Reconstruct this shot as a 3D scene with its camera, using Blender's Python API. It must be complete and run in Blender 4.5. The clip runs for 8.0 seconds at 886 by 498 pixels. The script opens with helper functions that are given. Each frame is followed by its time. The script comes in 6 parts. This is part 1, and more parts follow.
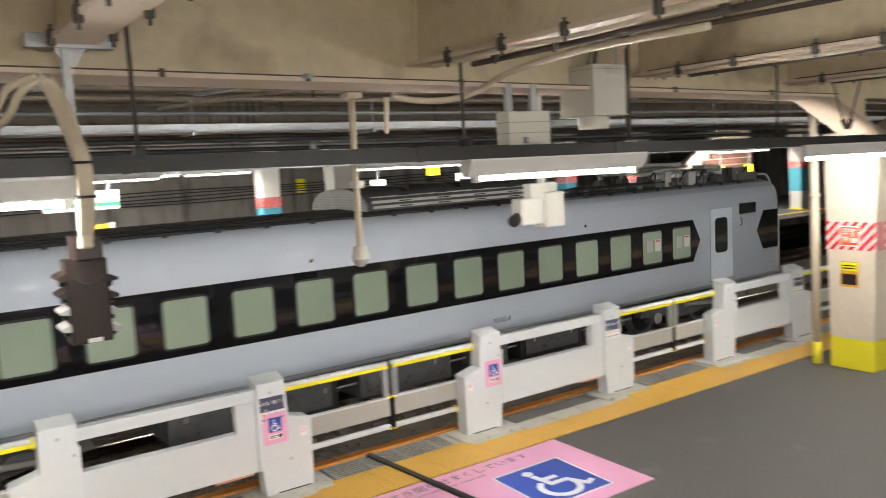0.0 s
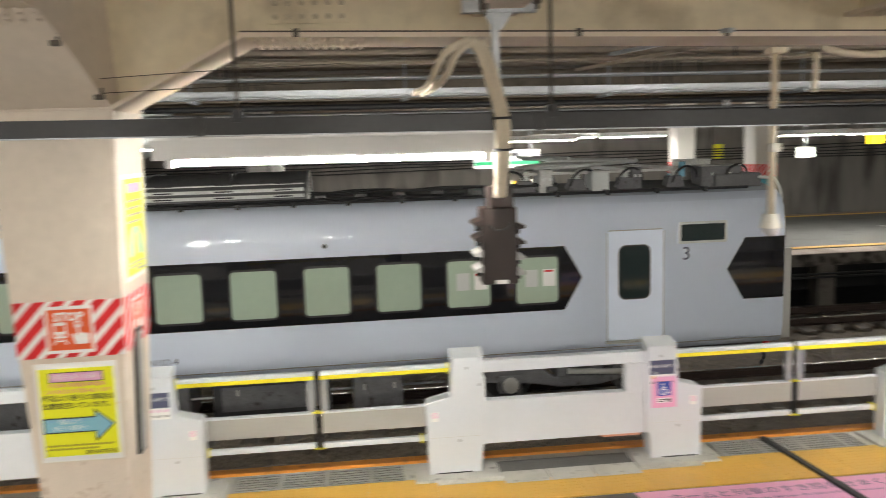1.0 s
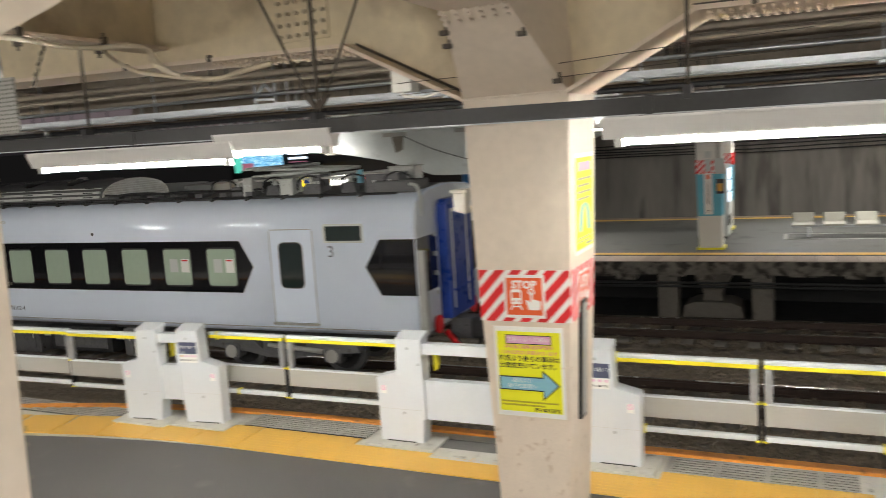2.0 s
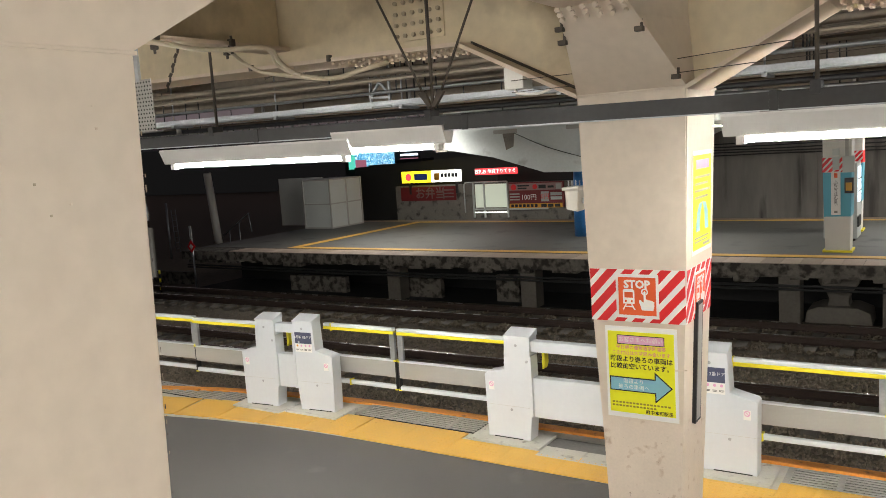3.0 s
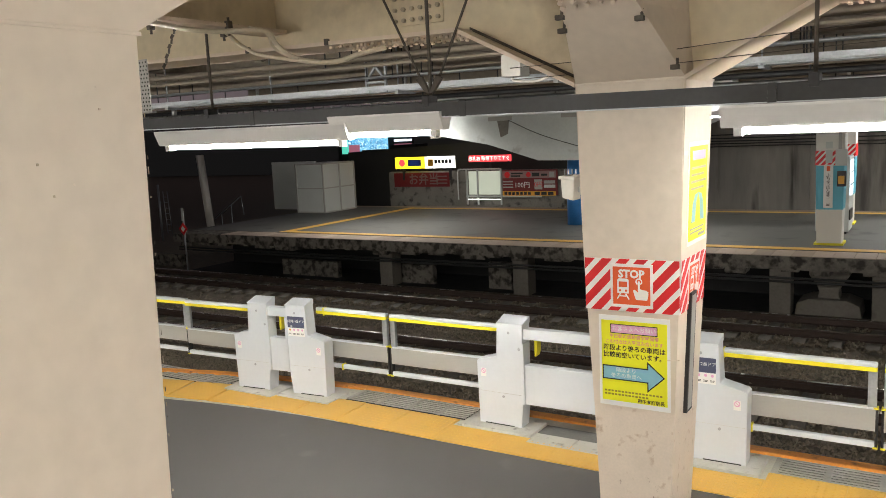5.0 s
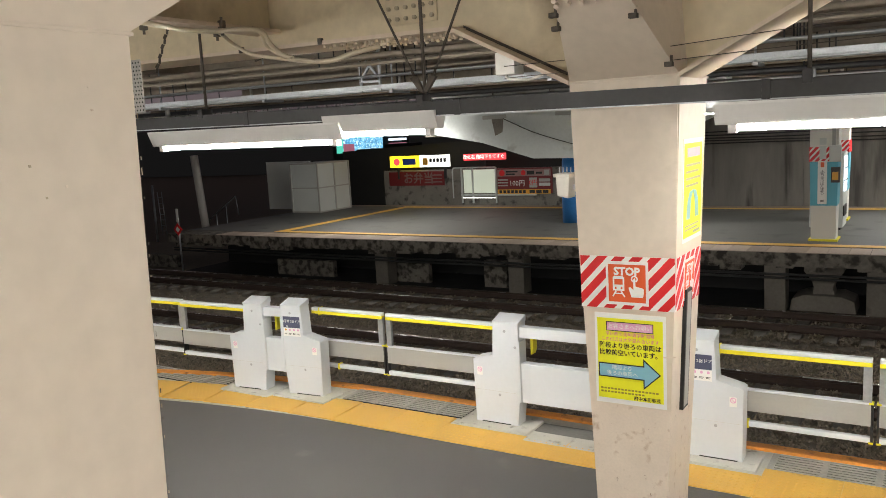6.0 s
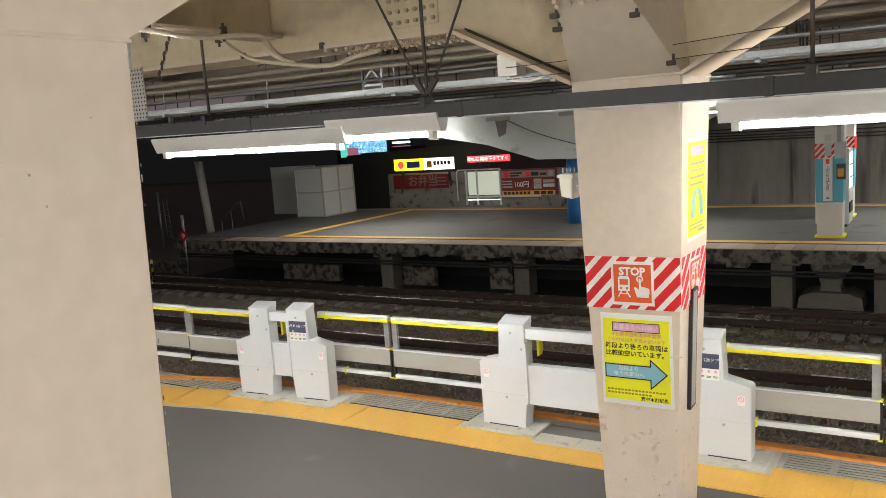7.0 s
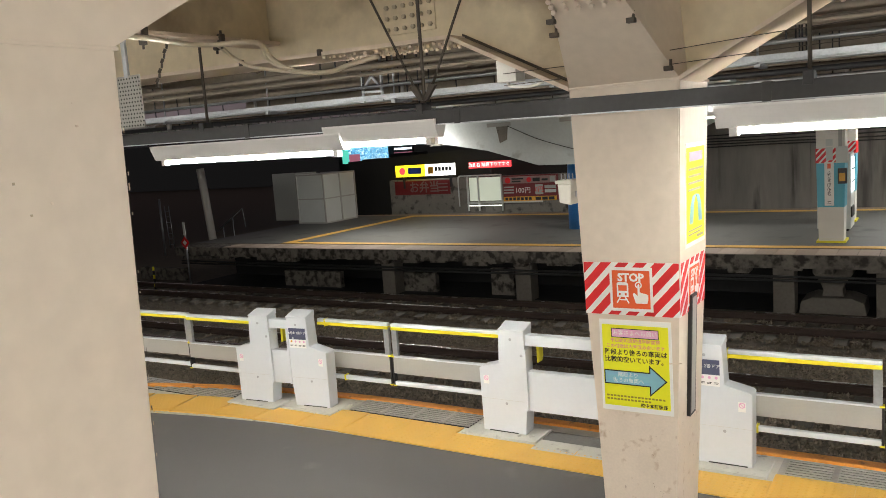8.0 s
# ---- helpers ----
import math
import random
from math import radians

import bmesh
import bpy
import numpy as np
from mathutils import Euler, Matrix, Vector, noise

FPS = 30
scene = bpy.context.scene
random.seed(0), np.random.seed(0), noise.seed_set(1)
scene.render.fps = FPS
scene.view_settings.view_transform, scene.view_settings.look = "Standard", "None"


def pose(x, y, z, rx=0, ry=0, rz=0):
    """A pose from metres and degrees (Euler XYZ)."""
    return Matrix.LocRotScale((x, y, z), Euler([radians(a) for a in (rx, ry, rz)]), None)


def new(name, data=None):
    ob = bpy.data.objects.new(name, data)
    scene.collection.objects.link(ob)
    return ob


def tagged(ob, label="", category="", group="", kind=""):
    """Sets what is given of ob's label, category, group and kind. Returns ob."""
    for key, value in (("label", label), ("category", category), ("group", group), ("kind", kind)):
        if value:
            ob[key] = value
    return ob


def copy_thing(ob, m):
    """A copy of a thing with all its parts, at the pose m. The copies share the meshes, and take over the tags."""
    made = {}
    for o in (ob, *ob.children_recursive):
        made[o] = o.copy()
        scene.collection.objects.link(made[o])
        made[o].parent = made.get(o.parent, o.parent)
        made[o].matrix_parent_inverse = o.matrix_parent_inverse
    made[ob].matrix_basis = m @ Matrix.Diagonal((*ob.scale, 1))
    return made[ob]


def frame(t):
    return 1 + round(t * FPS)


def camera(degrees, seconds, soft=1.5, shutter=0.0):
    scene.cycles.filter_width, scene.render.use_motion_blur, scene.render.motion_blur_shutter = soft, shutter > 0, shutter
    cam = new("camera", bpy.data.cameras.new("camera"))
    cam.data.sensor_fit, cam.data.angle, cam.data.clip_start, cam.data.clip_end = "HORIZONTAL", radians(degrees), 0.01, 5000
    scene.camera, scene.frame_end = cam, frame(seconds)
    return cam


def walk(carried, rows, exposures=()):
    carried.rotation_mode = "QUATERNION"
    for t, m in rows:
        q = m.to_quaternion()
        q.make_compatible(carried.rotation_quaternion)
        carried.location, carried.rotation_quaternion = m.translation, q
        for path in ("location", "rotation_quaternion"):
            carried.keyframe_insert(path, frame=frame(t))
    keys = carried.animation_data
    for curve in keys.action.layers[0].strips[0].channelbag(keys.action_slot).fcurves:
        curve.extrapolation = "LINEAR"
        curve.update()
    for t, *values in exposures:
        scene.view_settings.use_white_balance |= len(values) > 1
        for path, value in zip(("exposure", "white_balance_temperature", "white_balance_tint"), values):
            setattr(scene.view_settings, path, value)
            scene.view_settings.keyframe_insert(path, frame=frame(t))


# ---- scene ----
cam = camera(57.55, 8.0, soft=0.5, shutter=0.35)
PATH = [
    (0.0, pose(-0.032, 0.029, 2.982, 83.71, 3.12, -35.01)),
    (0.5, pose(0.027, -0.011, 2.943, 83.91, 2.85, -22.18)),
    (1.0, pose(0.023, -0.002, 2.942, 82.50, 1.89, -6.18)),
    (1.5, pose(-0.003, -0.004, 2.939, 82.01, 2.29, 10.28)),
    (1.8, pose(0.026, -0.009, 2.941, 82.25, 3.44, 19.54)),
    (2.0, pose(0.011, 0.023, 2.942, 82.45, 3.69, 24.59)),
    (2.2, pose(0.010, -0.005, 2.943, 82.70, 3.82, 28.30)),
    (3.3, pose(0.004, -0.012, 2.946, 82.69, 3.64, 32.50)),
    (3.5, pose(0.003, -0.012, 2.946, 82.56, 3.39, 32.48)),
    (4.0, pose(-0.001, -0.018, 2.946, 82.17, 2.64, 32.31)),
    (4.5, pose(-0.010, -0.027, 2.949, 81.90, 2.53, 32.06)),
    (6.0, pose(-0.017, -0.023, 2.949, 81.63, 3.06, 31.50)),
    (6.5, pose(-0.015, -0.017, 2.946, 81.70, 3.40, 31.61)),
    (7.0, pose(-0.015, -0.010, 2.948, 81.82, 3.93, 31.77)),
    (7.5, pose(-0.002, 0.005, 2.944, 82.05, 4.32, 31.84)),
    (8.0, pose(0.002, 0.020, 2.948, 82.25, 4.16, 31.91)),
]
walk(cam, PATH, [(0.0, 0.70), (0.5, 0.79), (1.0, 0.67), (1.5, 0.60), (2.0, 0.66), (3.5, 0.66), (8.0, 0.66)])

# Night over the open end of the station.
world = bpy.data.worlds.new("night")
scene.world = world
world.use_nodes = True
world.node_tree.nodes["Background"].inputs[0].default_value = (0.020, 0.018, 0.020, 1)
world.node_tree.nodes["Background"].inputs[1].default_value = 0.5

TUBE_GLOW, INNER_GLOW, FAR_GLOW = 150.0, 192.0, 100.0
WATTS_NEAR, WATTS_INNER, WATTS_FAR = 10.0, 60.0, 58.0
LAMP = (1.0, 0.968, 0.90)


# ---------- materials ----------
def mat(name, col, rough=0.6, metal=0.0, var=0.12, scale=3.0, fine=45.0, bump=0.0, stretch=(1, 1, 1), dirt=None, dirt_at=0.6,
        emit=0.0, coat=0.0, rand=0.0, spec=0.5, specks=None, speck_at=0.70, speck_scale=26.0):
    """Principled surface with broad and fine colour variation, relief, and optional stains of another colour."""
    m = bpy.data.materials.new(name)
    m.use_nodes = True
    nt = m.node_tree
    b = nt.nodes["Principled BSDF"]
    b.inputs["Roughness"].default_value = rough
    b.inputs["Metallic"].default_value = metal
    b.inputs["Coat Weight"].default_value = coat
    b.inputs["Coat Roughness"].default_value = 0.03
    b.inputs["Specular IOR Level"].default_value = spec
    if emit:
        b.inputs["Base Color"].default_value = (*col, 1)
        b.inputs["Emission Color"].default_value = (*col, 1)
        b.inputs["Emission Strength"].default_value = emit
        return m
    tc = nt.nodes.new("ShaderNodeTexCoord")
    mp = nt.nodes.new("ShaderNodeMapping")
    mp.inputs["Scale"].default_value = stretch
    nt.links.new(tc.outputs["Object"], mp.inputs["Vector"])
    big, small = nt.nodes.new("ShaderNodeTexNoise"), nt.nodes.new("ShaderNodeTexNoise")
    for n, s, d in ((big, scale, 5), (small, fine, 3)):
        n.inputs["Scale"].default_value, n.inputs["Detail"].default_value = s, d
        nt.links.new(mp.outputs["Vector"], n.inputs["Vector"])
    mix = nt.nodes.new("ShaderNodeMath")
    mix.operation = "MULTIPLY_ADD"
    mix.inputs[1].default_value = 0.45
    nt.links.new(small.outputs["Fac"], mix.inputs[0])
    half = nt.nodes.new("ShaderNodeMath")
    half.operation = "MULTIPLY"
    half.inputs[1].default_value = 0.55
    nt.links.new(big.outputs["Fac"], half.inputs[0])
    nt.links.new(half.outputs[0], mix.inputs[2])
    ramp = nt.nodes.new("ShaderNodeValToRGB")
    ramp.color_ramp.elements[0].position, ramp.color_ramp.elements[1].position = 0.3, 0.7
    ramp.color_ramp.elements[0].color = (*[c * (1 - var) for c in col], 1)
    ramp.color_ramp.elements[1].color = (*[min(1, c * (1 + var)) for c in col], 1)
    nt.links.new(mix.outputs[0], ramp.inputs["Fac"])
    out = ramp.outputs["Color"]
    if dirt:
        st = nt.nodes.new("ShaderNodeTexNoise")
        st.inputs["Scale"].default_value, st.inputs["Detail"].default_value = scale * 2.3, 8
        nt.links.new(mp.outputs["Vector"], st.inputs["Vector"])
        sr = nt.nodes.new("ShaderNodeMapRange")
        sr.inputs["From Min"].default_value, sr.inputs["From Max"].default_value = dirt_at, dirt_at + 0.14
        nt.links.new(st.outputs["Fac"], sr.inputs["Value"])
        mx = nt.nodes.new("ShaderNodeMix")
        mx.data_type = "RGBA"
        nt.links.new(sr.outputs["Result"], mx.inputs["Factor"])
        nt.links.new(out, mx.inputs["A"])
        mx.inputs["B"].default_value = (*dirt, 1)
        out = mx.outputs["Result"]
    if specks:
        sp = nt.nodes.new("ShaderNodeTexNoise")
        sp.inputs["Scale"].default_value, sp.inputs["Detail"].default_value, sp.inputs["Roughness"].default_value = speck_scale, 6, 0.65
        nt.links.new(tc.outputs["Object"], sp.inputs["Vector"])
        sm = nt.nodes.new("ShaderNodeMapRange")
        sm.inputs["From Min"].default_value, sm.inputs["From Max"].default_value = speck_at, speck_at + 0.05
        nt.links.new(sp.outputs["Fac"], sm.inputs["Value"])
        sx = nt.nodes.new("ShaderNodeMix")
        sx.data_type = "RGBA"
        nt.links.new(sm.outputs["Result"], sx.inputs["Factor"])
        nt.links.new(out, sx.inputs["A"])
        sx.inputs["B"].default_value = (*specks, 1)
        out = sx.outputs["Result"]
    if rand:
        oi = nt.nodes.new("ShaderNodeObjectInfo")
        rr = nt.nodes.new("ShaderNodeMapRange")
        rr.inputs["To Min"].default_value, rr.inputs["To Max"].default_value = 1 - rand, 1 + rand
        nt.links.new(oi.outputs["Random"], rr.inputs["Value"])
        hv = nt.nodes.new("ShaderNodeHueSaturation")
        nt.links.new(rr.outputs["Result"], hv.inputs["Value"])
        nt.links.new(out, hv.inputs["Color"])
        out = hv.outputs["Color"]
    nt.links.new(out, b.inputs["Base Color"])
    rm = nt.nodes.new("ShaderNodeMapRange")
    rm.inputs["To Min"].default_value, rm.inputs["To Max"].default_value = max(0.03, rough - 0.12), min(1, rough + 0.12)
    nt.links.new(big.outputs["Fac"], rm.inputs["Value"])
    if rough > 0.2:
        nt.links.new(rm.outputs["Result"], b.inputs["Roughness"])
    if bump:
        bp = nt.nodes.new("ShaderNodeBump")
        bp.inputs["Strength"].default_value, bp.inputs["Distance"].default_value = bump, 0.01
        nt.links.new(small.outputs["Fac"], bp.inputs["Height"])
        nt.links.new(bp.outputs["Normal"], b.inputs["Normal"])
    return m


ASPHALT = mat("asphalt", (0.105, 0.1, 0.095), 0.62, var=0.14, scale=0.9, fine=160, bump=0.25, dirt=(0.15, 0.143, 0.135), dirt_at=0.62)
TACTILE = mat("yellow_tactile_tile", (0.72, 0.42, 0.075), 0.5, var=0.14, scale=2.5, fine=90, bump=0.1, dirt=(0.42, 0.27, 0.09), dirt_at=0.63)
PLINTH = mat("pale_concrete", (0.55, 0.54, 0.50), 0.75, var=0.14, scale=4, fine=80, bump=0.2, dirt=(0.25, 0.24, 0.22))
SLOT = mat("shaded_strip_concrete", (0.16, 0.155, 0.145), 0.8, var=0.25, scale=3, fine=40, bump=0.2)
ORANGE = mat("orange_edge_rubber", (0.74, 0.29, 0.045), 0.6, var=0.2, scale=4, fine=60, dirt=(0.2, 0.09, 0.03))
ALU = mat("brushed_aluminium_rail", (0.56, 0.555, 0.53), 0.42, 0.35, var=0.06, scale=2, fine=60, stretch=(0.1, 1, 1))
STEEL = mat("galvanised_steel", (0.44, 0.46, 0.48), 0.42, 0.75, var=0.16, scale=5, fine=40, bump=0.08)
GRATE = mat("grating_bar", (0.42, 0.41, 0.40), 0.5, 0.4, var=0.2)
DARKSTEEL = mat("dark_steel", (0.035, 0.035, 0.037), 0.5, 0.3, var=0.3, scale=5)
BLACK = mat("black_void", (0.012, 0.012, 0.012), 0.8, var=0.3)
DUCT = mat("charcoal_duct", (0.024, 0.024, 0.025), 0.42, 0.1, var=0.25, scale=2, fine=30, bump=0.05)
GATE = mat("white_gate_paint", (0.66, 0.69, 0.725), 0.33, var=0.03, scale=2, fine=25, coat=0.25)
GATE_GREY = mat("grey_door_panel", (0.38, 0.375, 0.35), 0.4, var=0.05, scale=2)
YELLOW = mat("yellow_strip", (0.85, 0.74, 0.03), 0.4, var=0.06)
CREAM = mat("cream_steel_paint", (0.715, 0.62, 0.515), 0.42, var=0.08, scale=0.9, fine=14, bump=0.1, dirt=(0.56, 0.47, 0.36), dirt_at=0.66)
CREAM_LOW = mat("scuffed_cream_paint", (0.74, 0.635, 0.53), 0.45, var=0.08, scale=6, fine=60, bump=0.1, dirt=(0.50, 0.36, 0.25), dirt_at=0.60, specks=(0.20, 0.095, 0.05), speck_at=0.655, speck_scale=15.0)
GIRDER = mat("girder_paint", (0.68, 0.585, 0.41), 0.5, var=0.13, scale=0.5, fine=11, bump=0.12, dirt=(0.36, 0.285, 0.185), dirt_at=0.58)
FLANGE = mat("pinkish_flange_paint", (0.70, 0.585, 0.47), 0.5, var=0.08, scale=1.2, fine=20, dirt=(0.4, 0.3, 0.2), dirt_at=0.7)
BOLT = mat("grimy_bolt_head", (0.44, 0.375, 0.27), 0.6, var=0.3, scale=9)
SOOT = mat("sooty_bolt", (0.09, 0.075, 0.06), 0.7, var=0.3)
PIPE_CREAM = mat("cream_conduit", (0.66, 0.58, 0.45), 0.5, var=0.1, dirt=(0.3, 0.24, 0.17), dirt_at=0.68)
SLAB = mat("brown_concrete_slab", (0.16, 0.135, 0.105), 0.85, var=0.3, scale=0.6, fine=8, bump=0.2, dirt=(0.06, 0.05, 0.04), dirt_at=0.58)
RIB = mat("grey_brown_beam", (0.25, 0.21, 0.165), 0.8, var=0.25, scale=0.8, fine=10, dirt=(0.1, 0.08, 0.06), dirt_at=0.62)
WALL = mat("streaked_concrete_wall", (0.20, 0.185, 0.165), 0.85, var=0.22, scale=0.8, fine=6, stretch=(1, 1, 0.16), bump=0.1, dirt=(0.075, 0.068, 0.06), dirt_at=0.54)
EDGE = mat("grimy_dimmed_concrete", (0.15, 0.135, 0.115), 0.9, var=0.35, scale=2.2, fine=16, bump=0.5, dirt=(0.035, 0.03, 0.026), dirt_at=0.46)
SOFFIT = mat("stained_white_soffit", (0.60, 0.64, 0.63), 0.6, var=0.08, scale=0.8, fine=12, dirt=(0.36, 0.37, 0.35), dirt_at=0.64, specks=(0.14, 0.13, 0.11), speck_at=0.70, speck_scale=3.0)
PIER = mat("blotchy_pier_concrete", (0.15, 0.135, 0.115), 0.9, var=0.2, scale=1.2, fine=16, bump=0.25, dirt=(0.09, 0.08, 0.07), dirt_at=0.6)
CONC = mat("old_platform_concrete", (0.20, 0.185, 0.16), 0.85, var=0.25, scale=1.6, fine=20, bump=0.25, dirt=(0.06, 0.055, 0.05), dirt_at=0.55)
PAVER = mat("reddish_paver", (0.34, 0.27, 0.22), 0.75, var=0.18, scale=2, fine=30, bump=0.15, rand=0.18)
FARFLOOR = mat("far_asphalt", (0.10, 0.1, 0.095), 0.6, var=0.2, scale=0.6, fine=60, bump=0.15, dirt=(0.055, 0.055, 0.053), dirt_at=0.56)
BALLAST = mat("ballast_ground", (0.14, 0.115, 0.088), 0.95, var=0.4, scale=6, fine=50, bump=0.6)
STONE = mat("ballast_stone", (0.20, 0.165, 0.125), 0.9, var=0.45, scale=9, fine=30, bump=0.3)
RUST = mat("rusty_rail", (0.05, 0.032, 0.025), 0.75, 0.2, var=0.3, scale=4)
RAILTOP = mat("polished_rail_head", (0.5, 0.48, 0.46), 0.25, 0.95, var=0.1)
SLEEPER = mat("concrete_sleeper", (0.16, 0.145, 0.125), 0.9, var=0.25, scale=5, bump=0.2)
BODY = mat("pale_blue_train_paint", (0.78, 0.855, 1.0), 0.055, var=0.015, scale=0.7, fine=6, coat=0.25)
BODY_END = mat("white_end_panel", (0.62, 0.65, 0.70), 0.35, var=0.06, scale=2, dirt=(0.3, 0.3, 0.3), dirt_at=0.68)
BAND = mat("gloss_black_band", (0.008, 0.008, 0.01), 0.08, var=0.05, coat=0.6)
PANE = mat("green_tinted_curtained_pane", (0.42, 0.52, 0.41), 0.12, var=0.04, scale=1.5, fine=10, coat=0.6)
DARKPANE = mat("dark_glass", (0.02, 0.03, 0.03), 0.06, var=0.1, coat=0.5)
UNDER = mat("underframe_grey", (0.125, 0.125, 0.13), 0.6, 0.2, var=0.3, scale=4, bump=0.1, dirt=(0.04, 0.035, 0.03))
ROOFGREY = mat("roof_grey", (0.12, 0.12, 0.12), 0.7, var=0.25, scale=2, dirt=(0.05, 0.05, 0.045))
ROOFKIT = mat("roof_equipment_grey", (0.46, 0.46, 0.44), 0.5, 0.3, var=0.3, scale=5)
SHEET = mat("blue_plastic_sheet", (0.02, 0.06, 0.34), 0.3, var=0.25, scale=5, fine=14, bump=0.4)
RED = mat("red_print", (0.70, 0.012, 0.016), 0.4, var=0.05)
VERM = mat("vermilion_print", (0.78, 0.11, 0.02), 0.4, var=0.04)
PAPER = mat("white_paper", (0.84, 0.83, 0.80), 0.5, var=0.03)
POSTER = mat("yellow_poster_paper", (0.86, 0.84, 0.02), 0.35, var=0.03)
PINKP = mat("pink_print", (0.78, 0.42, 0.62), 0.45, var=0.03)
PINK = mat("pink_floor_sheet", (0.82, 0.40, 0.60), 0.5, var=0.05, scale=2, fine=60, bump=0.05)
SKYB = mat("light_blue_print", (0.25, 0.52, 0.66), 0.4, var=0.04)
BLUE = mat("sign_blue", (0.03, 0.075, 0.42), 0.4, var=0.05)
NAVY = mat("slate_label", (0.07, 0.08, 0.14), 0.4, var=0.05)
INK = mat("black_ink", (0.015, 0.015, 0.015), 0.5, var=0.1)
OLIVE = mat("olive_ink", (0.32, 0.28, 0.03), 0.5, var=0.1)
PALEINK = mat("faded_ink", (0.75, 0.35, 0.25), 0.5, var=0.05)
TURQ = mat("turquoise_column_wrap", (0.10, 0.42, 0.55), 0.4, var=0.05, scale=2)
WHITECOL = mat("white_column_paint", (0.72, 0.70, 0.65), 0.5, var=0.06, scale=1.5, dirt=(0.5, 0.46, 0.4), dirt_at=0.7)
BROWN = mat("dark_brown_signal_paint", (0.018, 0.0095, 0.0075), 0.4, var=0.15, scale=6)
DEVICE = mat("off_white_device", (0.68, 0.66, 0.60), 0.4, var=0.05)
CAMGREY = mat("grey_camera_body", (0.60, 0.585, 0.54), 0.5, var=0.05)
HOUSING = mat("white_lamp_housing", (0.80, 0.795, 0.78), 0.45, var=0.03)
GREEN = mat("sign_green", (0.02, 0.28, 0.11), 0.4, var=0.05)
AMBER = mat("amber_print", (0.72, 0.36, 0.03), 0.4, var=0.06)
CREAMSEAT = mat("cream_plastic_seat", (0.46, 0.45, 0.39), 0.4, var=0.05)
PANEL = mat("white_hoarding_panel", (0.56, 0.58, 0.56), 0.5, var=0.06, scale=1.2, dirt=(0.4, 0.4, 0.38), dirt_at=0.68)
CABLE = mat("black_cable", (0.02, 0.02, 0.02), 0.6, var=0.2)
BLUEPIPE = mat("blue_sheeted_pillar", (0.03, 0.16, 0.42), 0.35, var=0.2, bump=0.2)
BRICK = mat("brick_red_cladding", (0.22, 0.10, 0.07), 0.8, var=0.2, scale=3)
DIMLETTER = mat("dim_banner_lettering", (0.20, 0.13, 0.12), 0.6, var=0.1)
FADEDRED = mat("dim_red_board", (0.16, 0.012, 0.014), 0.5, var=0.1)
TUBE = mat("lit_led_tube", LAMP, emit=TUBE_GLOW)
TUBE_IN = mat("unseen_row_led_tube", LAMP, emit=INNER_GLOW)
TUBE2 = mat("lit_far_led_tube", (1.0, 0.97, 0.91), emit=FAR_GLOW)
LITSIGN = mat("lit_white_sign", (0.95, 0.95, 0.88), emit=1.3)
LITYEL = mat("lit_yellow_sign", (0.95, 0.72, 0.02), emit=1.2)
LITRED = mat("lit_red_sign", (0.85, 0.05, 0.06), emit=1.1)
LITGREEN = mat("lit_screen_green", (0.10, 0.62, 0.46), emit=0.7)
LITVEND = mat("lit_vending_window", (0.75, 0.85, 0.95), emit=1.0)
NIGHT = mat("faint_night_glow", (0.0042, 0.004, 0.004), emit=1.0)
SHEDGREY = mat("night_darkened_shed", (0.028, 0.027, 0.026), 0.8, var=0.3, scale=0.5)
SKYGLOW = mat("city_sky_glow", (0.15, 0.12, 0.125), emit=0.5)
LITDUSK = mat("lit_dull_pink", (0.42, 0.14, 0.2), emit=0.5)


def speckled_screen():
    """A lit screen of many small blue, teal and white points."""
    m = bpy.data.materials.new("lit_speckled_screen")
    m.use_nodes = True
    nt = m.node_tree
    b = nt.nodes["Principled BSDF"]
    tc, vo, ra = nt.nodes.new("ShaderNodeTexCoord"), nt.nodes.new("ShaderNodeTexVoronoi"), nt.nodes.new("ShaderNodeValToRGB")
    vo.inputs["Scale"].default_value = 11.0
    nt.links.new(tc.outputs["Object"], vo.inputs["Vector"])
    sep = nt.nodes.new("ShaderNodeSeparateColor")
    nt.links.new(vo.outputs["Color"], sep.inputs["Color"])
    nt.links.new(sep.outputs["Red"], ra.inputs["Fac"])
    el = ra.color_ramp.elements
    el[0].position, el[0].color = 0.0, (0.03, 0.14, 0.34, 1)
    el[1].position, el[1].color = 1.0, (0.75, 0.92, 1.0, 1)
    for p, c in ((0.35, (0.08, 0.36, 0.62, 1)), (0.7, (0.22, 0.55, 0.75, 1))):
        e = el.new(p)
        e.color = c
    nt.links.new(ra.outputs["Color"], b.inputs["Emission Color"])
    b.inputs["Base Color"].default_value = (0.02, 0.03, 0.04, 1)
    b.inputs["Emission Strength"].default_value = 0.9
    return m


LITSCREEN = speckled_screen()
CLEAR = mat("dome_glass", (0.5, 0.5, 0.5), 0.08, var=0.05, coat=0.8)


# ---------- mesh helpers ----------
def bx(bm, lo, hi, bevel=0.0):
    g = bmesh.ops.create_cube(bm, size=1)["verts"]
    for v in g:
        v.co = Vector([lo[i] + (v.co[i] + 0.5) * (hi[i] - lo[i]) for i in range(3)])
    if bevel:
        es = list({e for v in g for e in v.link_edges})
        bmesh.ops.bevel(bm, geom=es, offset=bevel, segments=2, affect="EDGES", profile=0.6)
    return bm


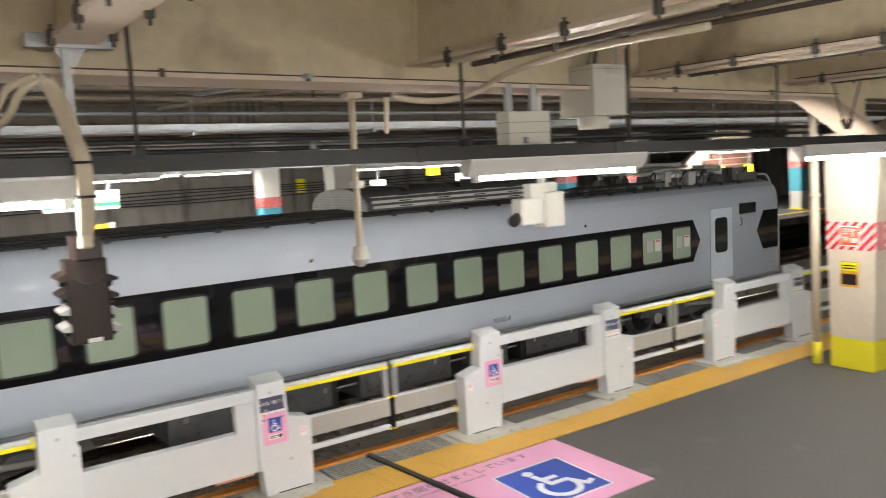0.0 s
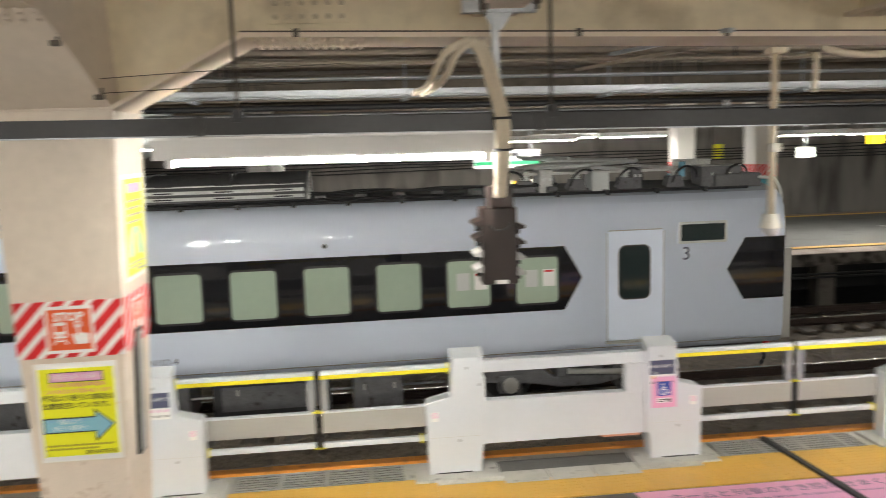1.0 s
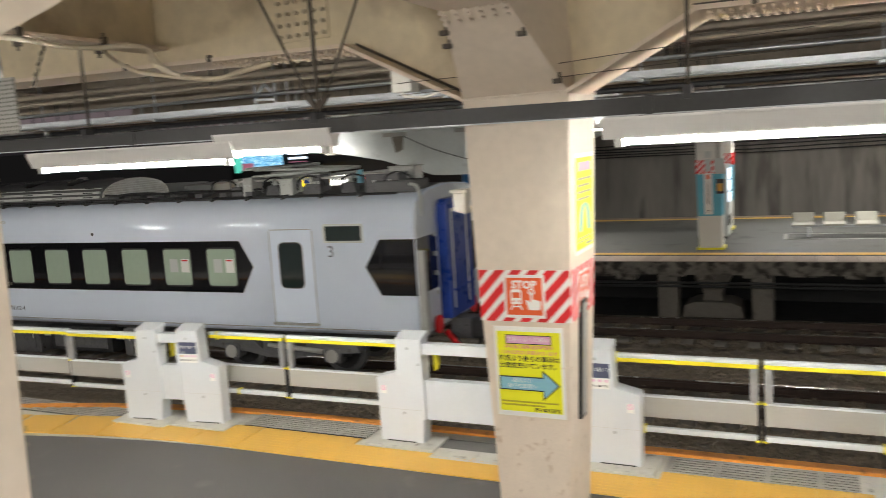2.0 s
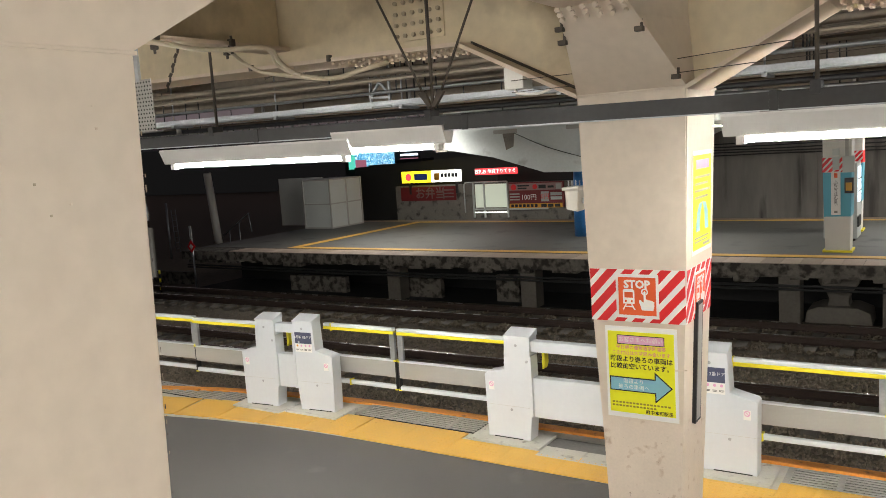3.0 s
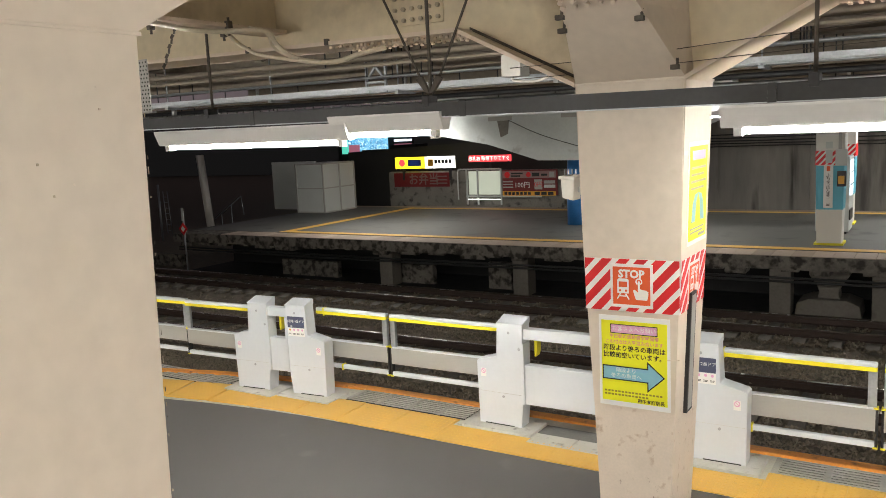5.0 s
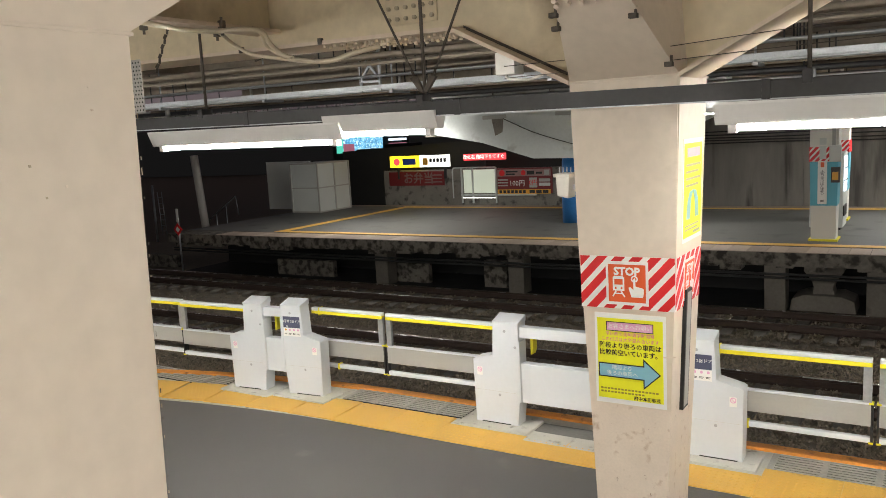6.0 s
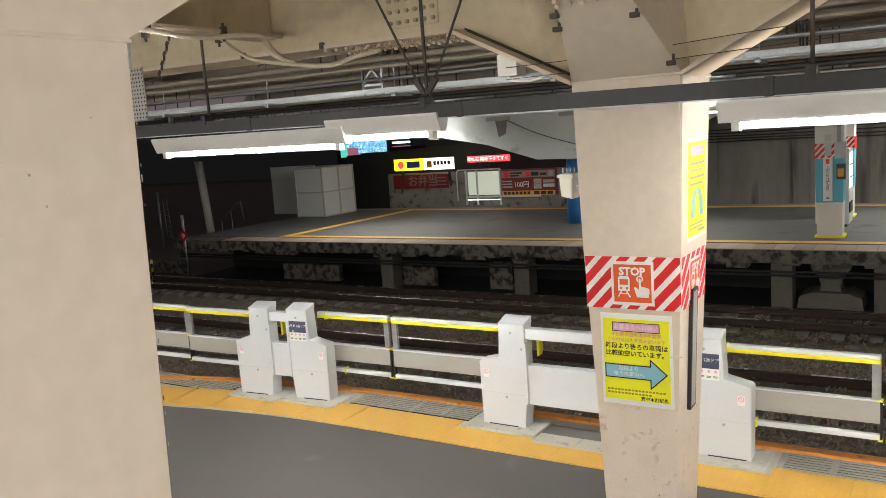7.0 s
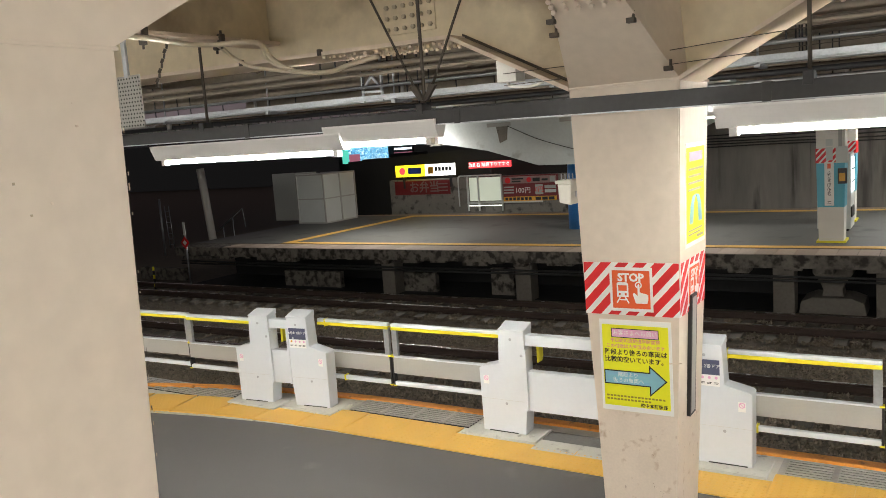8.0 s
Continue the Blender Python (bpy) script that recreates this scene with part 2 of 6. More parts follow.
def prism(bm, poly, axis, a, b, bevel=0.0):
    """Extrude a polygon of the plane across an axis from a to b along it."""
    def at(p, d):
        return {"x": (d, p[0], p[1]), "y": (p[0], d, p[1]), "z": (p[0], p[1], d)}[axis]
    lo, hi = [bm.verts.new(at(p, a)) for p in poly], [bm.verts.new(at(p, b)) for p in poly]
    n = len(poly)
    fs = [bm.faces.new(lo), bm.faces.new(hi[::-1])]
    fs += [bm.faces.new((lo[i], hi[i], hi[(i + 1) % n], lo[(i + 1) % n])) for i in range(n)]
    bmesh.ops.recalc_face_normals(bm, faces=fs)
    if bevel:
        es = list({e for f in fs for e in f.edges})
        bmesh.ops.bevel(bm, geom=es, offset=bevel, segments=2, affect="EDGES", profile=0.6)
    return bm


def sweep(bm, pts, r, seg=8, closed=True):
    """A round bar along a line of points."""
    pts = [Vector(p) for p in pts]
    rings = []
    for i, p in enumerate(pts):
        d = (pts[min(i + 1, len(pts) - 1)] - pts[max(i - 1, 0)]).normalized()
        up = Vector((0, 0, 1)) if abs(d.z) < 0.9 else Vector((1, 0, 0))
        a = d.cross(up).normalized()
        c = a.cross(d)
        rings.append([bm.verts.new(p + r * (math.cos(6.28319 * k / seg) * a + math.sin(6.28319 * k / seg) * c)) for k in range(seg)])
    for q, s in zip(rings, rings[1:]):
        for k in range(seg):
            f = bm.faces.new((q[k], q[(k + 1) % seg], s[(k + 1) % seg], s[k]))
            f.smooth = True
    if closed:
        bm.faces.new(rings[0][::-1])
        bm.faces.new(rings[-1])
    return bm


def arc(points, n=8):
    """A smooth line (Catmull-Rom) through a few points."""
    p = [Vector(q) for q in points]
    p = [2 * p[0] - p[1]] + p + [2 * p[-1] - p[-2]]
    out = []
    for i in range(1, len(p) - 2):
        for k in range(n):
            t = k / n
            out.append(0.5 * (2 * p[i] + (p[i + 1] - p[i - 1]) * t + (2 * p[i - 1] - 5 * p[i] + 4 * p[i + 1] - p[i + 2]) * t * t
                              + (3 * p[i] - p[i - 1] - 3 * p[i + 1] + p[i + 2]) * t ** 3))
    return out + [p[-2]]


def bar(bm, a, b, w, h):
    """A rectangular bar from a to b, w across level and h upward."""
    a, b = Vector(a), Vector(b)
    d = (b - a).normalized()
    s = d.cross(Vector((0, 0, 1)))
    s = s.normalized() if s.length > 1e-3 else Vector((1, 0, 0))
    u = s.cross(d).normalized()
    vs = [bm.verts.new(p + s * w / 2 * i + u * h / 2 * j) for p in (a, b) for i, j in ((-1, -1), (1, -1), (1, 1), (-1, 1))]
    fs = [bm.faces.new([vs[i] for i in f]) for f in ((0, 1, 2, 3), (7, 6, 5, 4), (0, 4, 5, 1), (1, 5, 6, 2), (2, 6, 7, 3), (3, 7, 4, 0))]
    bmesh.ops.recalc_face_normals(bm, faces=fs)
    return bm


def part(name, bm, material, parent=None, label=""):
    me = bpy.data.meshes.new(name)
    bm.to_mesh(me)
    bm.free()
    me.materials.append(material)
    ob = new(name, me)
    if parent is not None:
        ob.parent = parent
    return tagged(ob, label)


def B(lo, hi, bevel=0.0):
    return bx(bmesh.new(), lo, hi, bevel)


def thing(name, label, category, group="", at=(0, 0, 0), turn=0.0, kind=""):
    ob = new(name)
    ob.matrix_basis = pose(*at, 0, 0, turn)
    ob.empty_display_size = 0.2
    return tagged(ob, label, category, group, kind)


def solid(name, bm, material, label, category, group="", kind=""):
    return tagged(part(name, bm, material), label, category, group, kind)


def writing(name, body, size, m, material, parent, align="CENTER", thick=0.0, space=1.0, bold=0.0):
    """Lettering in the built-in font as a thin mesh; m places it with its x along the line and its z out of the surface."""
    cu = bpy.data.curves.new(name, "FONT")
    cu.body, cu.size, cu.align_x, cu.align_y, cu.extrude, cu.space_line, cu.resolution_u = body, size, align, "CENTER", thick, space, 2
    cu.offset = bold
    tmp = bpy.data.objects.new(name, cu)
    me = bpy.data.meshes.new_from_object(tmp)
    me.materials.append(material)
    ob = new(name, me)
    ob.parent = parent
    ob.matrix_basis = m
    return ob


def facing(origin, u, v):
    """A frame on a surface: x along u, y along v, z out."""
    u, v = Vector(u).normalized(), Vector(v).normalized()
    n = u.cross(v)
    return Matrix(((u.x, v.x, n.x, origin[0]), (u.y, v.y, n.y, origin[1]), (u.z, v.z, n.z, origin[2]), (0, 0, 0, 1)))


def flat(bm, polys, m, z0, z1):
    """Thin raised plates: polygons in the frame m, from z0 to z1 above the surface."""
    for poly in polys:
        lo = [bm.verts.new(m @ Vector((p[0], p[1], z0))) for p in poly]
        hi = [bm.verts.new(m @ Vector((p[0], p[1], z1))) for p in poly]
        n = len(poly)
        fs = [bm.faces.new(hi), bm.faces.new(lo[::-1])] + [bm.faces.new((lo[i], lo[(i + 1) % n], hi[(i + 1) % n], hi[i])) for i in range(n)]
        bmesh.ops.recalc_face_normals(bm, faces=fs)
    return bm


def layered(polys, m, z0, z1):
    """Overlapping plates, each a hair above the one before."""
    bm = bmesh.new()
    for k, poly in enumerate(polys):
        flat(bm, [poly], m, z0, z1 + 0.00012 * k)
    return bm


def rect(x0, y0, x1, y1):
    return [(x0, y0), (x1, y0), (x1, y1), (x0, y1)]


def ring(cx, cy, r, n=20, a0=0.0, a1=6.28319):
    return [(cx + r * math.cos(a0 + (a1 - a0) * k / n), cy + r * math.sin(a0 + (a1 - a0) * k / n)) for k in range(n + (a1 - a0 < 6.2))]


def clip(poly, x0, y0, x1, y1):
    for ax, lim, sign in ((0, x0, 1), (0, x1, -1), (1, y0, 1), (1, y1, -1)):
        out = []
        for p, q in zip(poly, poly[1:] + poly[:1]):
            dp, dq = sign * (p[ax] - lim), sign * (q[ax] - lim)
            if dp >= 0:
                out.append(p)
            if dp * dq < 0:
                t = dp / (dp - dq)
                out.append((p[0] + t * (q[0] - p[0]), p[1] + t * (q[1] - p[1])))
        poly = out
        if len(poly) < 3:
            return []
    return poly


def hazard(w, h, pitch, lean=1.0):
    """Diagonal stripes of a w by h band."""
    out, x = [], -h * lean - pitch
    while x < w + pitch:
        p = clip([(x, 0), (x + pitch * 0.60, 0), (x + pitch * 0.60 + h * lean, h), (x + h * lean, h)], 0, 0, w, h)
        if p:
            out.append(p)
        x += pitch
    return out


def bend(x):
    """How far the platform edge draws in towards its western end."""
    return -0.041 * (x + 5.2) ** 2 if x < -5.2 else 0.0


def sag(x):
    """Fall of the roof steel along the platform."""
    return -0.0165 * x


def fall(x):
    """Fall of the lamp duct along the platform."""
    return -0.0125 * x


# ---------- platform ----------
EAST, WEST = 34.0, -26.0
XS = [WEST, -9.6, -8.8, -8.0, -7.2, -6.4, -5.8, -5.2, EAST]


def strip(bm, y0, y1, z0, z1, xs):
    """A band of the floor that follows the platform edge."""
    for a, b in zip(xs, xs[1:]):
        vs = [bm.verts.new(p) for z in (z0, z1) for p in ((a, y0 + bend(max(a, -9.6)), z), (b, y0 + bend(max(b, -9.6)), z), (b, y1 + bend(max(b, -9.6)), z), (a, y1 + bend(max(a, -9.6)), z))]
        fs = [bm.faces.new([vs[i] for i in f]) for f in ((3, 2, 1, 0), (4, 5, 6, 7), (0, 1, 5, 4), (1, 2, 6, 5), (2, 3, 7, 6), (3, 0, 4, 7))]
    bmesh.ops.remove_doubles(bm, verts=bm.verts, dist=1e-4)
    return bm


tagged(part("floor", strip(bmesh.new(), -8.0, 6.2, -0.25, 0.0, XS), ASPHALT), "dark grey asphalt platform floor, lightly worn", "floor", kind="structure")
edge = tagged(part("platform_edge", strip(bmesh.new(), 6.2, 7.32, -0.25, -0.006, XS), PLINTH), "pale concrete platform edge under the gates", "platform edge", kind="structure")
tagged(part("platform_wall", strip(bmesh.new(), 7.0, 7.28, -1.4, -0.25, XS), CONC), "stained concrete wall under the platform edge", "wall", kind="structure")
part("orange_edge_strip", strip(bmesh.new(), 7.17, 7.29, -0.006, 0.02, XS), ORANGE, edge, "orange rubber strip along the edge")

# Gates: left end of each post pair along the edge.
GATES = [(-7.21, 1.30, -0.31, 5.6), (-3.97, 2.60, -0.13, 0), (0.535, 2.52, -0.09, 0), (4.86, 2.64, -0.06, 0), (9.10, 2.42, -0.04, 0)]
DOORS = [(-9.62, -7.25, -8.27, -0.24, 2.5), (-5.93, -3.97, -5.24, 0.02, 0.8), (-1.39, 0.52, -0.41, -0.02, 0), (3.05, 4.86, 4.04, -0.02, 0), (7.50, 9.10, 8.46, 0, 0), (11.54, 13.4, 12.4, 0, 0)]

# Tactile tiles, wide before the sliding doors and narrow before the fixed gates.
tile_mesh = {}
for wide in (0, 1):
    bm = B((0.0008, 0, 0), (0.5992, 0.57 if wide else 0.41, 0.012), 0.003)
    tile_mesh[wide] = bpy.data.meshes.new("tile")
    bm.to_mesh(tile_mesh[wide])
    bm.free()
    tile_mesh[wide].materials.append(TACTILE)
bumps = bmesh.new()
x = -9.6
while x < 13.2:
    mid = x + 0.3
    wide = any(a - 0.05 < mid < b + 0.05 for a, b, *_ in DOORS)
    ob = new("tactile_tile", tile_mesh[wide])
    ob.matrix_basis = pose(x, 6.205 + bend(mid), -0.002, 0, 0, math.degrees(math.atan(bend(mid + 0.3) - bend(mid - 0.3)) / 0.6 * 1.0))
    ob.parent = edge
    if -8.5 < x < 9:
        for i in range(10):
            for j in range(9 if wide else 6):
                px, py = x + 0.03 + i * 0.06, 6.245 + bend(mid) + j * 0.06
                r, z = 0.0085, 0.0098
                top = [bumps.verts.new((px + r * c, py + r * s, z + 0.0035)) for c, s in ((1, 0), (0, 1), (-1, 0), (0, -1))]
                low = [bumps.verts.new((px + 1.6 * r * c, py + 1.6 * r * s, z)) for c, s in ((1, 0), (0, 1), (-1, 0), (0, -1))]
                bumps.faces.new(top)
                for k in range(4):
                    bumps.faces.new((low[k], low[(k + 1) % 4], top[(k + 1) % 4], top[k]))
    x += 0.6
tagged(part("tactile_bump", bumps, TACTILE, edge), kind="stuff")
part("tactile_strip_east", B((13.2, 6.205, -0.005), (EAST, 6.6, 0.011)), TACTILE, edge)

for gx, gw, gy, gt in GATES:
    lean = math.tan(math.radians(gt))
    for p0 in (gx, gx + gw - 0.52):
        oy = gy + (p0 + 0.26 - gx) * lean
        part("plinth", B((p0 - 0.12, 6.76 + oy, -0.01), (p0 + 0.64, 7.16 + oy, 0.028), 0.006), PLINTH, edge)
    if gw > 2:
        q, n = gx + 0.645, 3
        w = (gw - 1.29) / n
        for k in range(n):
            part("edge_slab", B((q + k * w + 0.004, 6.64 + gy, -0.01), (q + (k + 1) * w - 0.004, 6.89 + gy, 0.012), 0.004), PLINTH, edge)
        # Darker concrete strip paints the shadow behind the slabs.
        part("slab_shade_strip", B((q, 6.895 + gy, -0.01), (q + n * w, 7.14 + gy, 0.004)), SLOT, edge, "dark strip coloured as the shadow behind the slabs")
for a, b, c, dy, turn in DOORS:
    part("grating_bed", B((a + 0.2, 6.79 + dy, -0.01), (b - 0.2, 7.14 + dy, -0.001)), BLACK, edge)
    n = 7
    for k in range(n):
        y = 6.81 + dy + k * 0.052
        part("grating_bar", B((a + 0.2, y, -0.005), (b - 0.2, y + 0.024, 0.008)), GRATE, edge)
    k = a + 0.2
    while k < b - 0.2:
        part("grating_cross_bar", B((k, 6.80 + dy, -0.004), (k + 0.05, 7.13 + dy, 0.011)), GRATE, edge)
        k += 0.4

# Black rubber cable cover across the floor.
solid("cable_cover", bar(bar(bmesh.new(), (3.80, 7.12, 0.017), (3.93, 5.6, 0.017), 0.06, 0.03), (3.93, 5.6, 0.017), (4.05, 4.0, 0.017), 0.06, 0.03), INK, "black rubber cable cover across the platform", "cable cover")


# ---------- wheelchair mark ----------
def stroke(a, b, w):
    dx, dy = b[0] - a[0], b[1] - a[1]
    l = math.hypot(dx, dy)
    px, py = -dy / l * w / 2, dx / l * w / 2
    ex, ey = dx / l * w * 0.35, dy / l * w * 0.35
    return [(a[0] - ex - px, a[1] - ey - py), (b[0] + ex - px, b[1] + ey - py), (b[0] + ex + px, b[1] + ey + py), (a[0] - ex + px, a[1] - ey + py)]


def wheelchair(w):
    """The access symbol in a unit square."""
    c = [ring(0.40, 0.86, 0.075)]
    c += [stroke(p, q, w) for p, q in (((0.40, 0.74), (0.44, 0.42)), ((0.44, 0.44), (0.68, 0.42)), ((0.68, 0.42), (0.80, 0.16)), ((0.80, 0.16), (0.90, 0.20)), ((0.41, 0.60), (0.62, 0.59)))]
    pts = [(0.46 + 0.25 * math.cos(a), 0.30 + 0.25 * math.sin(a)) for a in [2.2 + 0.32 * k for k in range(14)]]
    return c + [stroke(p, q, w) for p, q in zip(pts, pts[1:])]


def scaled(polys, ox, oy, sx, sy):
    return [[(ox + p[0] * sx, oy + p[1] * sy) for p in poly] for poly in polys]


pink = thing("floor_notice", "pink floor sheet with blue wheelchair symbol on the asphalt", "floor notice")
FL = facing((0, 0, 0), (1, 0, 0), (0, 1, 0))
part("sheet", flat(bmesh.new(), [[(2.2, 6.18), (2.35, 4.8), (5.46, 4.8), (5.5, 6.18)]], FL, 0.0, 0.006), PINK, pink)
part("blue_square", flat(bmesh.new(), [[(4.37, 5.78), (4.33, 4.98), (5.11, 4.98), (5.16, 5.78)]], FL, 0.006, 0.009), BLUE, pink)
part("square_border", layered([stroke(p, q, 0.02) for p, q in (((4.37, 5.78), (4.33, 4.98)), ((4.33, 4.98), (5.11, 4.98)), ((5.11, 4.98), (5.16, 5.78)), ((5.16, 5.78), (4.37, 5.78)))], FL, 0.006, 0.0095), PAPER, pink)
part("symbol", layered(scaled(wheelchair(0.085), 4.38, 5.02, 0.72, 0.72), FL, 0.009, 0.012), PAPER, pink)
writing("lettering", "ホームと列車のすき間をせまくしています", 0.135, FL @ pose(3.72, 6.03, 0.0075), NAVY, pink)
writing("small_lettering", "The gap between the train and platform is narrowed", 0.062, FL @ pose(3.72, 5.91, 0.0075), NAVY, pink)


# ---------- platform gates ----------
LEFT_POST = [(0.012, 0), (0.48, 0), (0.505, 0.25), (0.515, 1.045), (0.24, 1.045), (0.222, 0.705), (0.02, 0.655), (0, 0.64)]


def flipped(poly, w):
    return [(w - x, z) for x, z in poly][::-1]


def gate(gx, width, gy, turn, number, pink_left, pink_right):
    """A fixed gate: two posts with shoulders, an upper bar and a lower panel between them."""
    g = thing("platform_gate", "white steel platform gate with two shouldered posts", "platform gate", "gates along the platform edge", (gx, 6.9 + gy, 0.026), turn)
    w = 0.52
    for side in (0, 1):
        poly = LEFT_POST if not side else flipped(LEFT_POST, w)
        ox = 0 if not side else width - w
        p = part("post", prism(bmesh.new(), [(ox + a, b) for a, b in poly], "y", 0, 0.17, 0.008), GATE, g)
        tx0, tx1 = (ox + 0.237, ox + 0.518) if not side else (ox + 0.002, ox + 0.283)
        part("cap", prism(bmesh.new(), [(-0.003, 1.036), (0.173, 1.036), (0.173, 1.100), (-0.003, 1.048)], "x", tx0 - 0.002, tx1 + 0.002, 0.005), GATE, p, "sloping cap of the post")
        part("seam", B((ox + (0.0 if not side else 0.03), -0.0025, 0.335), (ox + (0.49 if not side else w), 0.0, 0.3368)), ALU, p)
        part("base_skirt", B((ox + (0.08 if not side else 0.15), -0.003, 0.0), (ox + (0.4 if not side else 0.47), 0.0, 0.012)), INK, p)
        for sx, sz in ((tx0 + 0.13, 0.955), (ox + 0.29, 0.30), (tx0 + 0.24 if not side else tx0 + 0.08, 0.80)):
            m = facing((sx, 0, sz), (1, 0, 0), (0, 0, 1))
            part("lock", flat(bmesh.new(), [ring(0, 0, 0.014, 10)], m, 0.0, 0.004), STEEL, p)
        nx = ox + 0.075 if not side else ox + w - 0.085
        m = facing((nx, 0, 0.53), (1, 0, 0), (0, 0, 1))
        part("warning_sticker", flat(bmesh.new(), [rect(-0.03, -0.045, 0.03, 0.04)], m, 0.0, 0.0015), PAPER, p)
        part("warning_ring", layered([stroke((0.022 * math.cos(k * 0.628), 0.012 + 0.022 * math.sin(k * 0.628)), (0.022 * math.cos((k + 1) * 0.628), 0.012 + 0.022 * math.sin((k + 1) * 0.628)), 0.007) for k in range(10)] + [stroke((-0.014, 0.026), (0.014, -0.002), 0.006)], m, 0.0015, 0.003), PINKP, p)
    x0, x1 = 0.51, width - 0.51
    part("upper_bar", B((x0 - 0.01, 0.03, 0.895), (x1 + 0.01, 0.13, 1.0), 0.006), GATE, g)
    part("lower_panel", B((x0 - 0.01, 0.02, 0.245), (x1 + 0.01, 0.12, 0.64), 0.006), GATE, g)
    part("inner_flange", B((0.503, -0.008, 0.25), (0.527, 0.14, 0.86), 0.004), GATE, g)
    if gx < -1:
        part("yellow_buffer", prism(bmesh.new(), [(0.57, 0.70), (0.585, 0.70), (0.60, 0.75), (0.60, 0.85), (0.585, 0.88), (0.57, 0.88)], "y", 0.15, 0.24, 0.004), YELLOW, g, "yellow rubber buffer")
    part("inner_flange", B((width - 0.532, -0.008, 0.25), (width - 0.505, 0.14, 0.90), 0.004), GATE, g)
    if width > 2:
        part("infill_plate", B((x1 - 0.20, 0.012, 0.62), (x1 - 0.02, 0.11, 0.905), 0.005), GATE, g)
        part("release_handle", B((x1 - 0.42, 0.03, 0.222), (x1 - 0.06, 0.10, 0.246), 0.006), PALEINK, g, "pale red release bar under the panel")
    if number:
        ox = width - w
        m = facing((ox + 0.145, 0, 0.85), (1, 0, 0), (0, 0, 1))
        lab = part("number_label", flat(bmesh.new(), [rect(-0.115, -0.065, 0.115, 0.065)], m, 0.0, 0.002), NAVY, g, "slate label with white lettering")
        writing("label_lettering", number, 0.038, m @ pose(0, 0.008, 0.0028), PAPER, lab)
        low = part("pictogram_label", flat(bmesh.new(), [rect(-0.115, -0.165, 0.115, -0.068)], m, 0.0, 0.0015), PAPER, g)
        for k in range(4):
            part("pictogram", flat(bmesh.new(), [ring(-0.085 + k * 0.057, -0.09, 0.013, 10)], m, 0.0015, 0.003), PINKP if k else AMBER, low)
            part("caption_bar", flat(bmesh.new(), [rect(-0.105 + k * 0.057, -0.135, -0.065 + k * 0.057, -0.13), rect(-0.105 + k * 0.057, -0.145, -0.07 + k * 0.057, -0.14)], m, 0.0015, 0.0025), INK, low)
    for on, cx in ((pink_left, 0.40), (pink_right, width - 0.36)):
        if on:
            m = facing((cx, 0, 0.62), (1, 0, 0), (0, 0, 1))
            st = part("access_sticker", flat(bmesh.new(), [rect(-0.115, -0.145, 0.115, 0.14)], m, 0.0, 0.002), PINK, g, "pink wheelchair sticker")
            part("blue_square", flat(bmesh.new(), [rect(-0.062, -0.035, 0.062, 0.095)], m, 0.002, 0.0035), BLUE, st)
            part("symbol", layered(scaled(wheelchair(0.09), -0.055, -0.03, 0.11, 0.12), m, 0.0035, 0.005), PAPER, st)
            part("text_plate", flat(bmesh.new(), [rect(-0.065, -0.10, 0.065, -0.055)], m, 0.002, 0.0035), PAPER, st)
            part("text_bar", flat(bmesh.new(), [rect(-0.055, -0.075, 0.02, -0.067), rect(-0.055, -0.09, 0.0, -0.083), rect(0.028, -0.093, 0.058, -0.063)], m, 0.0035, 0.0045), INK, st)
    return g


def sliding_door(a, b, c, dy, turn):
    """A pair of bar-type sliding door leaves that meet at c."""
    for x0, x1, centre_end in ((a, c - 0.025, 1), (c + 0.025, b, 0)):
        d = thing("sliding_door", "closed bar-type platform door, white rails and grey panel", "platform door", "sliding doors between the gates", (x0, 7.0 + dy, 0), turn)
        w = x1 - x0
        r0, r1 = (-0.34, w) if centre_end else (0, w + 0.34)
        p0, p1 = (-0.20, w) if centre_end else (0, w + 0.20)
        part("top_rail", B((r0, -0.004, 0.942), (r1, 0.056, 0.982), 0.012), GATE, d)
        part("yellow_rail_strip", B((r0, -0.006, 0.908), (r1, 0.05, 0.944), 0.006), YELLOW, d, "yellow warning strip")
        part("mid_panel", B((p0, 0.0, 0.415), (p1, 0.05, 0.60), 0.006), GATE_GREY, d)
        part("panel_top_edge", B((p0, -0.004, 0.598), (p1, 0.056, 0.612), 0.003), GATE, d)
        part("lower_rail", B((p0, 0.0, 0.275), (p1, 0.05, 0.325), 0.012), GATE, d)
        e = w - 0.065 if centre_end else 0.0
        part("end_post", B((e, 0.006, 0.61), (e + 0.065, 0.046, 0.93), 0.004), STEEL, d)
        part("edge_rubber", B((w - 0.008 if centre_end else -0.012, 0.0, 0.27), (w + 0.012 if centre_end else 0.008, 0.05, 0.60), 0.003), INK, d)
        for z in (0.60, 0.27):
            part("yellow_clip", B((w - 0.02 if centre_end else -0.015, -0.006, z), (w + 0.015 if centre_end else 0.02, 0.055, z + 0.015)), YELLOW, d)
        s = 0 if centre_end else w - 0.03
        h0 = -0.24 if centre_end else w + 0.215
        part("rail_socket", B((h0 + 0.006, -0.009, 0.892), (h0 + 0.022, 0.065, 0.984), 0.003), YELLOW, d)
        part("rail_socket", B((s, -0.008, 0.265), (s + 0.02, 0.06, 0.335), 0.004), YELLOW, d)


for (gx, gw, gy, gt), num, pl, pr in zip(GATES, ("6号車 3番ドア", "6号車 2番ドア", "6号車 1番ドア", "5号車 4番ドア", "5号車 3番ドア"), (0, 0, 0, 1, 0), (0, 0, 1, 0, 0)):
    gate(gx, gw, gy, gt, num, pl, pr)
for row in DOORS:
    sliding_door(*row)


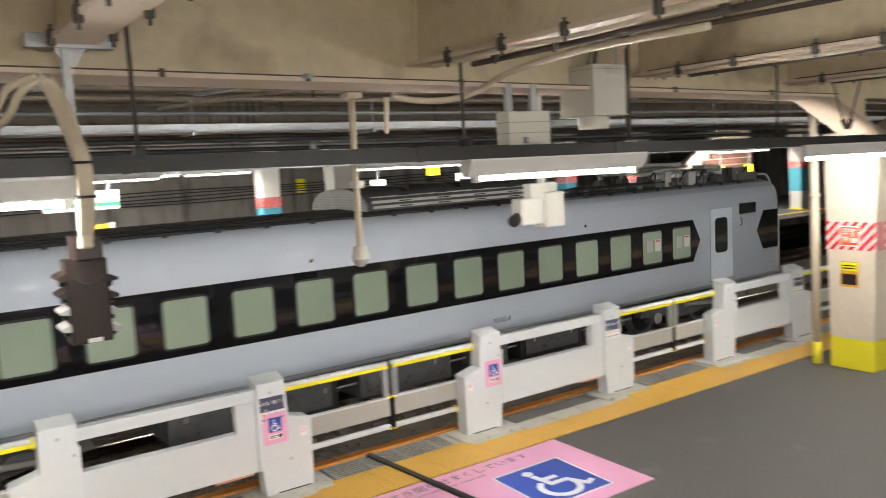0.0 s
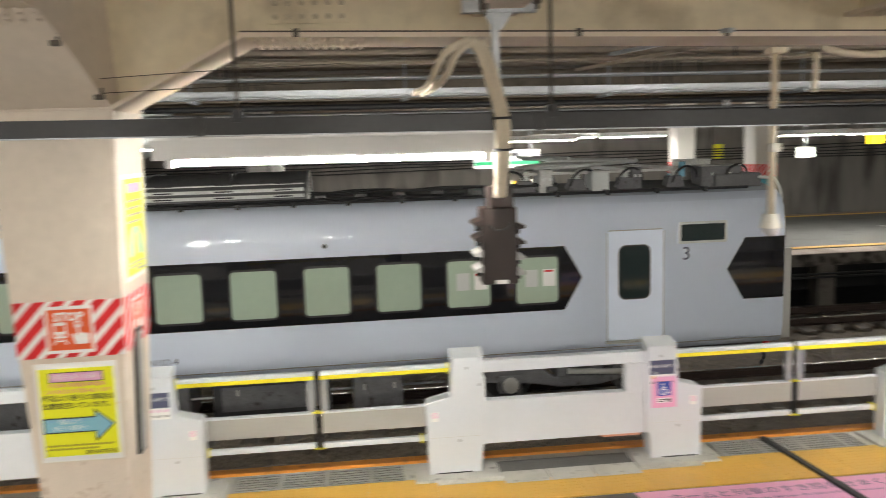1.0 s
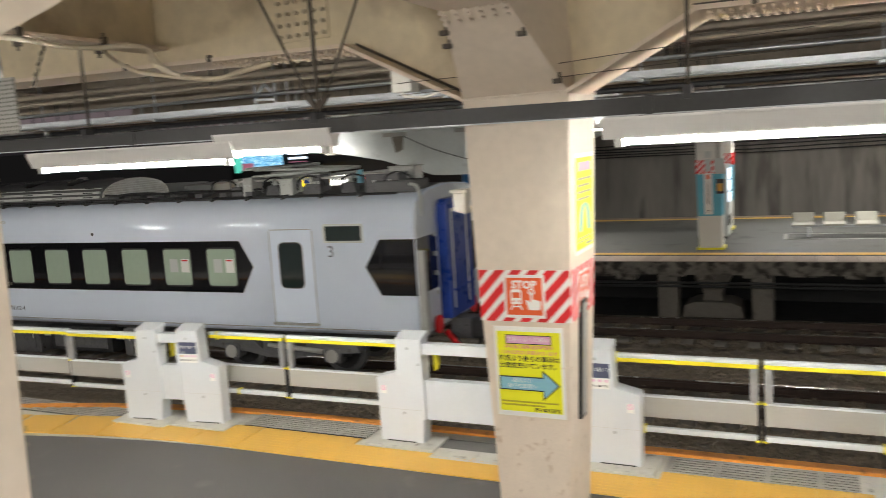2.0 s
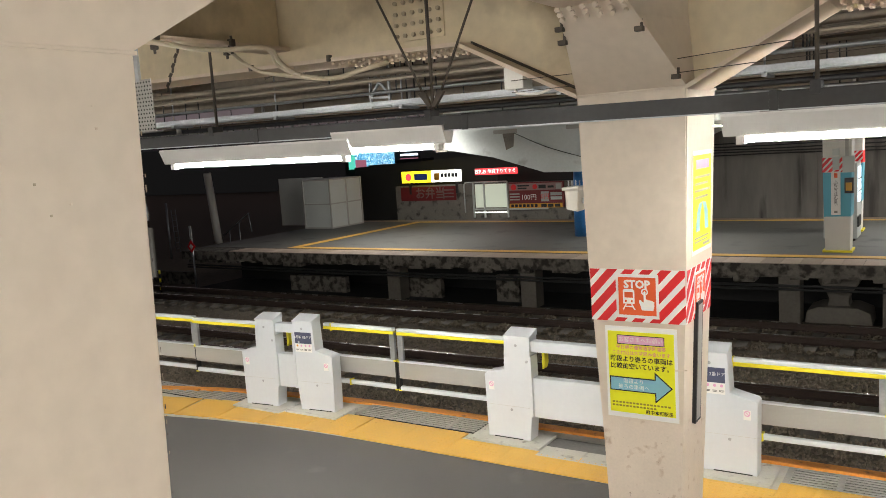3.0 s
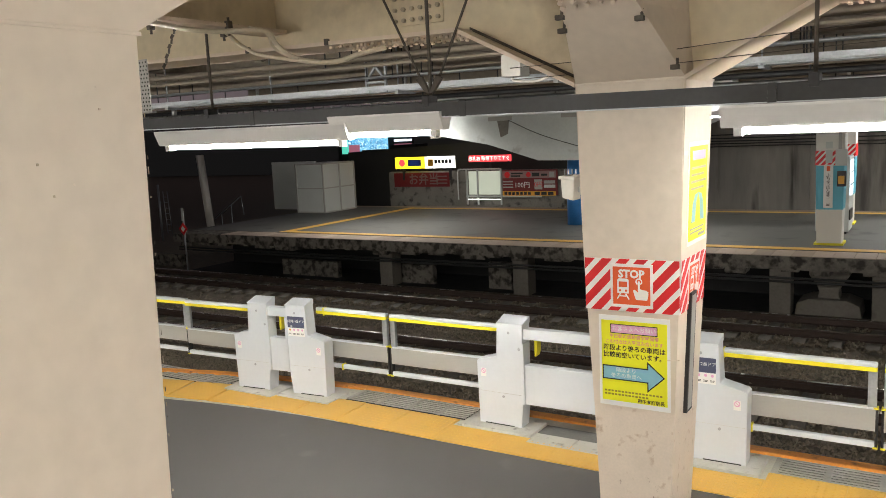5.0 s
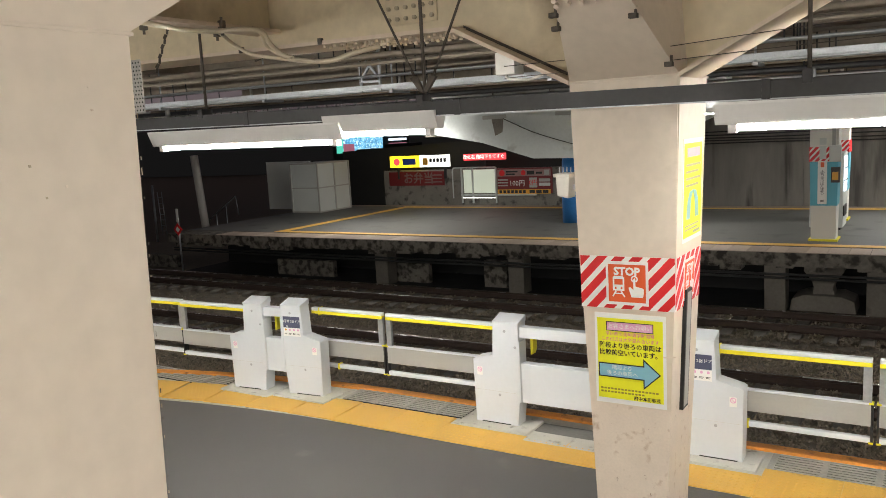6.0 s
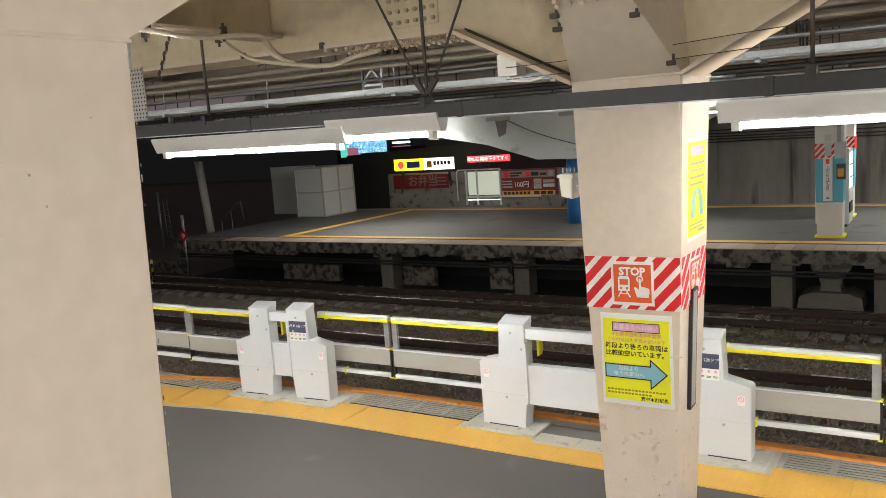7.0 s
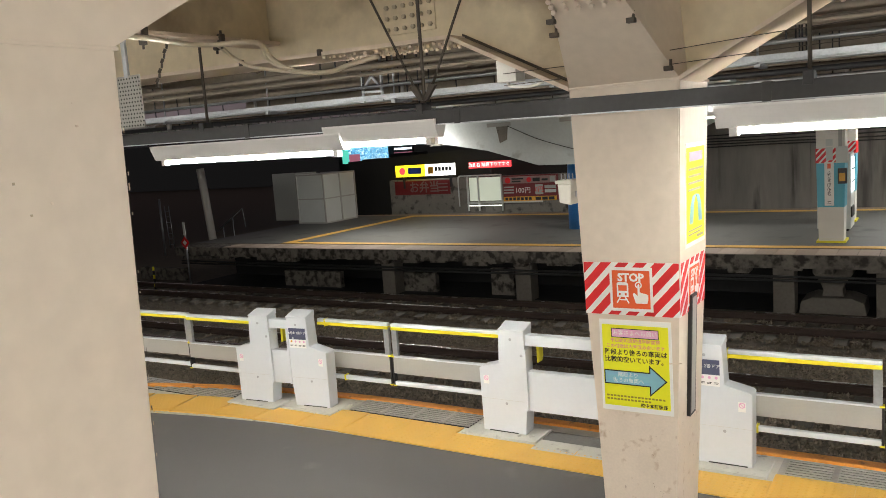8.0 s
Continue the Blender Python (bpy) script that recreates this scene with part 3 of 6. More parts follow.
# ---------- columns ----------
def taper(bm, x0, x1, y0, y1, z0, X0, X1, Y0, Y1, z1):
    lo = [bm.verts.new(p) for p in ((x0, y0, z0), (x1, y0, z0), (x1, y1, z0), (x0, y1, z0))]
    hi = [bm.verts.new(p) for p in ((X0, Y0, z1), (X1, Y0, z1), (X1, Y1, z1), (X0, Y1, z1))]
    fs = [bm.faces.new(lo[::-1]), bm.faces.new(hi)] + [bm.faces.new((lo[i], lo[(i + 1) % 4], hi[(i + 1) % 4], hi[i])) for i in range(4)]
    bmesh.ops.bevel(bm, geom=list({e for f in fs for e in f.edges}), offset=0.012, segments=2, affect="EDGES")
    return bm


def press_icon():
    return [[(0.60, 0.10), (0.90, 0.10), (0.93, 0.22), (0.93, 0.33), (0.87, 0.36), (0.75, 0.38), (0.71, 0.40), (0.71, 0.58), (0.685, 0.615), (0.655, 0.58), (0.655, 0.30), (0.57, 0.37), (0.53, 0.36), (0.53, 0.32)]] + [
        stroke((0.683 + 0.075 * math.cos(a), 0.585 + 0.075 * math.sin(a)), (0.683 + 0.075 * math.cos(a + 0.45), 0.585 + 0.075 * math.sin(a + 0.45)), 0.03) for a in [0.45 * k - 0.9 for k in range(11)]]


def train_icon():
    return [rect(0.12, 0.27, 0.43, 0.31), rect(0.12, 0.31, 0.17, 0.37), rect(0.22, 0.31, 0.33, 0.37), rect(0.38, 0.31, 0.43, 0.37), rect(0.12, 0.37, 0.43, 0.43),
            rect(0.12, 0.43, 0.16, 0.58), rect(0.39, 0.43, 0.43, 0.58), [(0.12, 0.58), (0.43, 0.58), (0.43, 0.62), (0.39, 0.66), (0.16, 0.66), (0.12, 0.62)],
            stroke((0.2, 0.25), (0.12, 0.12), 0.035), stroke((0.35, 0.25), (0.43, 0.12), 0.035), rect(0.19, 0.18, 0.36, 0.21)]


def stop_band(parent, m, w, h, cx, pitch=0.122, plate=0.29):
    """Red and white striped band with the emergency stop plate."""
    part("band", flat(bmesh.new(), [rect(0, 0, w, h)], m, 0.0, 0.003), PAPER, parent, "white band under red stripes")
    for p in hazard(w, h, pitch, 0.93):
        part("red_stripe", flat(bmesh.new(), [p], m, 0.003, 0.005), RED, parent)
    s = plate
    o = m @ pose(cx - s / 2, h / 2 - s / 2 - 0.005, 0.005)
    pl = part("stop_plate", flat(bmesh.new(), [rect(0, 0, s, s * 1.02)], o, 0.0, 0.003), PAPER, parent, "emergency stop notice, white on vermilion")
    k = s * 0.88
    o2 = o @ pose(s * 0.06, s * 0.07, 0.003)
    part("vermilion_field", flat(bmesh.new(), [rect(0, 0, k, k)], o2, 0.0, 0.0015), VERM, pl)
    writing("stop_lettering", "STOP", k * 0.29, o2 @ pose(k * 0.5, k * 0.81, 0.003), PAPER, pl, thick=0.0006, bold=k * 0.012)
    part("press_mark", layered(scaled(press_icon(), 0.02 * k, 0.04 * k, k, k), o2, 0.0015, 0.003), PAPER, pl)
    part("train_mark", flat(bmesh.new(), scaled(train_icon(), 0.0, 0.03 * k, k, k), o2, 0.0015, 0.003), PAPER, pl)


def haunch(bm, x0, x1, z0, z1, y0, y1, t=0.03):
    """A sloping bottom plate along x."""
    prism(bm, [(x0, z0), (x1, z1), (x1, z1 + t), (x0, z0 + t)], "y", y0, y1)
    return bm


def stop_column():
    c = thing("column", "tapered cream steel column with a striped stop band and notices", "column", "columns of the near platform")
    bm = bmesh.new()
    rings = [[bm.verts.new(p) for p in ((x0, 5.1, z), (x1, 5.1, z), (x1, y1, z), (x0, y1, z))] for x0, x1, y1, z in ((-2.022, -1.545, 5.63, 0.0), (-2.060, -1.500, 5.68, 1.02), (-2.118, -1.452, 5.74, 2.10), (-2.155, -1.418, 5.79, 3.22))]
    for n, (lo, hi) in enumerate(zip(rings, rings[1:])):
        for i in range(4):
            bm.faces.new((lo[i], lo[(i + 1) % 4], hi[(i + 1) % 4], hi[i])).material_index = 1 if n == 0 else 0
    bm.faces.new(rings[0][::-1])
    bm.faces.new(rings[-1])
    ups = [e for e in bm.edges if abs(e.verts[0].co.z - e.verts[1].co.z) > 0.5]
    bmesh.ops.bevel(bm, geom=ups, offset=0.012, segments=2, affect="EDGES")
    shaft = part("shaft", bm, CREAM, c, "cream shaft, scuffed and stained near its foot")
    shaft.data.materials.append(CREAM_LOW)
    part("neck_weld", B((-2.162, 5.09, 3.205), (-1.410, 5.80, 3.222), 0.005), CREAM, c)
    # Haunches along the girder and towards the second column row.
    for x0, x1, z1 in ((-2.149, -3.05, 3.66), (-1.416, -0.62, 3.62)):
        part("haunch_web", prism(bmesh.new(), [(-1.78, 3.21), (x0, 3.21), (x1, z1), (x1, 4.3), (-1.78, 4.3)], "y", 5.296, 5.314), GIRDER, c)
        part("soot_line", prism(bmesh.new(), [(x0, 3.232), (x1, z1 + 0.022), (x1, z1 + 0.044), (x0, 3.254)], "y", 5.290, 5.296), SOOT, c, "sooty weld line along the haunch")
        part("haunch_flange", haunch(bmesh.new(), x0, x1, 3.20, z1 - 0.01, 5.08, 5.62), FLANGE, c)
    bm = bmesh.new()
    hv = [[bm.verts.new((x, y, z)) for x, y, z in ring4] for ring4 in (((-2.147, 5.102, 3.215), (-1.418, 5.102, 3.215), (-1.418, 5.3, 3.215), (-2.147, 5.3, 3.215)), ((-2.01, 4.58, 3.63), (-1.55, 4.58, 3.63), (-1.45, 5.3, 3.63), (-2.11, 5.3, 3.63)), ((-1.98, 4.46, 3.72), (-1.58, 4.46, 3.72), (-1.47, 5.3, 4.4), (-2.09, 5.3, 4.4)))]
    for lo, hi in zip(hv, hv[1:]):
        for i in range(4):
            bm.faces.new((lo[i], lo[(i + 1) % 4], hi[(i + 1) % 4], hi[i]))
    bm.faces.new(hv[0][::-1])
    bm.faces.new(hv[-1])
    part("front_haunch", bm, CREAM, c)
    for px, py, pz in ((-2.03, 4.60, 3.605), (-2.05, 4.68, 3.535), (-1.56, 4.66, 3.555), (-1.455, 5.0, 3.285)):
        part("clamp", B((px - 0.026, py - 0.022, pz - 0.026), (px + 0.026, py + 0.02, pz + 0.004), 0.005), SOOT, c)
        part("clamp_bolt", sweep(bmesh.new(), [(px + 0.015, py - 0.008, pz - 0.015), (px + 0.018, py - 0.008, pz + 0.042)], 0.009, 6), SOOT, c)
    bolts = bmesh.new()
    for i in range(6):
        for j in range(3):
            sweep(bolts, [(-1.98 + i * 0.078, 4.54 - j * 0.035, 3.645 + j * 0.027), (-1.98 + i * 0.078, 4.52 - j * 0.035, 3.63 + j * 0.027)], 0.016, 6)
    tagged(part("splice_bolts", bolts, CREAM, c), kind="stuff")
    # Band round the column.
    stop_band(c, facing((-2.106, 5.1, 1.70), (1, 0, 0), (0, 0, 1)), 0.645, 0.355, 0.326)
    side = facing((-1.467, 5.105, 1.70), (0.0, 1, 0), (0.044, 0, 1))
    stop_band(c, side, 0.60, 0.355, 0.30, plate=0.27)
    # Yellow crowding notice.
    m = facing((-2.015, 5.1, 1.03), (1, 0, 0), (0, 0, 1))
    n = part("notice", flat(bmesh.new(), [rect(0, 0, 0.49, 0.635)], m, 0.0, 0.003), PAPER, c, "laminated yellow notice with a blue arrow")
    part("yellow_field", flat(bmesh.new(), [rect(0.018, 0.035, 0.47, 0.60)], m, 0.003, 0.0045), POSTER, n)
    part("title_field", flat(bmesh.new(), [rect(0.085, 0.515, 0.405, 0.575)], m, 0.0045, 0.006), PINKP, n)
    part("title_edge", layered([stroke(p, q, 0.005) for p, q in (((0.085, 0.515), (0.405, 0.515)), ((0.405, 0.515), (0.405, 0.575)), ((0.405, 0.575), (0.085, 0.575)), ((0.085, 0.575), (0.085, 0.515)))], m, 0.006, 0.007), INK, n)
    writing("title_lettering", "お客さまへお願い", 0.038, m @ pose(0.245, 0.545, 0.0066), PAPER, n)
    writing("faded_lettering", "平日朝の通勤通学時間帯\nこの付近は大変混み合います", 0.031, m @ pose(0.245, 0.472, 0.0056), PALEINK, n, space=1.25, bold=0.0006)
    writing("notice_lettering", "階段より後ろの車両は\n比較的空いています。", 0.043, m @ pose(0.245, 0.384, 0.0056), INK, n, space=1.15, bold=0.0009)
    part("arrow_edge", flat(bmesh.new(), [[(0.022, 0.185), (0.335, 0.185), (0.335, 0.12), (0.455, 0.232), (0.335, 0.335), (0.335, 0.285), (0.022, 0.285)]], m, 0.0045, 0.006), INK, n)
    part("arrow", flat(bmesh.new(), [[(0.03, 0.193), (0.343, 0.193), (0.343, 0.138), (0.443, 0.232), (0.343, 0.317), (0.343, 0.277), (0.03, 0.277)]], m, 0.006, 0.007), SKYB, n)
    writing("arrow_lettering", "階段より\n後ろの車両へ", 0.036, m @ pose(0.19, 0.236, 0.0078), PAPER, n, space=1.1)
    part("fine_print_bar", flat(bmesh.new(), [rect(0.035 + k * 0.024, z, 0.052 + k * 0.024, z + 0.012) for z, n_k in ((0.098, 17), (0.075, 13)) for k in range(n_k)], m, 0.0045, 0.0055), OLIVE, n)
    writing("signature_lettering", "府中本町駅長", 0.031, m @ pose(0.36, 0.052, 0.0056), INK, n, bold=0.0005)
    # Yellow poster and a framed strip on the flank.
    flank = facing((-1.448, 5.21, 2.13), (0.0, 1, 0), (0.030, 0, 1))
    p = part("flank_poster", flat(bmesh.new(), [rect(0, 0, 0.48, 0.68)], flank, 0.0, 0.003), PAPER, c)
    part("yellow_field", flat(bmesh.new(), [rect(0.02, 0.03, 0.46, 0.65)], flank, 0.003, 0.0045), POSTER, p)
    part("title_field", flat(bmesh.new(), [rect(0.08, 0.56, 0.40, 0.62)], flank, 0.0045, 0.006), PINKP, p)
    part("text_bar", flat(bmesh.new(), [rect(0.06, 0.50 - k * 0.045, 0.42 - 0.05 * (k % 2), 0.515 - k * 0.045) for k in range(4)] + [rect(0.06, 0.1, 0.40, 0.11), rect(0.06, 0.075, 0.36, 0.085), rect(0.26, 0.045, 0.43, 0.062)], flank, 0.0045, 0.0055), GATE_GREY, p)
    for cx, side_sign in ((0.14, 1), (0.34, -1)):
        rim = [(cx - side_sign * 0.055, 0.15), (cx + side_sign * 0.03, 0.15), (cx + side_sign * 0.055, 0.28), (cx + side_sign * 0.10, 0.34), (cx + side_sign * 0.02, 0.33), (cx - side_sign * 0.03, 0.27)]
        part("arrow", flat(bmesh.new(), [rim if side_sign > 0 else rim[::-1]], flank, 0.0045, 0.006), SKYB, p)
    fr = facing((-1.500, 5.30, 0.97), (0.0, 1, 0), (0.044, 0, 1))
    f = part("framed_strip", flat(bmesh.new(), [rect(0, 0, 0.13, 0.84)], fr, 0.0, 0.025), INK, c, "narrow black-framed timetable strip")
    part("strip_sheet", flat(bmesh.new(), [rect(0.02, 0.02, 0.11, 0.82)], fr, 0.025, 0.027), GATE_GREY, f)
    part("scuff_mark", bar(bmesh.new(), (-1.545, 5.0985, 1.388), (-1.462, 5.0985, 1.398), 0.004, 0.008), CREAM_LOW, c)
    return c


stop_column()


# Column of the second row, close to the camera.
near = thing("column", "plain cream steel box column with a welded haunch", "column", "columns of the near platform")
part("shaft", taper(bmesh.new(), -2.19, -1.635, 0.64, 1.165, 0.0, -2.28, -1.63, 0.55, 1.25, 3.22), CREAM, near)
part("weld_seam", B((-2.283, 0.547, 3.204), (-1.627, 1.253, 3.214), 0.003), CREAM, near)
part("haunch", prism(bmesh.new(), [(1.245, 3.212), (2.1, 3.68), (2.1, 4.0), (-0.3, 4.0), (-0.3, 3.68), (0.56, 3.212)], "x", -2.27, -1.637), CREAM, near)
stain_rng = random.Random(3)
for k in range(16):
    sy, sz = stain_rng.uniform(0.62, 1.2), stain_rng.uniform(1.2, 3.1)
    part("scuff_mark", B((-1.6285 - (3.2 - sz) * 0.0016 - 0.006, sy, sz), (-1.6285 - (3.2 - sz) * 0.0016 + 0.0005, sy + stain_rng.uniform(0.003, 0.006), sz + stain_rng.uniform(0.003, 0.006))), BOLT if k % 4 == 0 else CREAM_LOW, near)
for k in range(30):
    z = stain_rng.uniform(0.9, 3.15)
    f = z / 3.22
    ex, ey, h = -1.635 + 0.005 * f, 1.165 + 0.085 * f, stain_rng.uniform(0.006, 0.03)
    part("paint_chip", B((ex - stain_rng.uniform(0.002, 0.004), ey - stain_rng.uniform(0.002, 0.004), z), (ex - 0.001, ey - 0.001, z + h * 0.6), 0.0008), BOLT if k % 3 else SOOT, near, "chipped paint along the column edge")
pf = thing("perforated_panel", "perforated grey sheet hanging from the roof steel", "panel")
part("sheet", B((-5.12, 3.815, 3.186), (-4.835, 3.827, 3.555), 0.003), GATE_GREY, pf)
bm = bmesh.new()
for i in range(9):
    for j in range(13):
        flat(bm, [ring(-5.093 + i * 0.031 + (0.008 if j % 2 else 0.0), 3.204 + j * 0.0275, 0.007, 6)], facing((0, 3.815, 0), (1, 0, 0), (0, 0, 1)), 0.0, 0.001)
tagged(part("hole", bm, BLACK, pf), kind="stuff")
part("hanger", B((-4.99, 3.812, 3.54), (-4.95, 3.832, 3.85)), STEEL, pf)

# Column towards the east end, yellow at its foot.
east = thing("column", "cream column with yellow foot and striped band beside a pipe", "column", "columns of the near platform")
part("foot", taper(bmesh.new(), 10.05, 10.72, 5.17, 5.74, 0.0, 10.05, 10.72, 5.17, 5.74, 0.40), YELLOW, east, "yellow painted foot")
part("shaft", taper(bmesh.new(), 10.052, 10.72, 5.172, 5.738, 0.398, 10.03, 10.74, 5.12, 5.83, 3.05), CREAM, east)
w_face = facing((10.040, 5.785, 1.56), (0, -1, 0), (-0.008, 0, 1))
stop_band(east, w_face, 0.635, 0.36, 0.31, plate=0.26)
stop_band(east, facing((10.042, 5.145, 1.56), (1, 0, 0), (0, 0, 1)), 0.68, 0.36, 0.33, plate=0.26)
m = facing((10.043, 5.60, 1.08), (0, -1, 0), (-0.008, 0, 1))
pz = part("small_poster", flat(bmesh.new(), [rect(0, 0, 0.24, 0.33)], m, 0.0, 0.004), AMBER, east, "small brown and yellow poster")
part("poster_head", flat(bmesh.new(), [rect(0.01, 0.21, 0.23, 0.32)], m, 0.004, 0.006), POSTER, pz)
part("poster_bar", flat(bmesh.new(), [rect(0.03, 0.27, 0.2, 0.285), rect(0.03, 0.235, 0.2, 0.25), rect(0.02, 0.03, 0.22, 0.17)], m, 0.006, 0.007), BROWN, pz)
for x0, x1 in ((10.08, 9.04), (10.72, 11.9)):
    part("haunch_web", prism(bmesh.new(), [(x0, 3.02), (x1, 3.46), (x1, 3.8), (x0, 3.8)], "y", 5.30, 5.325), GIRDER, east)
    part("haunch_flange", haunch(bmesh.new(), x0, x1, 3.01, 3.45, 5.08, 5.62), FLANGE, east)
pipe = thing("downpipe", "cream standpipe with a yellow foot beside the column", "pipe")
part("pipe", sweep(bmesh.new(), [(10.06, 5.93, 0.28), (9.98, 5.93, 3.42)], 0.055, 12), PIPE_CREAM, pipe)
part("foot_sleeve", sweep(bmesh.new(), [(10.067, 5.93, 0.0), (10.06, 5.93, 0.30)], 0.062, 12), YELLOW, pipe)
part("collar", sweep(bmesh.new(), [(10.012, 5.93, 2.24), (10.01, 5.93, 2.29)], 0.068, 12), PIPE_CREAM, pipe)


# ---------- roof steel ----------
def ibeam(name, a, b, flange_w, web_h, label, web=GIRDER, fl=FLANGE, spans=((0.0, 1.0),)):
    g = thing(name, label, "girder", "roof girders", kind="structure")
    a, b = Vector(a), Vector(b)
    for s0, s1 in spans:
        p, q = a.lerp(b, s0) + Vector((0, 0, 0.015)), a.lerp(b, s1) + Vector((0, 0, 0.015))
        part("bottom_flange", bar(bmesh.new(), p, q, flange_w, 0.03), fl, g)
    part("web", bar(bmesh.new(), a + Vector((0, 0, 0.03 + web_h / 2)), b + Vector((0, 0, 0.03 + web_h / 2)), 0.03, web_h), web, g)
    return g


def bolt_plate(g, x, y, z, w, h, nx, nz):
    """A splice plate with rows of bolts on the near face of a web."""
    p = part("splice_plate", B((x, y - 0.014, z), (x + w, y, z + h), 0.003), GIRDER, g)
    bm = bmesh.new()
    for i in range(nx):
        for j in range(nz):
            sx, sz = x + w * (i + 0.5) / nx, z + h * (j + 0.5) / nz
            sweep(bm, [(sx, y - 0.012, sz), (sx, y - 0.038, sz)], 0.017, 6)
    tagged(part("bolt_heads", bm, BOLT, p), kind="stuff")


main = ibeam("main_girder", (WEST, 5.33, 3.60 + sag(WEST)), (EAST, 5.33, 3.60 + sag(EAST)), 0.52, 1.10, "cream plate girder along the platform, sooty at its bolts",
             spans=[((p - WEST) / (EAST - WEST), (q - WEST) / (EAST - WEST)) for p, q in ((WEST, -3.03), (-0.64, 9.06), (11.88, EAST))])
part("soot_line", bar(bmesh.new(), (-0.64, 5.075, 3.634 + sag(-0.64)), (9.06, 5.075, 3.634 + sag(9.06)), 0.012, 0.010), SOOT, main, "sooty line above the flange")
for x, w, nx in ((-3.75, 0.47, 6), (-0.48, 0.5, 6), (-5.28, 0.30, 3), (3.44, 0.26, 2), (6.03, 0.34, 3), (8.4, 0.4, 4)):
    bolt_plate(main, x, 5.315, 3.71 + sag(x) + (0.16 if w < 0.31 else 0.0), w, 0.50, nx, 6)
for x0, x1 in ((-4.3, -3.05), (-0.58, 0.12)):
    bm = bmesh.new()
    for k in range(12):
        for y in (5.14, 5.22, 5.44, 5.52):
            px = x0 + (x1 - x0) * (k + 0.5) / 12
            sweep(bm, [(px, y, 3.60 + sag(px)), (px, y, 3.578 + sag(px))], 0.015, 6)
    tagged(part("flange_bolts", bm, FLANGE, main), kind="stuff")
for k in range(14):
    px = -6.6 + k * 1.3 + 0.25 * math.sin(k * 2.3)
    if -3.3 < px < -0.5 or 8.9 < px < 11.9:
        continue
    part("flange_clip", B((px, 5.055, 3.60 + sag(px)), (px + 0.035, 5.09, 3.65 + sag(px)), 0.004), SOOT, main)

ibeam("cross_girder", (-1.78, 4.9, 3.70), (-1.78, -7.5, 3.70), 0.40, 1.1, "deep cream cross girder between the column rows", web=GIRDER)
for x5 in (-4.98, 0.95, 3.50, 6.00, 8.42, 11.2):
    z5 = 3.757 + sag(x5)
    b = ibeam("cross_beam", (x5, 5.30, z5), (x5, -7.0, z5), 0.27, 0.96, "cream cross beam with a soot-marked flange")
    for side in (-1, 1):
        part("dust_line", bar(bmesh.new(), (x5 + side * 0.018, 5.2, z5 + 0.04), (x5 + side * 0.018, -7.0, z5 + 0.04), 0.006, 0.024), SOOT, b, "sooty line where web meets flange")
        for q in range(9):
            yy = 4.75 - q * 0.62 - 0.2 * (side > 0) + 0.06 * math.sin(q * 2.7 + x5)
            c = part("flange_clamp", B((x5 + side * 0.135 - 0.022, yy, z5 - 0.035), (x5 + side * 0.135 + 0.022, yy + 0.05, z5 + 0.05), 0.008), SOOT, b)
            part("clamp_bolt", sweep(bmesh.new(), [(x5 + side * 0.135, yy + 0.025, z5 - 0.065), (x5 + side * 0.135, yy + 0.025, z5 + 0.075)], 0.011, 6), SOOT, c)
tagged(part("ceiling", B((WEST, -8.0, 4.75), (EAST, 6.2, 4.95)), RIB), "grey-brown concrete roof slab over the platform", "ceiling", kind="structure")
# Unseen wall, added to close the platform behind the camera.
for y in (-7.9,):
    tagged(part("wall_back", B((WEST, -8.3, 0.0), (EAST, -8.0, 4.8)), CREAM), "plain unseen wall added behind the platform", "wall", kind="structure")

# Roof over the tracks.
tagged(part("ceiling_tracks", B((-14.5, 6.2, 4.45), (42, 31.5, 4.7)), SLAB), "stained brown concrete roof over the tracks", "ceiling", kind="structure")
for y, h, w in ((7.6, 0.35, 0.35), (10.6, 0.55, 0.5), (14.4, 0.6, 0.5), (18.6, 0.6, 0.5), (22.5, 0.6, 0.5), (26.5, 0.6, 0.5)):
    solid("roof_beam", B((-14.5, y, 4.45 - h), (42, y + w, 4.45)), RIB, "dark concrete roof beam over the tracks", "beam", "roof beams", "structure")
for x in (-12, -7.5, -3, 1.5, 6, 10.5, 15, 19.5, 24):
    solid("roof_rib", B((x, 6.2, 4.2), (x + 0.3, 31, 4.45)), RIB, "dark concrete roof rib across the tracks", "beam", "roof ribs", "structure")

# Cable tray, pipes and their hangers above the tracks.
tray = thing("cable_tray", "galvanised cable tray hung under the roof over the track", "cable tray")
for y in (9.0, 9.3):
    part("side_rail", bar(bmesh.new(), (-14, y, 3.632), (18, y, 3.376), 0.03, 0.065), STEEL, tray)
part("tray_floor", bar(bmesh.new(), (-14, 9.15, 3.587), (18, 9.15, 3.331), 0.27, 0.012), STEEL, tray)
bm = bmesh.new()
bar(bm, (-14, 9.0, 3.545 + 0.112), (18, 9.0, 3.545 - 0.144), 0.05, 0.012)
part("lip", bm, STEEL, tray)
for k in range(14):
    x = -13.2 + k * 2.3
    part("hanger_rod", sweep(bmesh.new(), [(x, 9.0, 3.45 + sag(x) * 0.5), (x, 9.0, 4.46)], 0.012, 6), STEEL, tray)
    part("bracket", B((x - 0.03, 8.95, 3.43 + sag(x) * 0.5), (x + 0.03, 9.36, 3.46 + sag(x) * 0.5)), STEEL, tray)
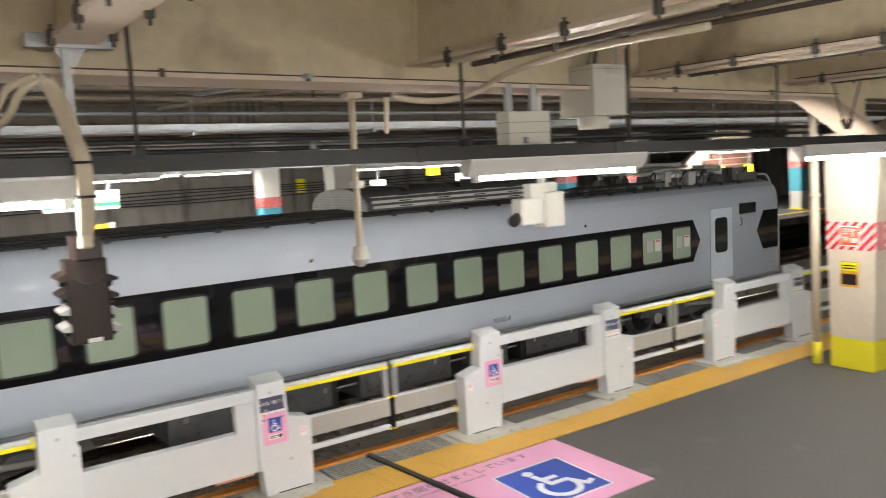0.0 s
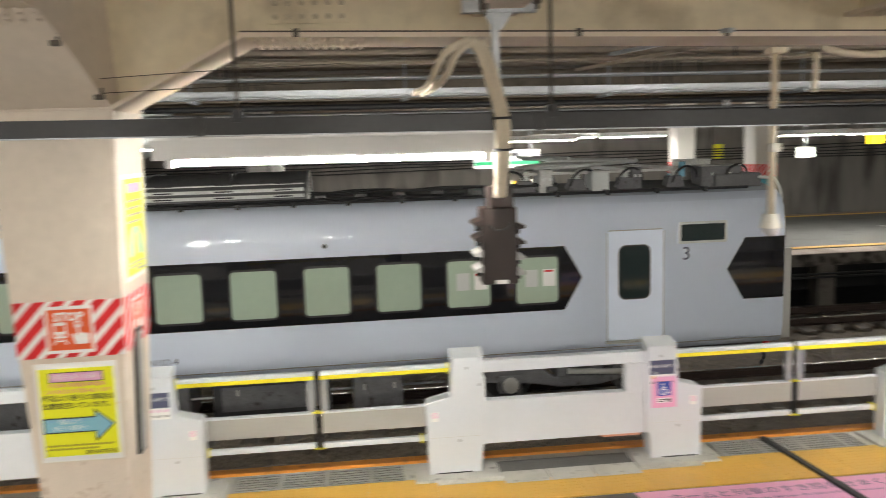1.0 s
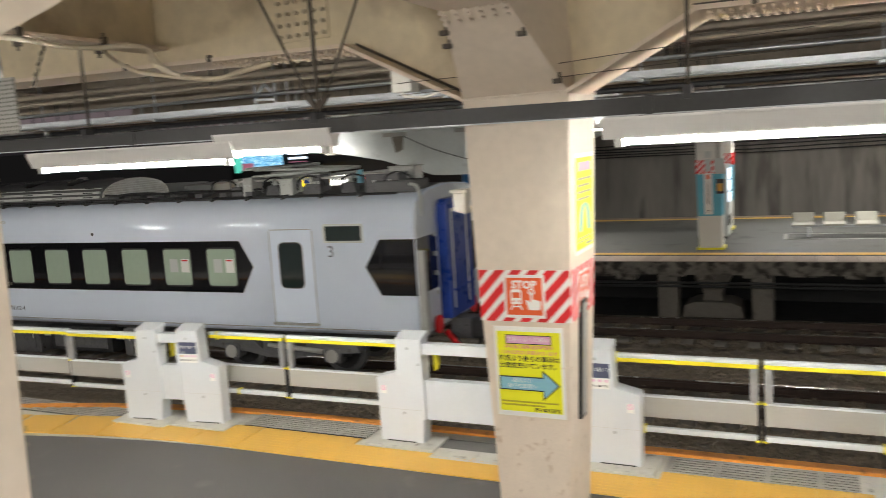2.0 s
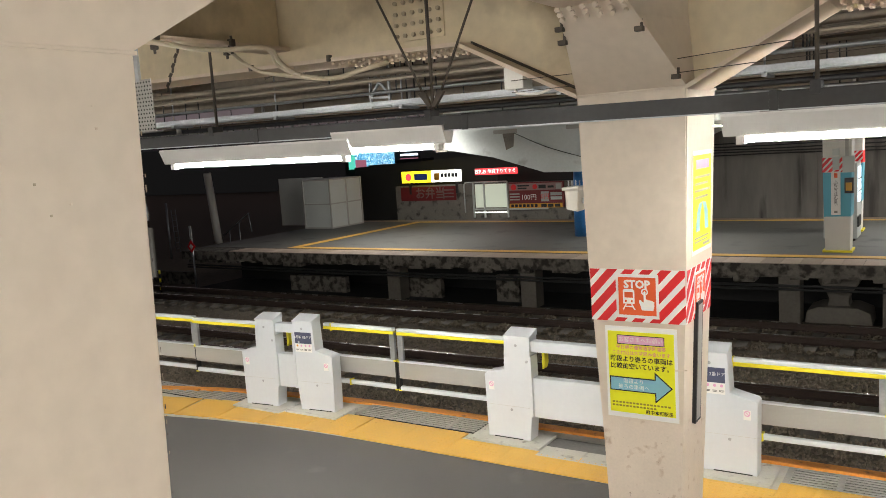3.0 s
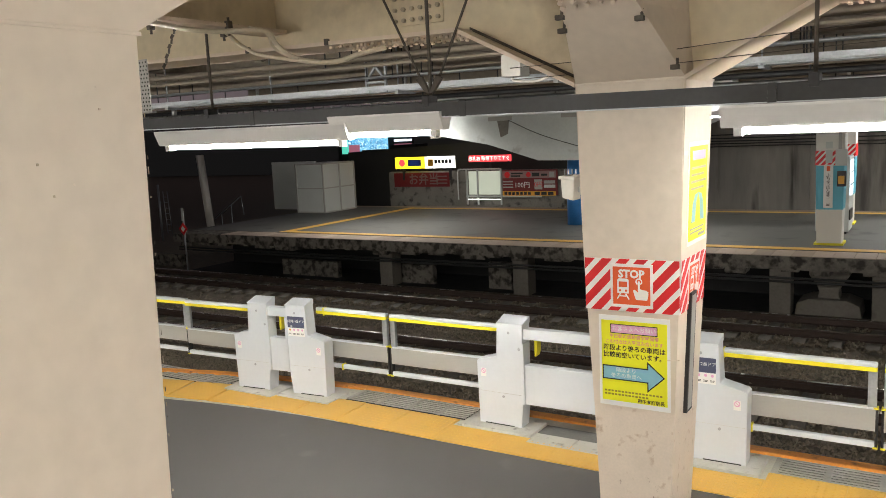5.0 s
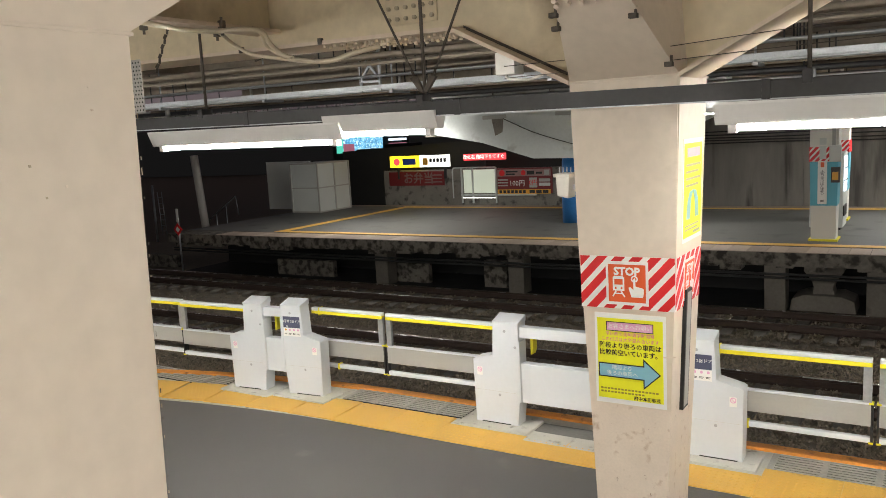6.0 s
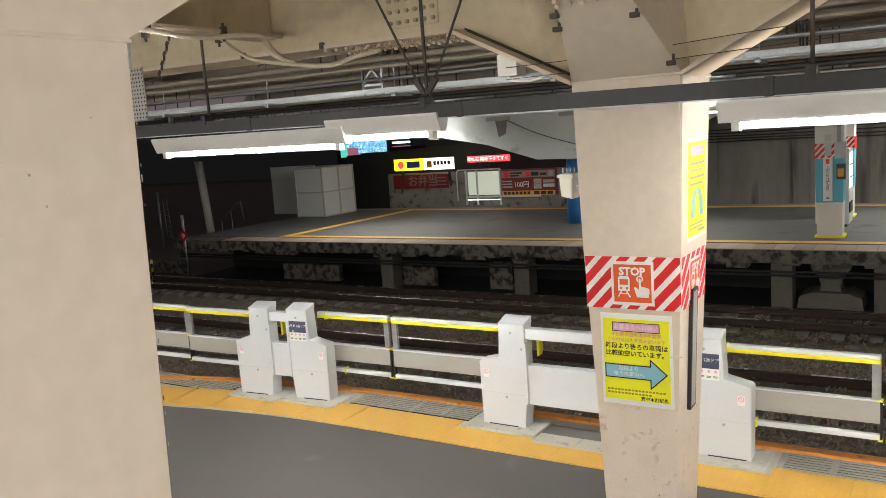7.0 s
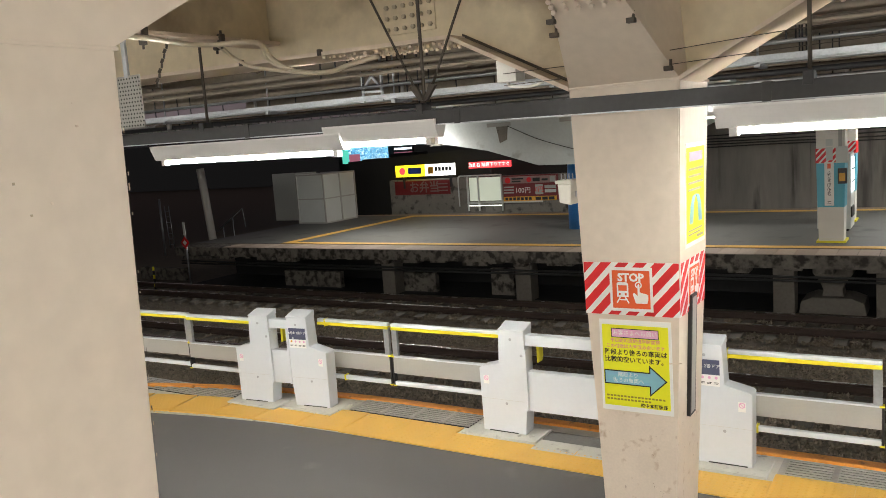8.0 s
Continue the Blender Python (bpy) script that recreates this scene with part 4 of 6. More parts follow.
for y, z, r, mt, nm in ((8.3, 3.86, 0.045, RIB, "grey pipe"), (8.55, 3.80, 0.03, RIB, "grey pipe"), (10.2, 3.42, 0.035, DARKSTEEL, "dark cable"), (10.5, 3.30, 0.03, DARKSTEEL, "dark cable"), (11.3, 3.5, 0.05, RIB, "grey pipe"), (15.0, 3.5, 0.05, STEEL, "galvanised pipe"), (8.85, 3.66, 0.016, STEEL, "thin galvanised conduit"), (9.45, 3.70, 0.022, STEEL, "thin galvanised conduit"), (9.7, 3.58, 0.014, DARKSTEEL, "dark cable"), (9.9, 3.50, 0.018, RIB, "grey pipe"), (8.0, 3.74, 0.020, RIB, "grey pipe"), (12.6, 3.42, 0.03, STEEL, "galvanised pipe"), (13.4, 3.62, 0.025, RIB, "grey pipe")):
    pp = thing("overhead_pipe", f"{nm} running along under the track roof", "pipe", "overhead pipes")
    part("pipe", sweep(bmesh.new(), [(-14, y, z + 0.11), (0, y, z), (18, y, z - 0.15)], r, 8), mt, pp)
    for k in range(6):
        x = -12 + k * 5.3
        part("strap", sweep(bmesh.new(), [(x, y, z - 0.006 * x), (x, y, 4.46)], 0.01, 6), DARKSTEEL, pp)
for k, (x, y) in enumerate(((2.4, 5.6), (0.9, 5.9), (4.9, 5.6), (6.4, 5.7), (-5.6, 5.7), (9.5, 5.7))):
    solid("roof_brace", bar(bmesh.new(), (x, y, 3.62 + sag(x)), (x - 1.6, y + 3.2, 4.48), 0.06, 0.07), STEEL if k % 2 else RIB, "angle-iron brace from girder to roof", "brace", "roof braces")

for p, q, m in (((2.42, 5.0, 3.59), (2.10, 6.4, 3.60), STEEL), ((2.72, 5.2, 3.575), (2.20, 7.8, 3.60), RIB)):
    solid("roof_brace", bar(bmesh.new(), p, q, 0.05, 0.026), m, "flat steel strut clamped under the girder flange", "brace", "roof braces")


# ---------- lamp duct and lamps ----------
duct = thing("lamp_duct", "charcoal cable duct hung on rods, carrying the lamps", "cable duct")
YD = 4.93
part("channel", bar(bmesh.new(), (WEST, YD, 3.07 + fall(WEST)), (EAST, YD, 3.07 + fall(EAST)), 0.11, 0.10), DUCT, duct)
part("bottom_lip", bar(bmesh.new(), (WEST, YD - 0.045, 3.016 + fall(WEST)), (EAST, YD - 0.045, 3.016 + fall(EAST)), 0.02, 0.008), STEEL, duct)
for k in range(15):
    x = -11 + k * 2.02
    part("joint_sleeve", B((x, YD - 0.06, 3.014 + fall(x)), (x + 0.05, YD + 0.06, 3.126 + fall(x)), 0.003), DUCT, duct)
for x in (-5.45, -3.2, -0.66, 1.24, 3.62, 7.66):
    part("rod", sweep(bmesh.new(), [(x, YD + 0.02, 3.110 + fall(x)), (x, YD + 0.02, 4.76)], 0.013, 6), SOOT, duct)
    part("rod_clamp", B((x - 0.028, YD - 0.06, 3.090 + fall(x)), (x + 0.028, YD + 0.06, 3.170 + fall(x)), 0.006), DARKSTEEL, duct)
for x in (-3.2, 9.0):
    for s in (-1, 1):
        part("stay", sweep(bmesh.new(), [(x + s * 0.07, YD + 0.02, 3.280 + fall(x)), (x + s * 0.47, YD + 0.02, 4.080 + fall(x))], 0.009, 6), SOOT, duct)
        part("stay_lug", prism(bmesh.new(), [(x, 3.19 + fall(x)), (x + s * 0.03, 3.19 + fall(x)), (x + s * 0.11, 3.29 + fall(x)), (x + s * 0.06, 3.31 + fall(x)), (x + s * 0.03, 3.25 + fall(x))], "y", YD, YD + 0.03), SOOT, duct)
for k, x in enumerate((2.35, 4.2, -5.9)):
    part("bulb_stub", sweep(bmesh.new(), [(x, YD - 0.02, 3.130 + fall(x)), (x, YD - 0.02, 3.180 + fall(x))], 0.022, 8), STEEL, duct)


def lamp(x0, x1, y, z0, z1, tube, watts, name="strip_lamp", group="strip lamps under the duct", drop=0.0, up=0.0):
    """A white trough lamp with an LED tube along its lower edge."""
    g = thing(name, "white trough lamp with one lit tube", "lamp", group)
    a, b = Vector((x0, y, z0)), Vector((x1, y, z1))
    bm = bmesh.new()
    sec = [(-0.085, 0.15), (0.085, 0.15), (0.085, 0.135), (0.04, 0.03), (0.03, 0.02), (-0.03, 0.02), (-0.04, 0.03), (-0.085, 0.135)]
    vs = [[bm.verts.new((p.x, p.y + s, p.z + t)) for s, t in sec] for p in (a - Vector((0.1, 0, 0)), b + Vector((0.1, 0, 0)))]
    n = len(sec)
    fs = [bm.faces.new(vs[0]), bm.faces.new(vs[1][::-1])] + [bm.faces.new((vs[0][i], vs[1][i], vs[1][(i + 1) % n], vs[0][(i + 1) % n])) for i in range(n)]
    bmesh.ops.recalc_face_normals(bm, faces=fs)
    part("housing", bm, HOUSING, g)
    part("tube", sweep(bmesh.new(), [a, b], 0.019, 10), tube, g, "lit white tube")
    for p, s in ((a, -1), (b, 1)):
        part("end_cap", B((p.x + s * 0.005 - 0.025, p.y - 0.03, p.z - 0.03), (p.x + s * 0.005 + 0.025, p.y + 0.03, p.z + 0.03), 0.005), HOUSING, g)
    li = bpy.data.lights.new("lamp_light", "AREA")
    li.shape, li.size, li.size_y, li.energy, li.color = "RECTANGLE", x1 - x0, 0.05, watts * (x1 - x0) / 1.9, LAMP
    lo = new("lamp_light", li)
    lo.parent = g
    lo.matrix_basis = pose((x0 + x1) / 2, y, (z0 + z1) / 2 - 0.034, 0, math.degrees(math.atan((z0 - z1) / (x1 - x0))), 0)
    if up:
        for p in (a + Vector((0.3, 0, 0)), b - Vector((0.3, 0, 0))):
            part("rod", sweep(bmesh.new(), [(p.x, p.y, p.z + 0.14), (p.x, p.y, up)], 0.012, 6), STEEL, g)
    return g


# Outermost lamps lie out of view, added to put more light on the train.
for x0, x1 in ((-6.02, -4.03), (-1.06, 0.82), (3.70, 5.44), (8.10, 9.80), (13.2, 15.1), (17.7, 19.5), (22.3, 24.1), (-11.0, -9.1), (-15.9, -14.1)):
    lamp(x0, x1, YD, 2.862 + fall(x0) * 0.78, 2.862 + fall(x1) * 0.78, TUBE, WATTS_NEAR)
lamp(-3.99, -3.17, YD, 2.955, 2.945, TUBE, WATTS_NEAR * 0.6, group="short lamps under the duct")
# Unseen row behind the camera, added to light the column fronts and girders.
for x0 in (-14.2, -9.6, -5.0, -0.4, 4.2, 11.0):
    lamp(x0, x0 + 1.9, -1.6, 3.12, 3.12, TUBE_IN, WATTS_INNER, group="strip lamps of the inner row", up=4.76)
# Lamp at x -7.2 is added behind the short one to light the soffit.
for x0, x1, y, z in ((-17.0, -15.2, 21.0, 3.08), (-15.1, -13.4, 21.0, 3.08), (-7.2, -4.9, 21.0, 3.0), (1.5, 3.3, 21.0, 2.9), (3.95, 5.8, 21.0, 2.9), (7.2, 9.1, 23.2, 2.93),
                     (11.5, 13.4, 21.0, 2.82), (13.5, 15.4, 21.0, 2.8), (20.0, 22.0, 21.0, 2.75), (28.5, 32.0, 21.0, 2.65), (-1.5, 0.4, 24.2, 2.9), (5.5, 7.4, 24.6, 2.95)):
    lamp(x0, x1, y, z, z, TUBE2, WATTS_FAR, group="strip lamps of the far platform", up=4.46)


# ---------- things hung under the girder ----------
def signal():
    s = thing("repeater_signal", "dark brown louvred repeater signal hung on a steel bracket", "signal")
    part("body", B((0.755, 5.08, 2.02), (0.985, 5.26, 2.52), 0.012), BROWN, s)
    part("head_box", B((0.80, 4.99, 2.52), (0.95, 5.23, 2.66), 0.01), BROWN, s)
    part("label_plate", B((0.84, 5.074, 2.025), (0.92, 5.079, 2.05)), PAPER, s)
    part("cable_loop", sweep(bmesh.new(), arc([(0.80, 5.07, 2.41), (0.85, 5.06, 2.375), (0.92, 5.07, 2.39), (0.95, 5.08, 2.42)]), 0.006, 6), CABLE, s)
    for k in range(4):
        for side, x in ((-1, 0.755), (1, 0.985)):
            z = 2.45 - k * 0.10 - (0.03 if side > 0 else 0)
            part("visor", prism(bmesh.new(), [(x, z), (x + side * 0.05, z - 0.022), (x + side * 0.05, z - 0.038), (x, z - 0.045)], "y", 5.06, 5.27), BROWN if k < 2 else GRATE, s)
            part("lens", sweep(bmesh.new(), [(x, 5.17, z - 0.05), (x + side * 0.03, 5.17, z - 0.05)], 0.035, 10), DARKPANE, s)
    part("pole", B((0.835, 4.995, 2.64), (0.885, 5.045, 3.74), 0.005), STEEL, s)
    part("yoke", prism(bmesh.new(), [(0.66, 3.72), (1.12, 3.72), (1.12, 3.80), (0.66, 3.80)], "y", 4.99, 5.06, 0.004), STEEL, s)
    part("gusset", prism(bmesh.new(), [(0.78, 3.73), (0.98, 3.73), (0.905, 3.62), (0.855, 3.62)], "y", 5.01, 5.03), STEEL, s)
    for i, dx in enumerate((0.0, 0.035, 0.07)):
        part("conduit", sweep(bmesh.new(), arc([(0.70 + dx, 5.04, 3.56), (0.76 + dx * 0.8, 5.02, 3.47), (0.81 + dx * 0.7, 4.90, 3.24), (0.835 + dx * 0.7, 4.84, 3.08), (0.835 + dx * 0.7, 4.84, 2.86), (0.83 + dx * 0.5, 4.93, 2.6)], 6), 0.023, 8), PIPE_CREAM, s)
    part("conduit", sweep(bmesh.new(), arc([(0.74, 5.03, 3.57), (0.62, 5.04, 3.48), (0.56, 5.12, 3.36), (0.50, 5.3, 3.30), (0.44, 5.5, 3.27)], 6), 0.023, 8), PIPE_CREAM, s)
    part("conduit", sweep(bmesh.new(), arc([(0.70, 5.03, 3.57), (0.56, 5.05, 3.50), (0.50, 5.12, 3.40), (0.46, 5.3, 3.31), (0.39, 5.5, 3.28)], 6), 0.023, 8), PIPE_CREAM, s)
    for z in (3.07, 2.88):
        part("strap", sweep(bmesh.new(), [(0.86, 4.84, z), (0.86, 4.84, z + 0.015)], 0.055, 10), CABLE, s)
    part("tape_wrap", B((0.82, 4.88, 2.60), (0.885, 4.94, 2.70), 0.01), PIPE_CREAM, s)


    s.matrix_basis = pose(0.05, 0, 0)


signal()

dome = thing("dome_camera", "white dome camera on a cream drop pole", "camera")
part("pole", sweep(bmesh.new(), [(3.02, 5.57, 3.50), (3.01, 5.57, 2.33)], 0.026, 10), PIPE_CREAM, dome)
part("flange_clamp", B((2.96, 5.50, 3.49), (3.08, 5.63, 3.53), 0.006), PIPE_CREAM, dome)
bm = bmesh.new()
bmesh.ops.create_cone(bm, cap_ends=True, segments=18, radius1=0.075, radius2=0.05, depth=0.1, matrix=pose(3.01, 5.57, 2.30))
part("cap", bm, DEVICE, dome)
bm = bmesh.new()
bmesh.ops.create_uvsphere(bm, u_segments=16, v_segments=10, radius=0.062, matrix=pose(3.01, 5.57, 2.245))
part("globe", bm, CLEAR, dome)
part("side_arm", B((2.98, 5.50, 2.80), (3.05, 5.60, 2.86), 0.01), DEVICE, dome)

hood = thing("camera_housing", "off-white hanging box with a round drum below", "camera housing")
part("box", B((5.08, 5.02, 3.30), (5.48, 5.44, 3.73), 0.008), DEVICE, hood)
part("lid_seam", B((5.078, 5.018, 3.690), (5.482, 5.442, 3.694)), GATE_GREY, hood)
part("base_flange", B((5.07, 5.01, 3.292), (5.49, 5.45, 3.304), 0.003), DEVICE, hood)
bm = bmesh.new()
bmesh.ops.create_cone(bm, cap_ends=True, segments=20, radius1=0.135, radius2=0.145, depth=0.11, matrix=pose(5.28, 5.23, 3.238))
part("drum", bm, DEVICE, hood)
for x, y in ((5.12, 5.10), (5.44, 5.10), (5.28, 5.40)):
    part("hanger", sweep(bmesh.new(), [(x, y, 3.72), (x, y, 3.98)], 0.010, 6), STEEL, hood)
for dx in (0.0, 0.07):
    part("hose", sweep(bmesh.new(), arc([(5.20 + dx, 5.20, 3.72), (5.20 + dx, 5.17, 3.86), (5.12 + dx, 5.1, 3.93), (4.98 + dx, 5.02, 3.93), (4.84, 4.9, 3.90)]), 0.018, 8), SOOT, hood)
part("support_rail", bar(bmesh.new(), (4.55, 5.05, 3.96), (5.56, 5.05, 3.985), 0.05, 0.035), DARKSTEEL, hood)
part("support_rail", bar(bmesh.new(), (4.75, 5.36, 3.97), (5.62, 5.36, 3.99), 0.05, 0.035), DARKSTEEL, hood)

jbox = thing("junction_box", "white two-lidded junction box above the duct", "junction box")
part("body", B((4.08, 4.97, 3.045), (4.52, 5.13, 3.335), 0.012), DEVICE, jbox)
for z in (3.160, 3.245):
    part("lid_line", B((4.078, 4.966, z), (4.522, 5.132, z + 0.006)), GATE_GREY, jbox)
for k in range(3):
    part("cable_gland", sweep(bmesh.new(), [(4.14 + k * 0.15, 5.05, 3.00), (4.14 + k * 0.15, 5.05, 3.05)], 0.02, 8), DEVICE, jbox)
for x in (4.14, 4.40):
    part("hanger", B((x, 5.06, 3.325), (x + 0.06, 5.1, 3.56)), STEEL, jbox)

cctv = thing("camera_pair", "two white box cameras under the lamp line", "camera")
part("camera_body", B((4.30, 5.1, 2.40), (4.52, 5.24, 2.62), 0.015), CAMGREY, cctv)
part("camera_body", B((4.56, 5.1, 2.36), (4.78, 5.24, 2.66), 0.015), CAMGREY, cctv)
part("lens", sweep(bmesh.new(), [(4.31, 5.17, 2.46), (4.22, 5.12, 2.44)], 0.05, 12), INK, cctv)
part("bracket", B((4.42, 5.12, 2.60), (4.72, 5.22, 2.74), 0.01), CAMGREY, cctv)
part("stem", B((4.55, 5.14, 2.72), (4.60, 5.19, 4.11)), CAMGREY, cctv)
part("stripe", B((4.64, 5.095, 2.36), (4.72, 5.1, 2.365)), SKYB, cctv)

cctv.matrix_basis = Matrix.Translation((0, 0, 2.95)) @ Matrix.Scale(1.3, 4) @ Matrix.Translation((0, 0, -2.95))
drop = thing("drop_pipe", "black drop pipe beside the hanging box", "pipe")
part("pipe", sweep(bmesh.new(), [(5.50, 5.02, 3.10), (5.50, 5.02, 3.86), (5.52, 5.0, 3.93), (5.62, 4.8, 3.97), (5.75, 3.2, 3.98)], 0.022, 8), SOOT, drop)

horn = thing("wall_speaker", "small white speaker box fixed behind the column", "speaker")
part("body", prism(bmesh.new(), [(-2.50, 2.42), (-2.41, 2.40), (-2.40, 2.56), (-2.51, 2.56)], "y", 5.52, 5.66, 0.01), DEVICE, horn)
part("lid", B((-2.52, 5.50, 2.56), (-2.39, 5.68, 2.585), 0.005), DEVICE, horn)
for k in range(4):
    part("spike", sweep(bmesh.new(), [(-2.50 + k * 0.03, 5.58, 2.58), (-2.50 + k * 0.03, 5.58, 2.63)], 0.005, 5), STEEL, horn)
part("arm", B((-2.39, 5.56, 2.46), (-2.10, 5.60, 2.50)), STEEL, horn)


horn.matrix_basis = pose(0.05, 0, 0)


def conduit(name, label, pts, r, m=PIPE_CREAM):
    o = thing(name, label, "conduit", "conduits on the roof steel")
    part("tube", sweep(bmesh.new(), arc(pts, 6), r, 8), m, o)
    return o


conduit("conduit", "cream conduit clipped along the beam and girder", [(-4.78, 3.0, 3.83), (-4.79, 3.9, 3.80), (-4.90, 4.29, 3.80), (-4.84, 4.54, 3.80), (-4.70, 4.70, 3.81), (-4.64, 4.85, 3.80), (-4.70, 5.0, 3.72), (-4.615, 5.05, 3.628), (-4.437, 5.05, 3.567), (-4.146, 5.05, 3.535), (-3.92, 5.06, 3.57), (-3.75, 5.2, 3.62)], 0.02)
conduit("conduit", "cream conduit clipped along the beam and girder", [(-4.72, 4.72, 3.83), (-4.66, 4.86, 3.79), (-4.74, 5.0, 3.71), (-4.66, 5.04, 3.64), (-4.5, 5.04, 3.59)], 0.016)
conduit("conduit", "thin cream conduit hanging below the girder flange", [(-4.87, 4.60, 3.81), (-5.0, 4.79, 3.80), (-5.13, 5.0, 3.77), (-5.075, 5.05, 3.715), (-4.962, 5.05, 3.663), (-4.741, 5.05, 3.616), (-4.379, 5.05, 3.552)], 0.016)
ch = thing("hanging_chain", "short dark chain hanging from the cross beam", "chain")
for k in range(9):
    x, z = -4.965 - 0.0195 * k, 3.80 - 0.034 * k
    part("link", sweep(bmesh.new(), [(x, 4.2, z), (x - 0.016, 4.2 + 0.008 * (-1) ** k, z - 0.03)], 0.009 + 0.003 * (k % 2), 6), SOOT, ch)
part("hook", sweep(bmesh.new(), [(-4.96, 4.2, 3.85), (-4.965, 4.2, 3.79)], 0.012, 6), SOOT, ch)
xb = thing("steel_frame", "small galvanised cross-braced frame over the track", "frame")
for x0, z0, x1, z1 in ((-6.82, 3.52, -6.82, 4.45), (-6.50, 3.52, -6.50, 4.45), (-6.82, 4.05, -6.50, 3.68), (-6.50, 4.05, -6.82, 3.68), (-6.82, 3.66, -6.50, 3.65)):
    part("strut", bar(bmesh.new(), (x0, 9.0, z0), (x1, 9.0, z1 + 0.001), 0.03, 0.03), STEEL, xb)
conduit("conduit", "cream conduit drooping from the girder flange", [(3.1, 5.10, 3.47), (3.3, 5.08, 3.43), (3.55, 5.05, 3.43), (3.75, 4.95, 3.48), (3.85, 4.6, 3.60), (3.9, 3.9, 3.66), (3.95, 3.0, 3.66)], 0.024)
conduit("conduit", "thin pale cable hanging under the girder", [(3.35, 5.6, 3.50), (3.36, 5.62, 3.40), (3.40, 5.7, 3.30), (3.46, 5.8, 3.24)], 0.02)
for z0, z1 in ((3.36, 3.44), (3.28, 3.33)):
    conduit("roof_wire", "thin slack wire along the girder", [(-2.6, 5.04, z0), (-1.8, 5.03, z0 - 0.012 + 0.02), (-0.9, 5.03, (z0 + z1) / 2 + 0.01), (0.0, 5.03, z1)], 0.0026, SOOT)

for x5 in (3.50, 6.00, 8.42):
    z5 = 3.757 + sag(x5)
    conduit("conduit", "cream conduit clipped under the cross beam", [(x5 - 0.10, y, z5 - 0.03 + 0.010 * math.sin(y * 3.1)) for y in (5.0, 4.2, 3.4, 2.6, 1.0, -2.0)], 0.018)
    conduit("dark_pipe", "dark pipe hung beside the cross beam", [(x5 + 0.20, y, z5 - 0.02) for y in (4.9, 4.0, 3.0, 1.0, -2.0)], 0.022, SOOT)
hb = thing("hanging_box", "white box hung behind the girder haunch", "box")
part("body", B((-4.51, 8.55, 3.55), (-4.26, 8.8, 3.84), 0.012), DEVICE, hb)
part("hanger", B((-4.42, 8.65, 3.83), (-4.35, 8.69, 4.46)), STEEL, hb)
part("hose", sweep(bmesh.new(), arc([(-4.4, 8.6, 3.56), (-4.35, 8.6, 3.50), (-4.1, 8.62, 3.48), (-3.9, 8.65, 3.54)]), 0.018, 6), DEVICE, hb)


# ---------- tracks and ballast ----------
tagged(part("ground", B((-120, 7.28, -1.6), (120, 120, -1.36)), BALLAST), "dark ballast ground between the platforms", "ground", kind="structure")
rng = np.random.default_rng(4)
N = 110000
px = np.where(rng.uniform(0, 1, N) < 0.8, rng.uniform(-15, 4, N), rng.uniform(-22, 18, N))
py = 7.35 + 10.7 * rng.uniform(0, 1, N) ** 1.5
size = rng.uniform(0.016, 0.036, N)
base = np.array([[1, 0, 0], [-1, 0, 0], [0, 1, 0], [0, -1, 0], [0, 0, 1], [0, 0, -1]], float)
verts = base[None] * size[:, None, None] * rng.uniform(0.55, 1.25, (N, 6, 1))
ang = rng.uniform(0, 6.28, N)
tilt = rng.uniform(-0.7, 0.7, N)
c, s, ct, st = np.cos(ang), np.sin(ang), np.cos(tilt), np.sin(tilt)
vx, vy, vz = verts[..., 0], verts[..., 1] * ct[:, None] - verts[..., 2] * st[:, None], verts[..., 1] * st[:, None] + verts[..., 2] * ct[:, None]
near_rail = np.minimum(np.abs(py - 12.47), np.abs(py - 16.85)) < 1.25
pz = np.where(near_rail, -1.272, -1.345) + rng.uniform(-0.012, 0.02, N)
pz = np.where(py < 8.3, -1.34, pz)
verts = np.stack([vx * c[:, None] - vy * s[:, None] + px[:, None], vx * s[:, None] + vy * c[:, None] + py[:, None], vz + pz[:, None]], -1).reshape(-1, 3)
tri = np.array([[0, 2, 4], [2, 1, 4], [1, 3, 4], [3, 0, 4], [2, 0, 5], [1, 2, 5], [3, 1, 5], [0, 3, 5]])
faces = (tri[None] + 6 * np.arange(N)[:, None, None]).reshape(-1, 3)
bed = np.minimum(np.abs(py - 12.47), np.abs(py - 16.85))
on_sleeper = (np.abs((px + 24.31) % 0.62 - 0.31) < 0.15) & (bed < 1.05)
faces = faces.reshape(N, 8, 3)[~on_sleeper].reshape(-1, 3)
me = bpy.data.meshes.new("ballast_stones")
me.from_pydata(verts.tolist(), [], faces.tolist())
me.materials.append(STONE)
tagged(new("ballast_stones", me), "loose grey-brown ballast stones", "ballast", kind="stuff")

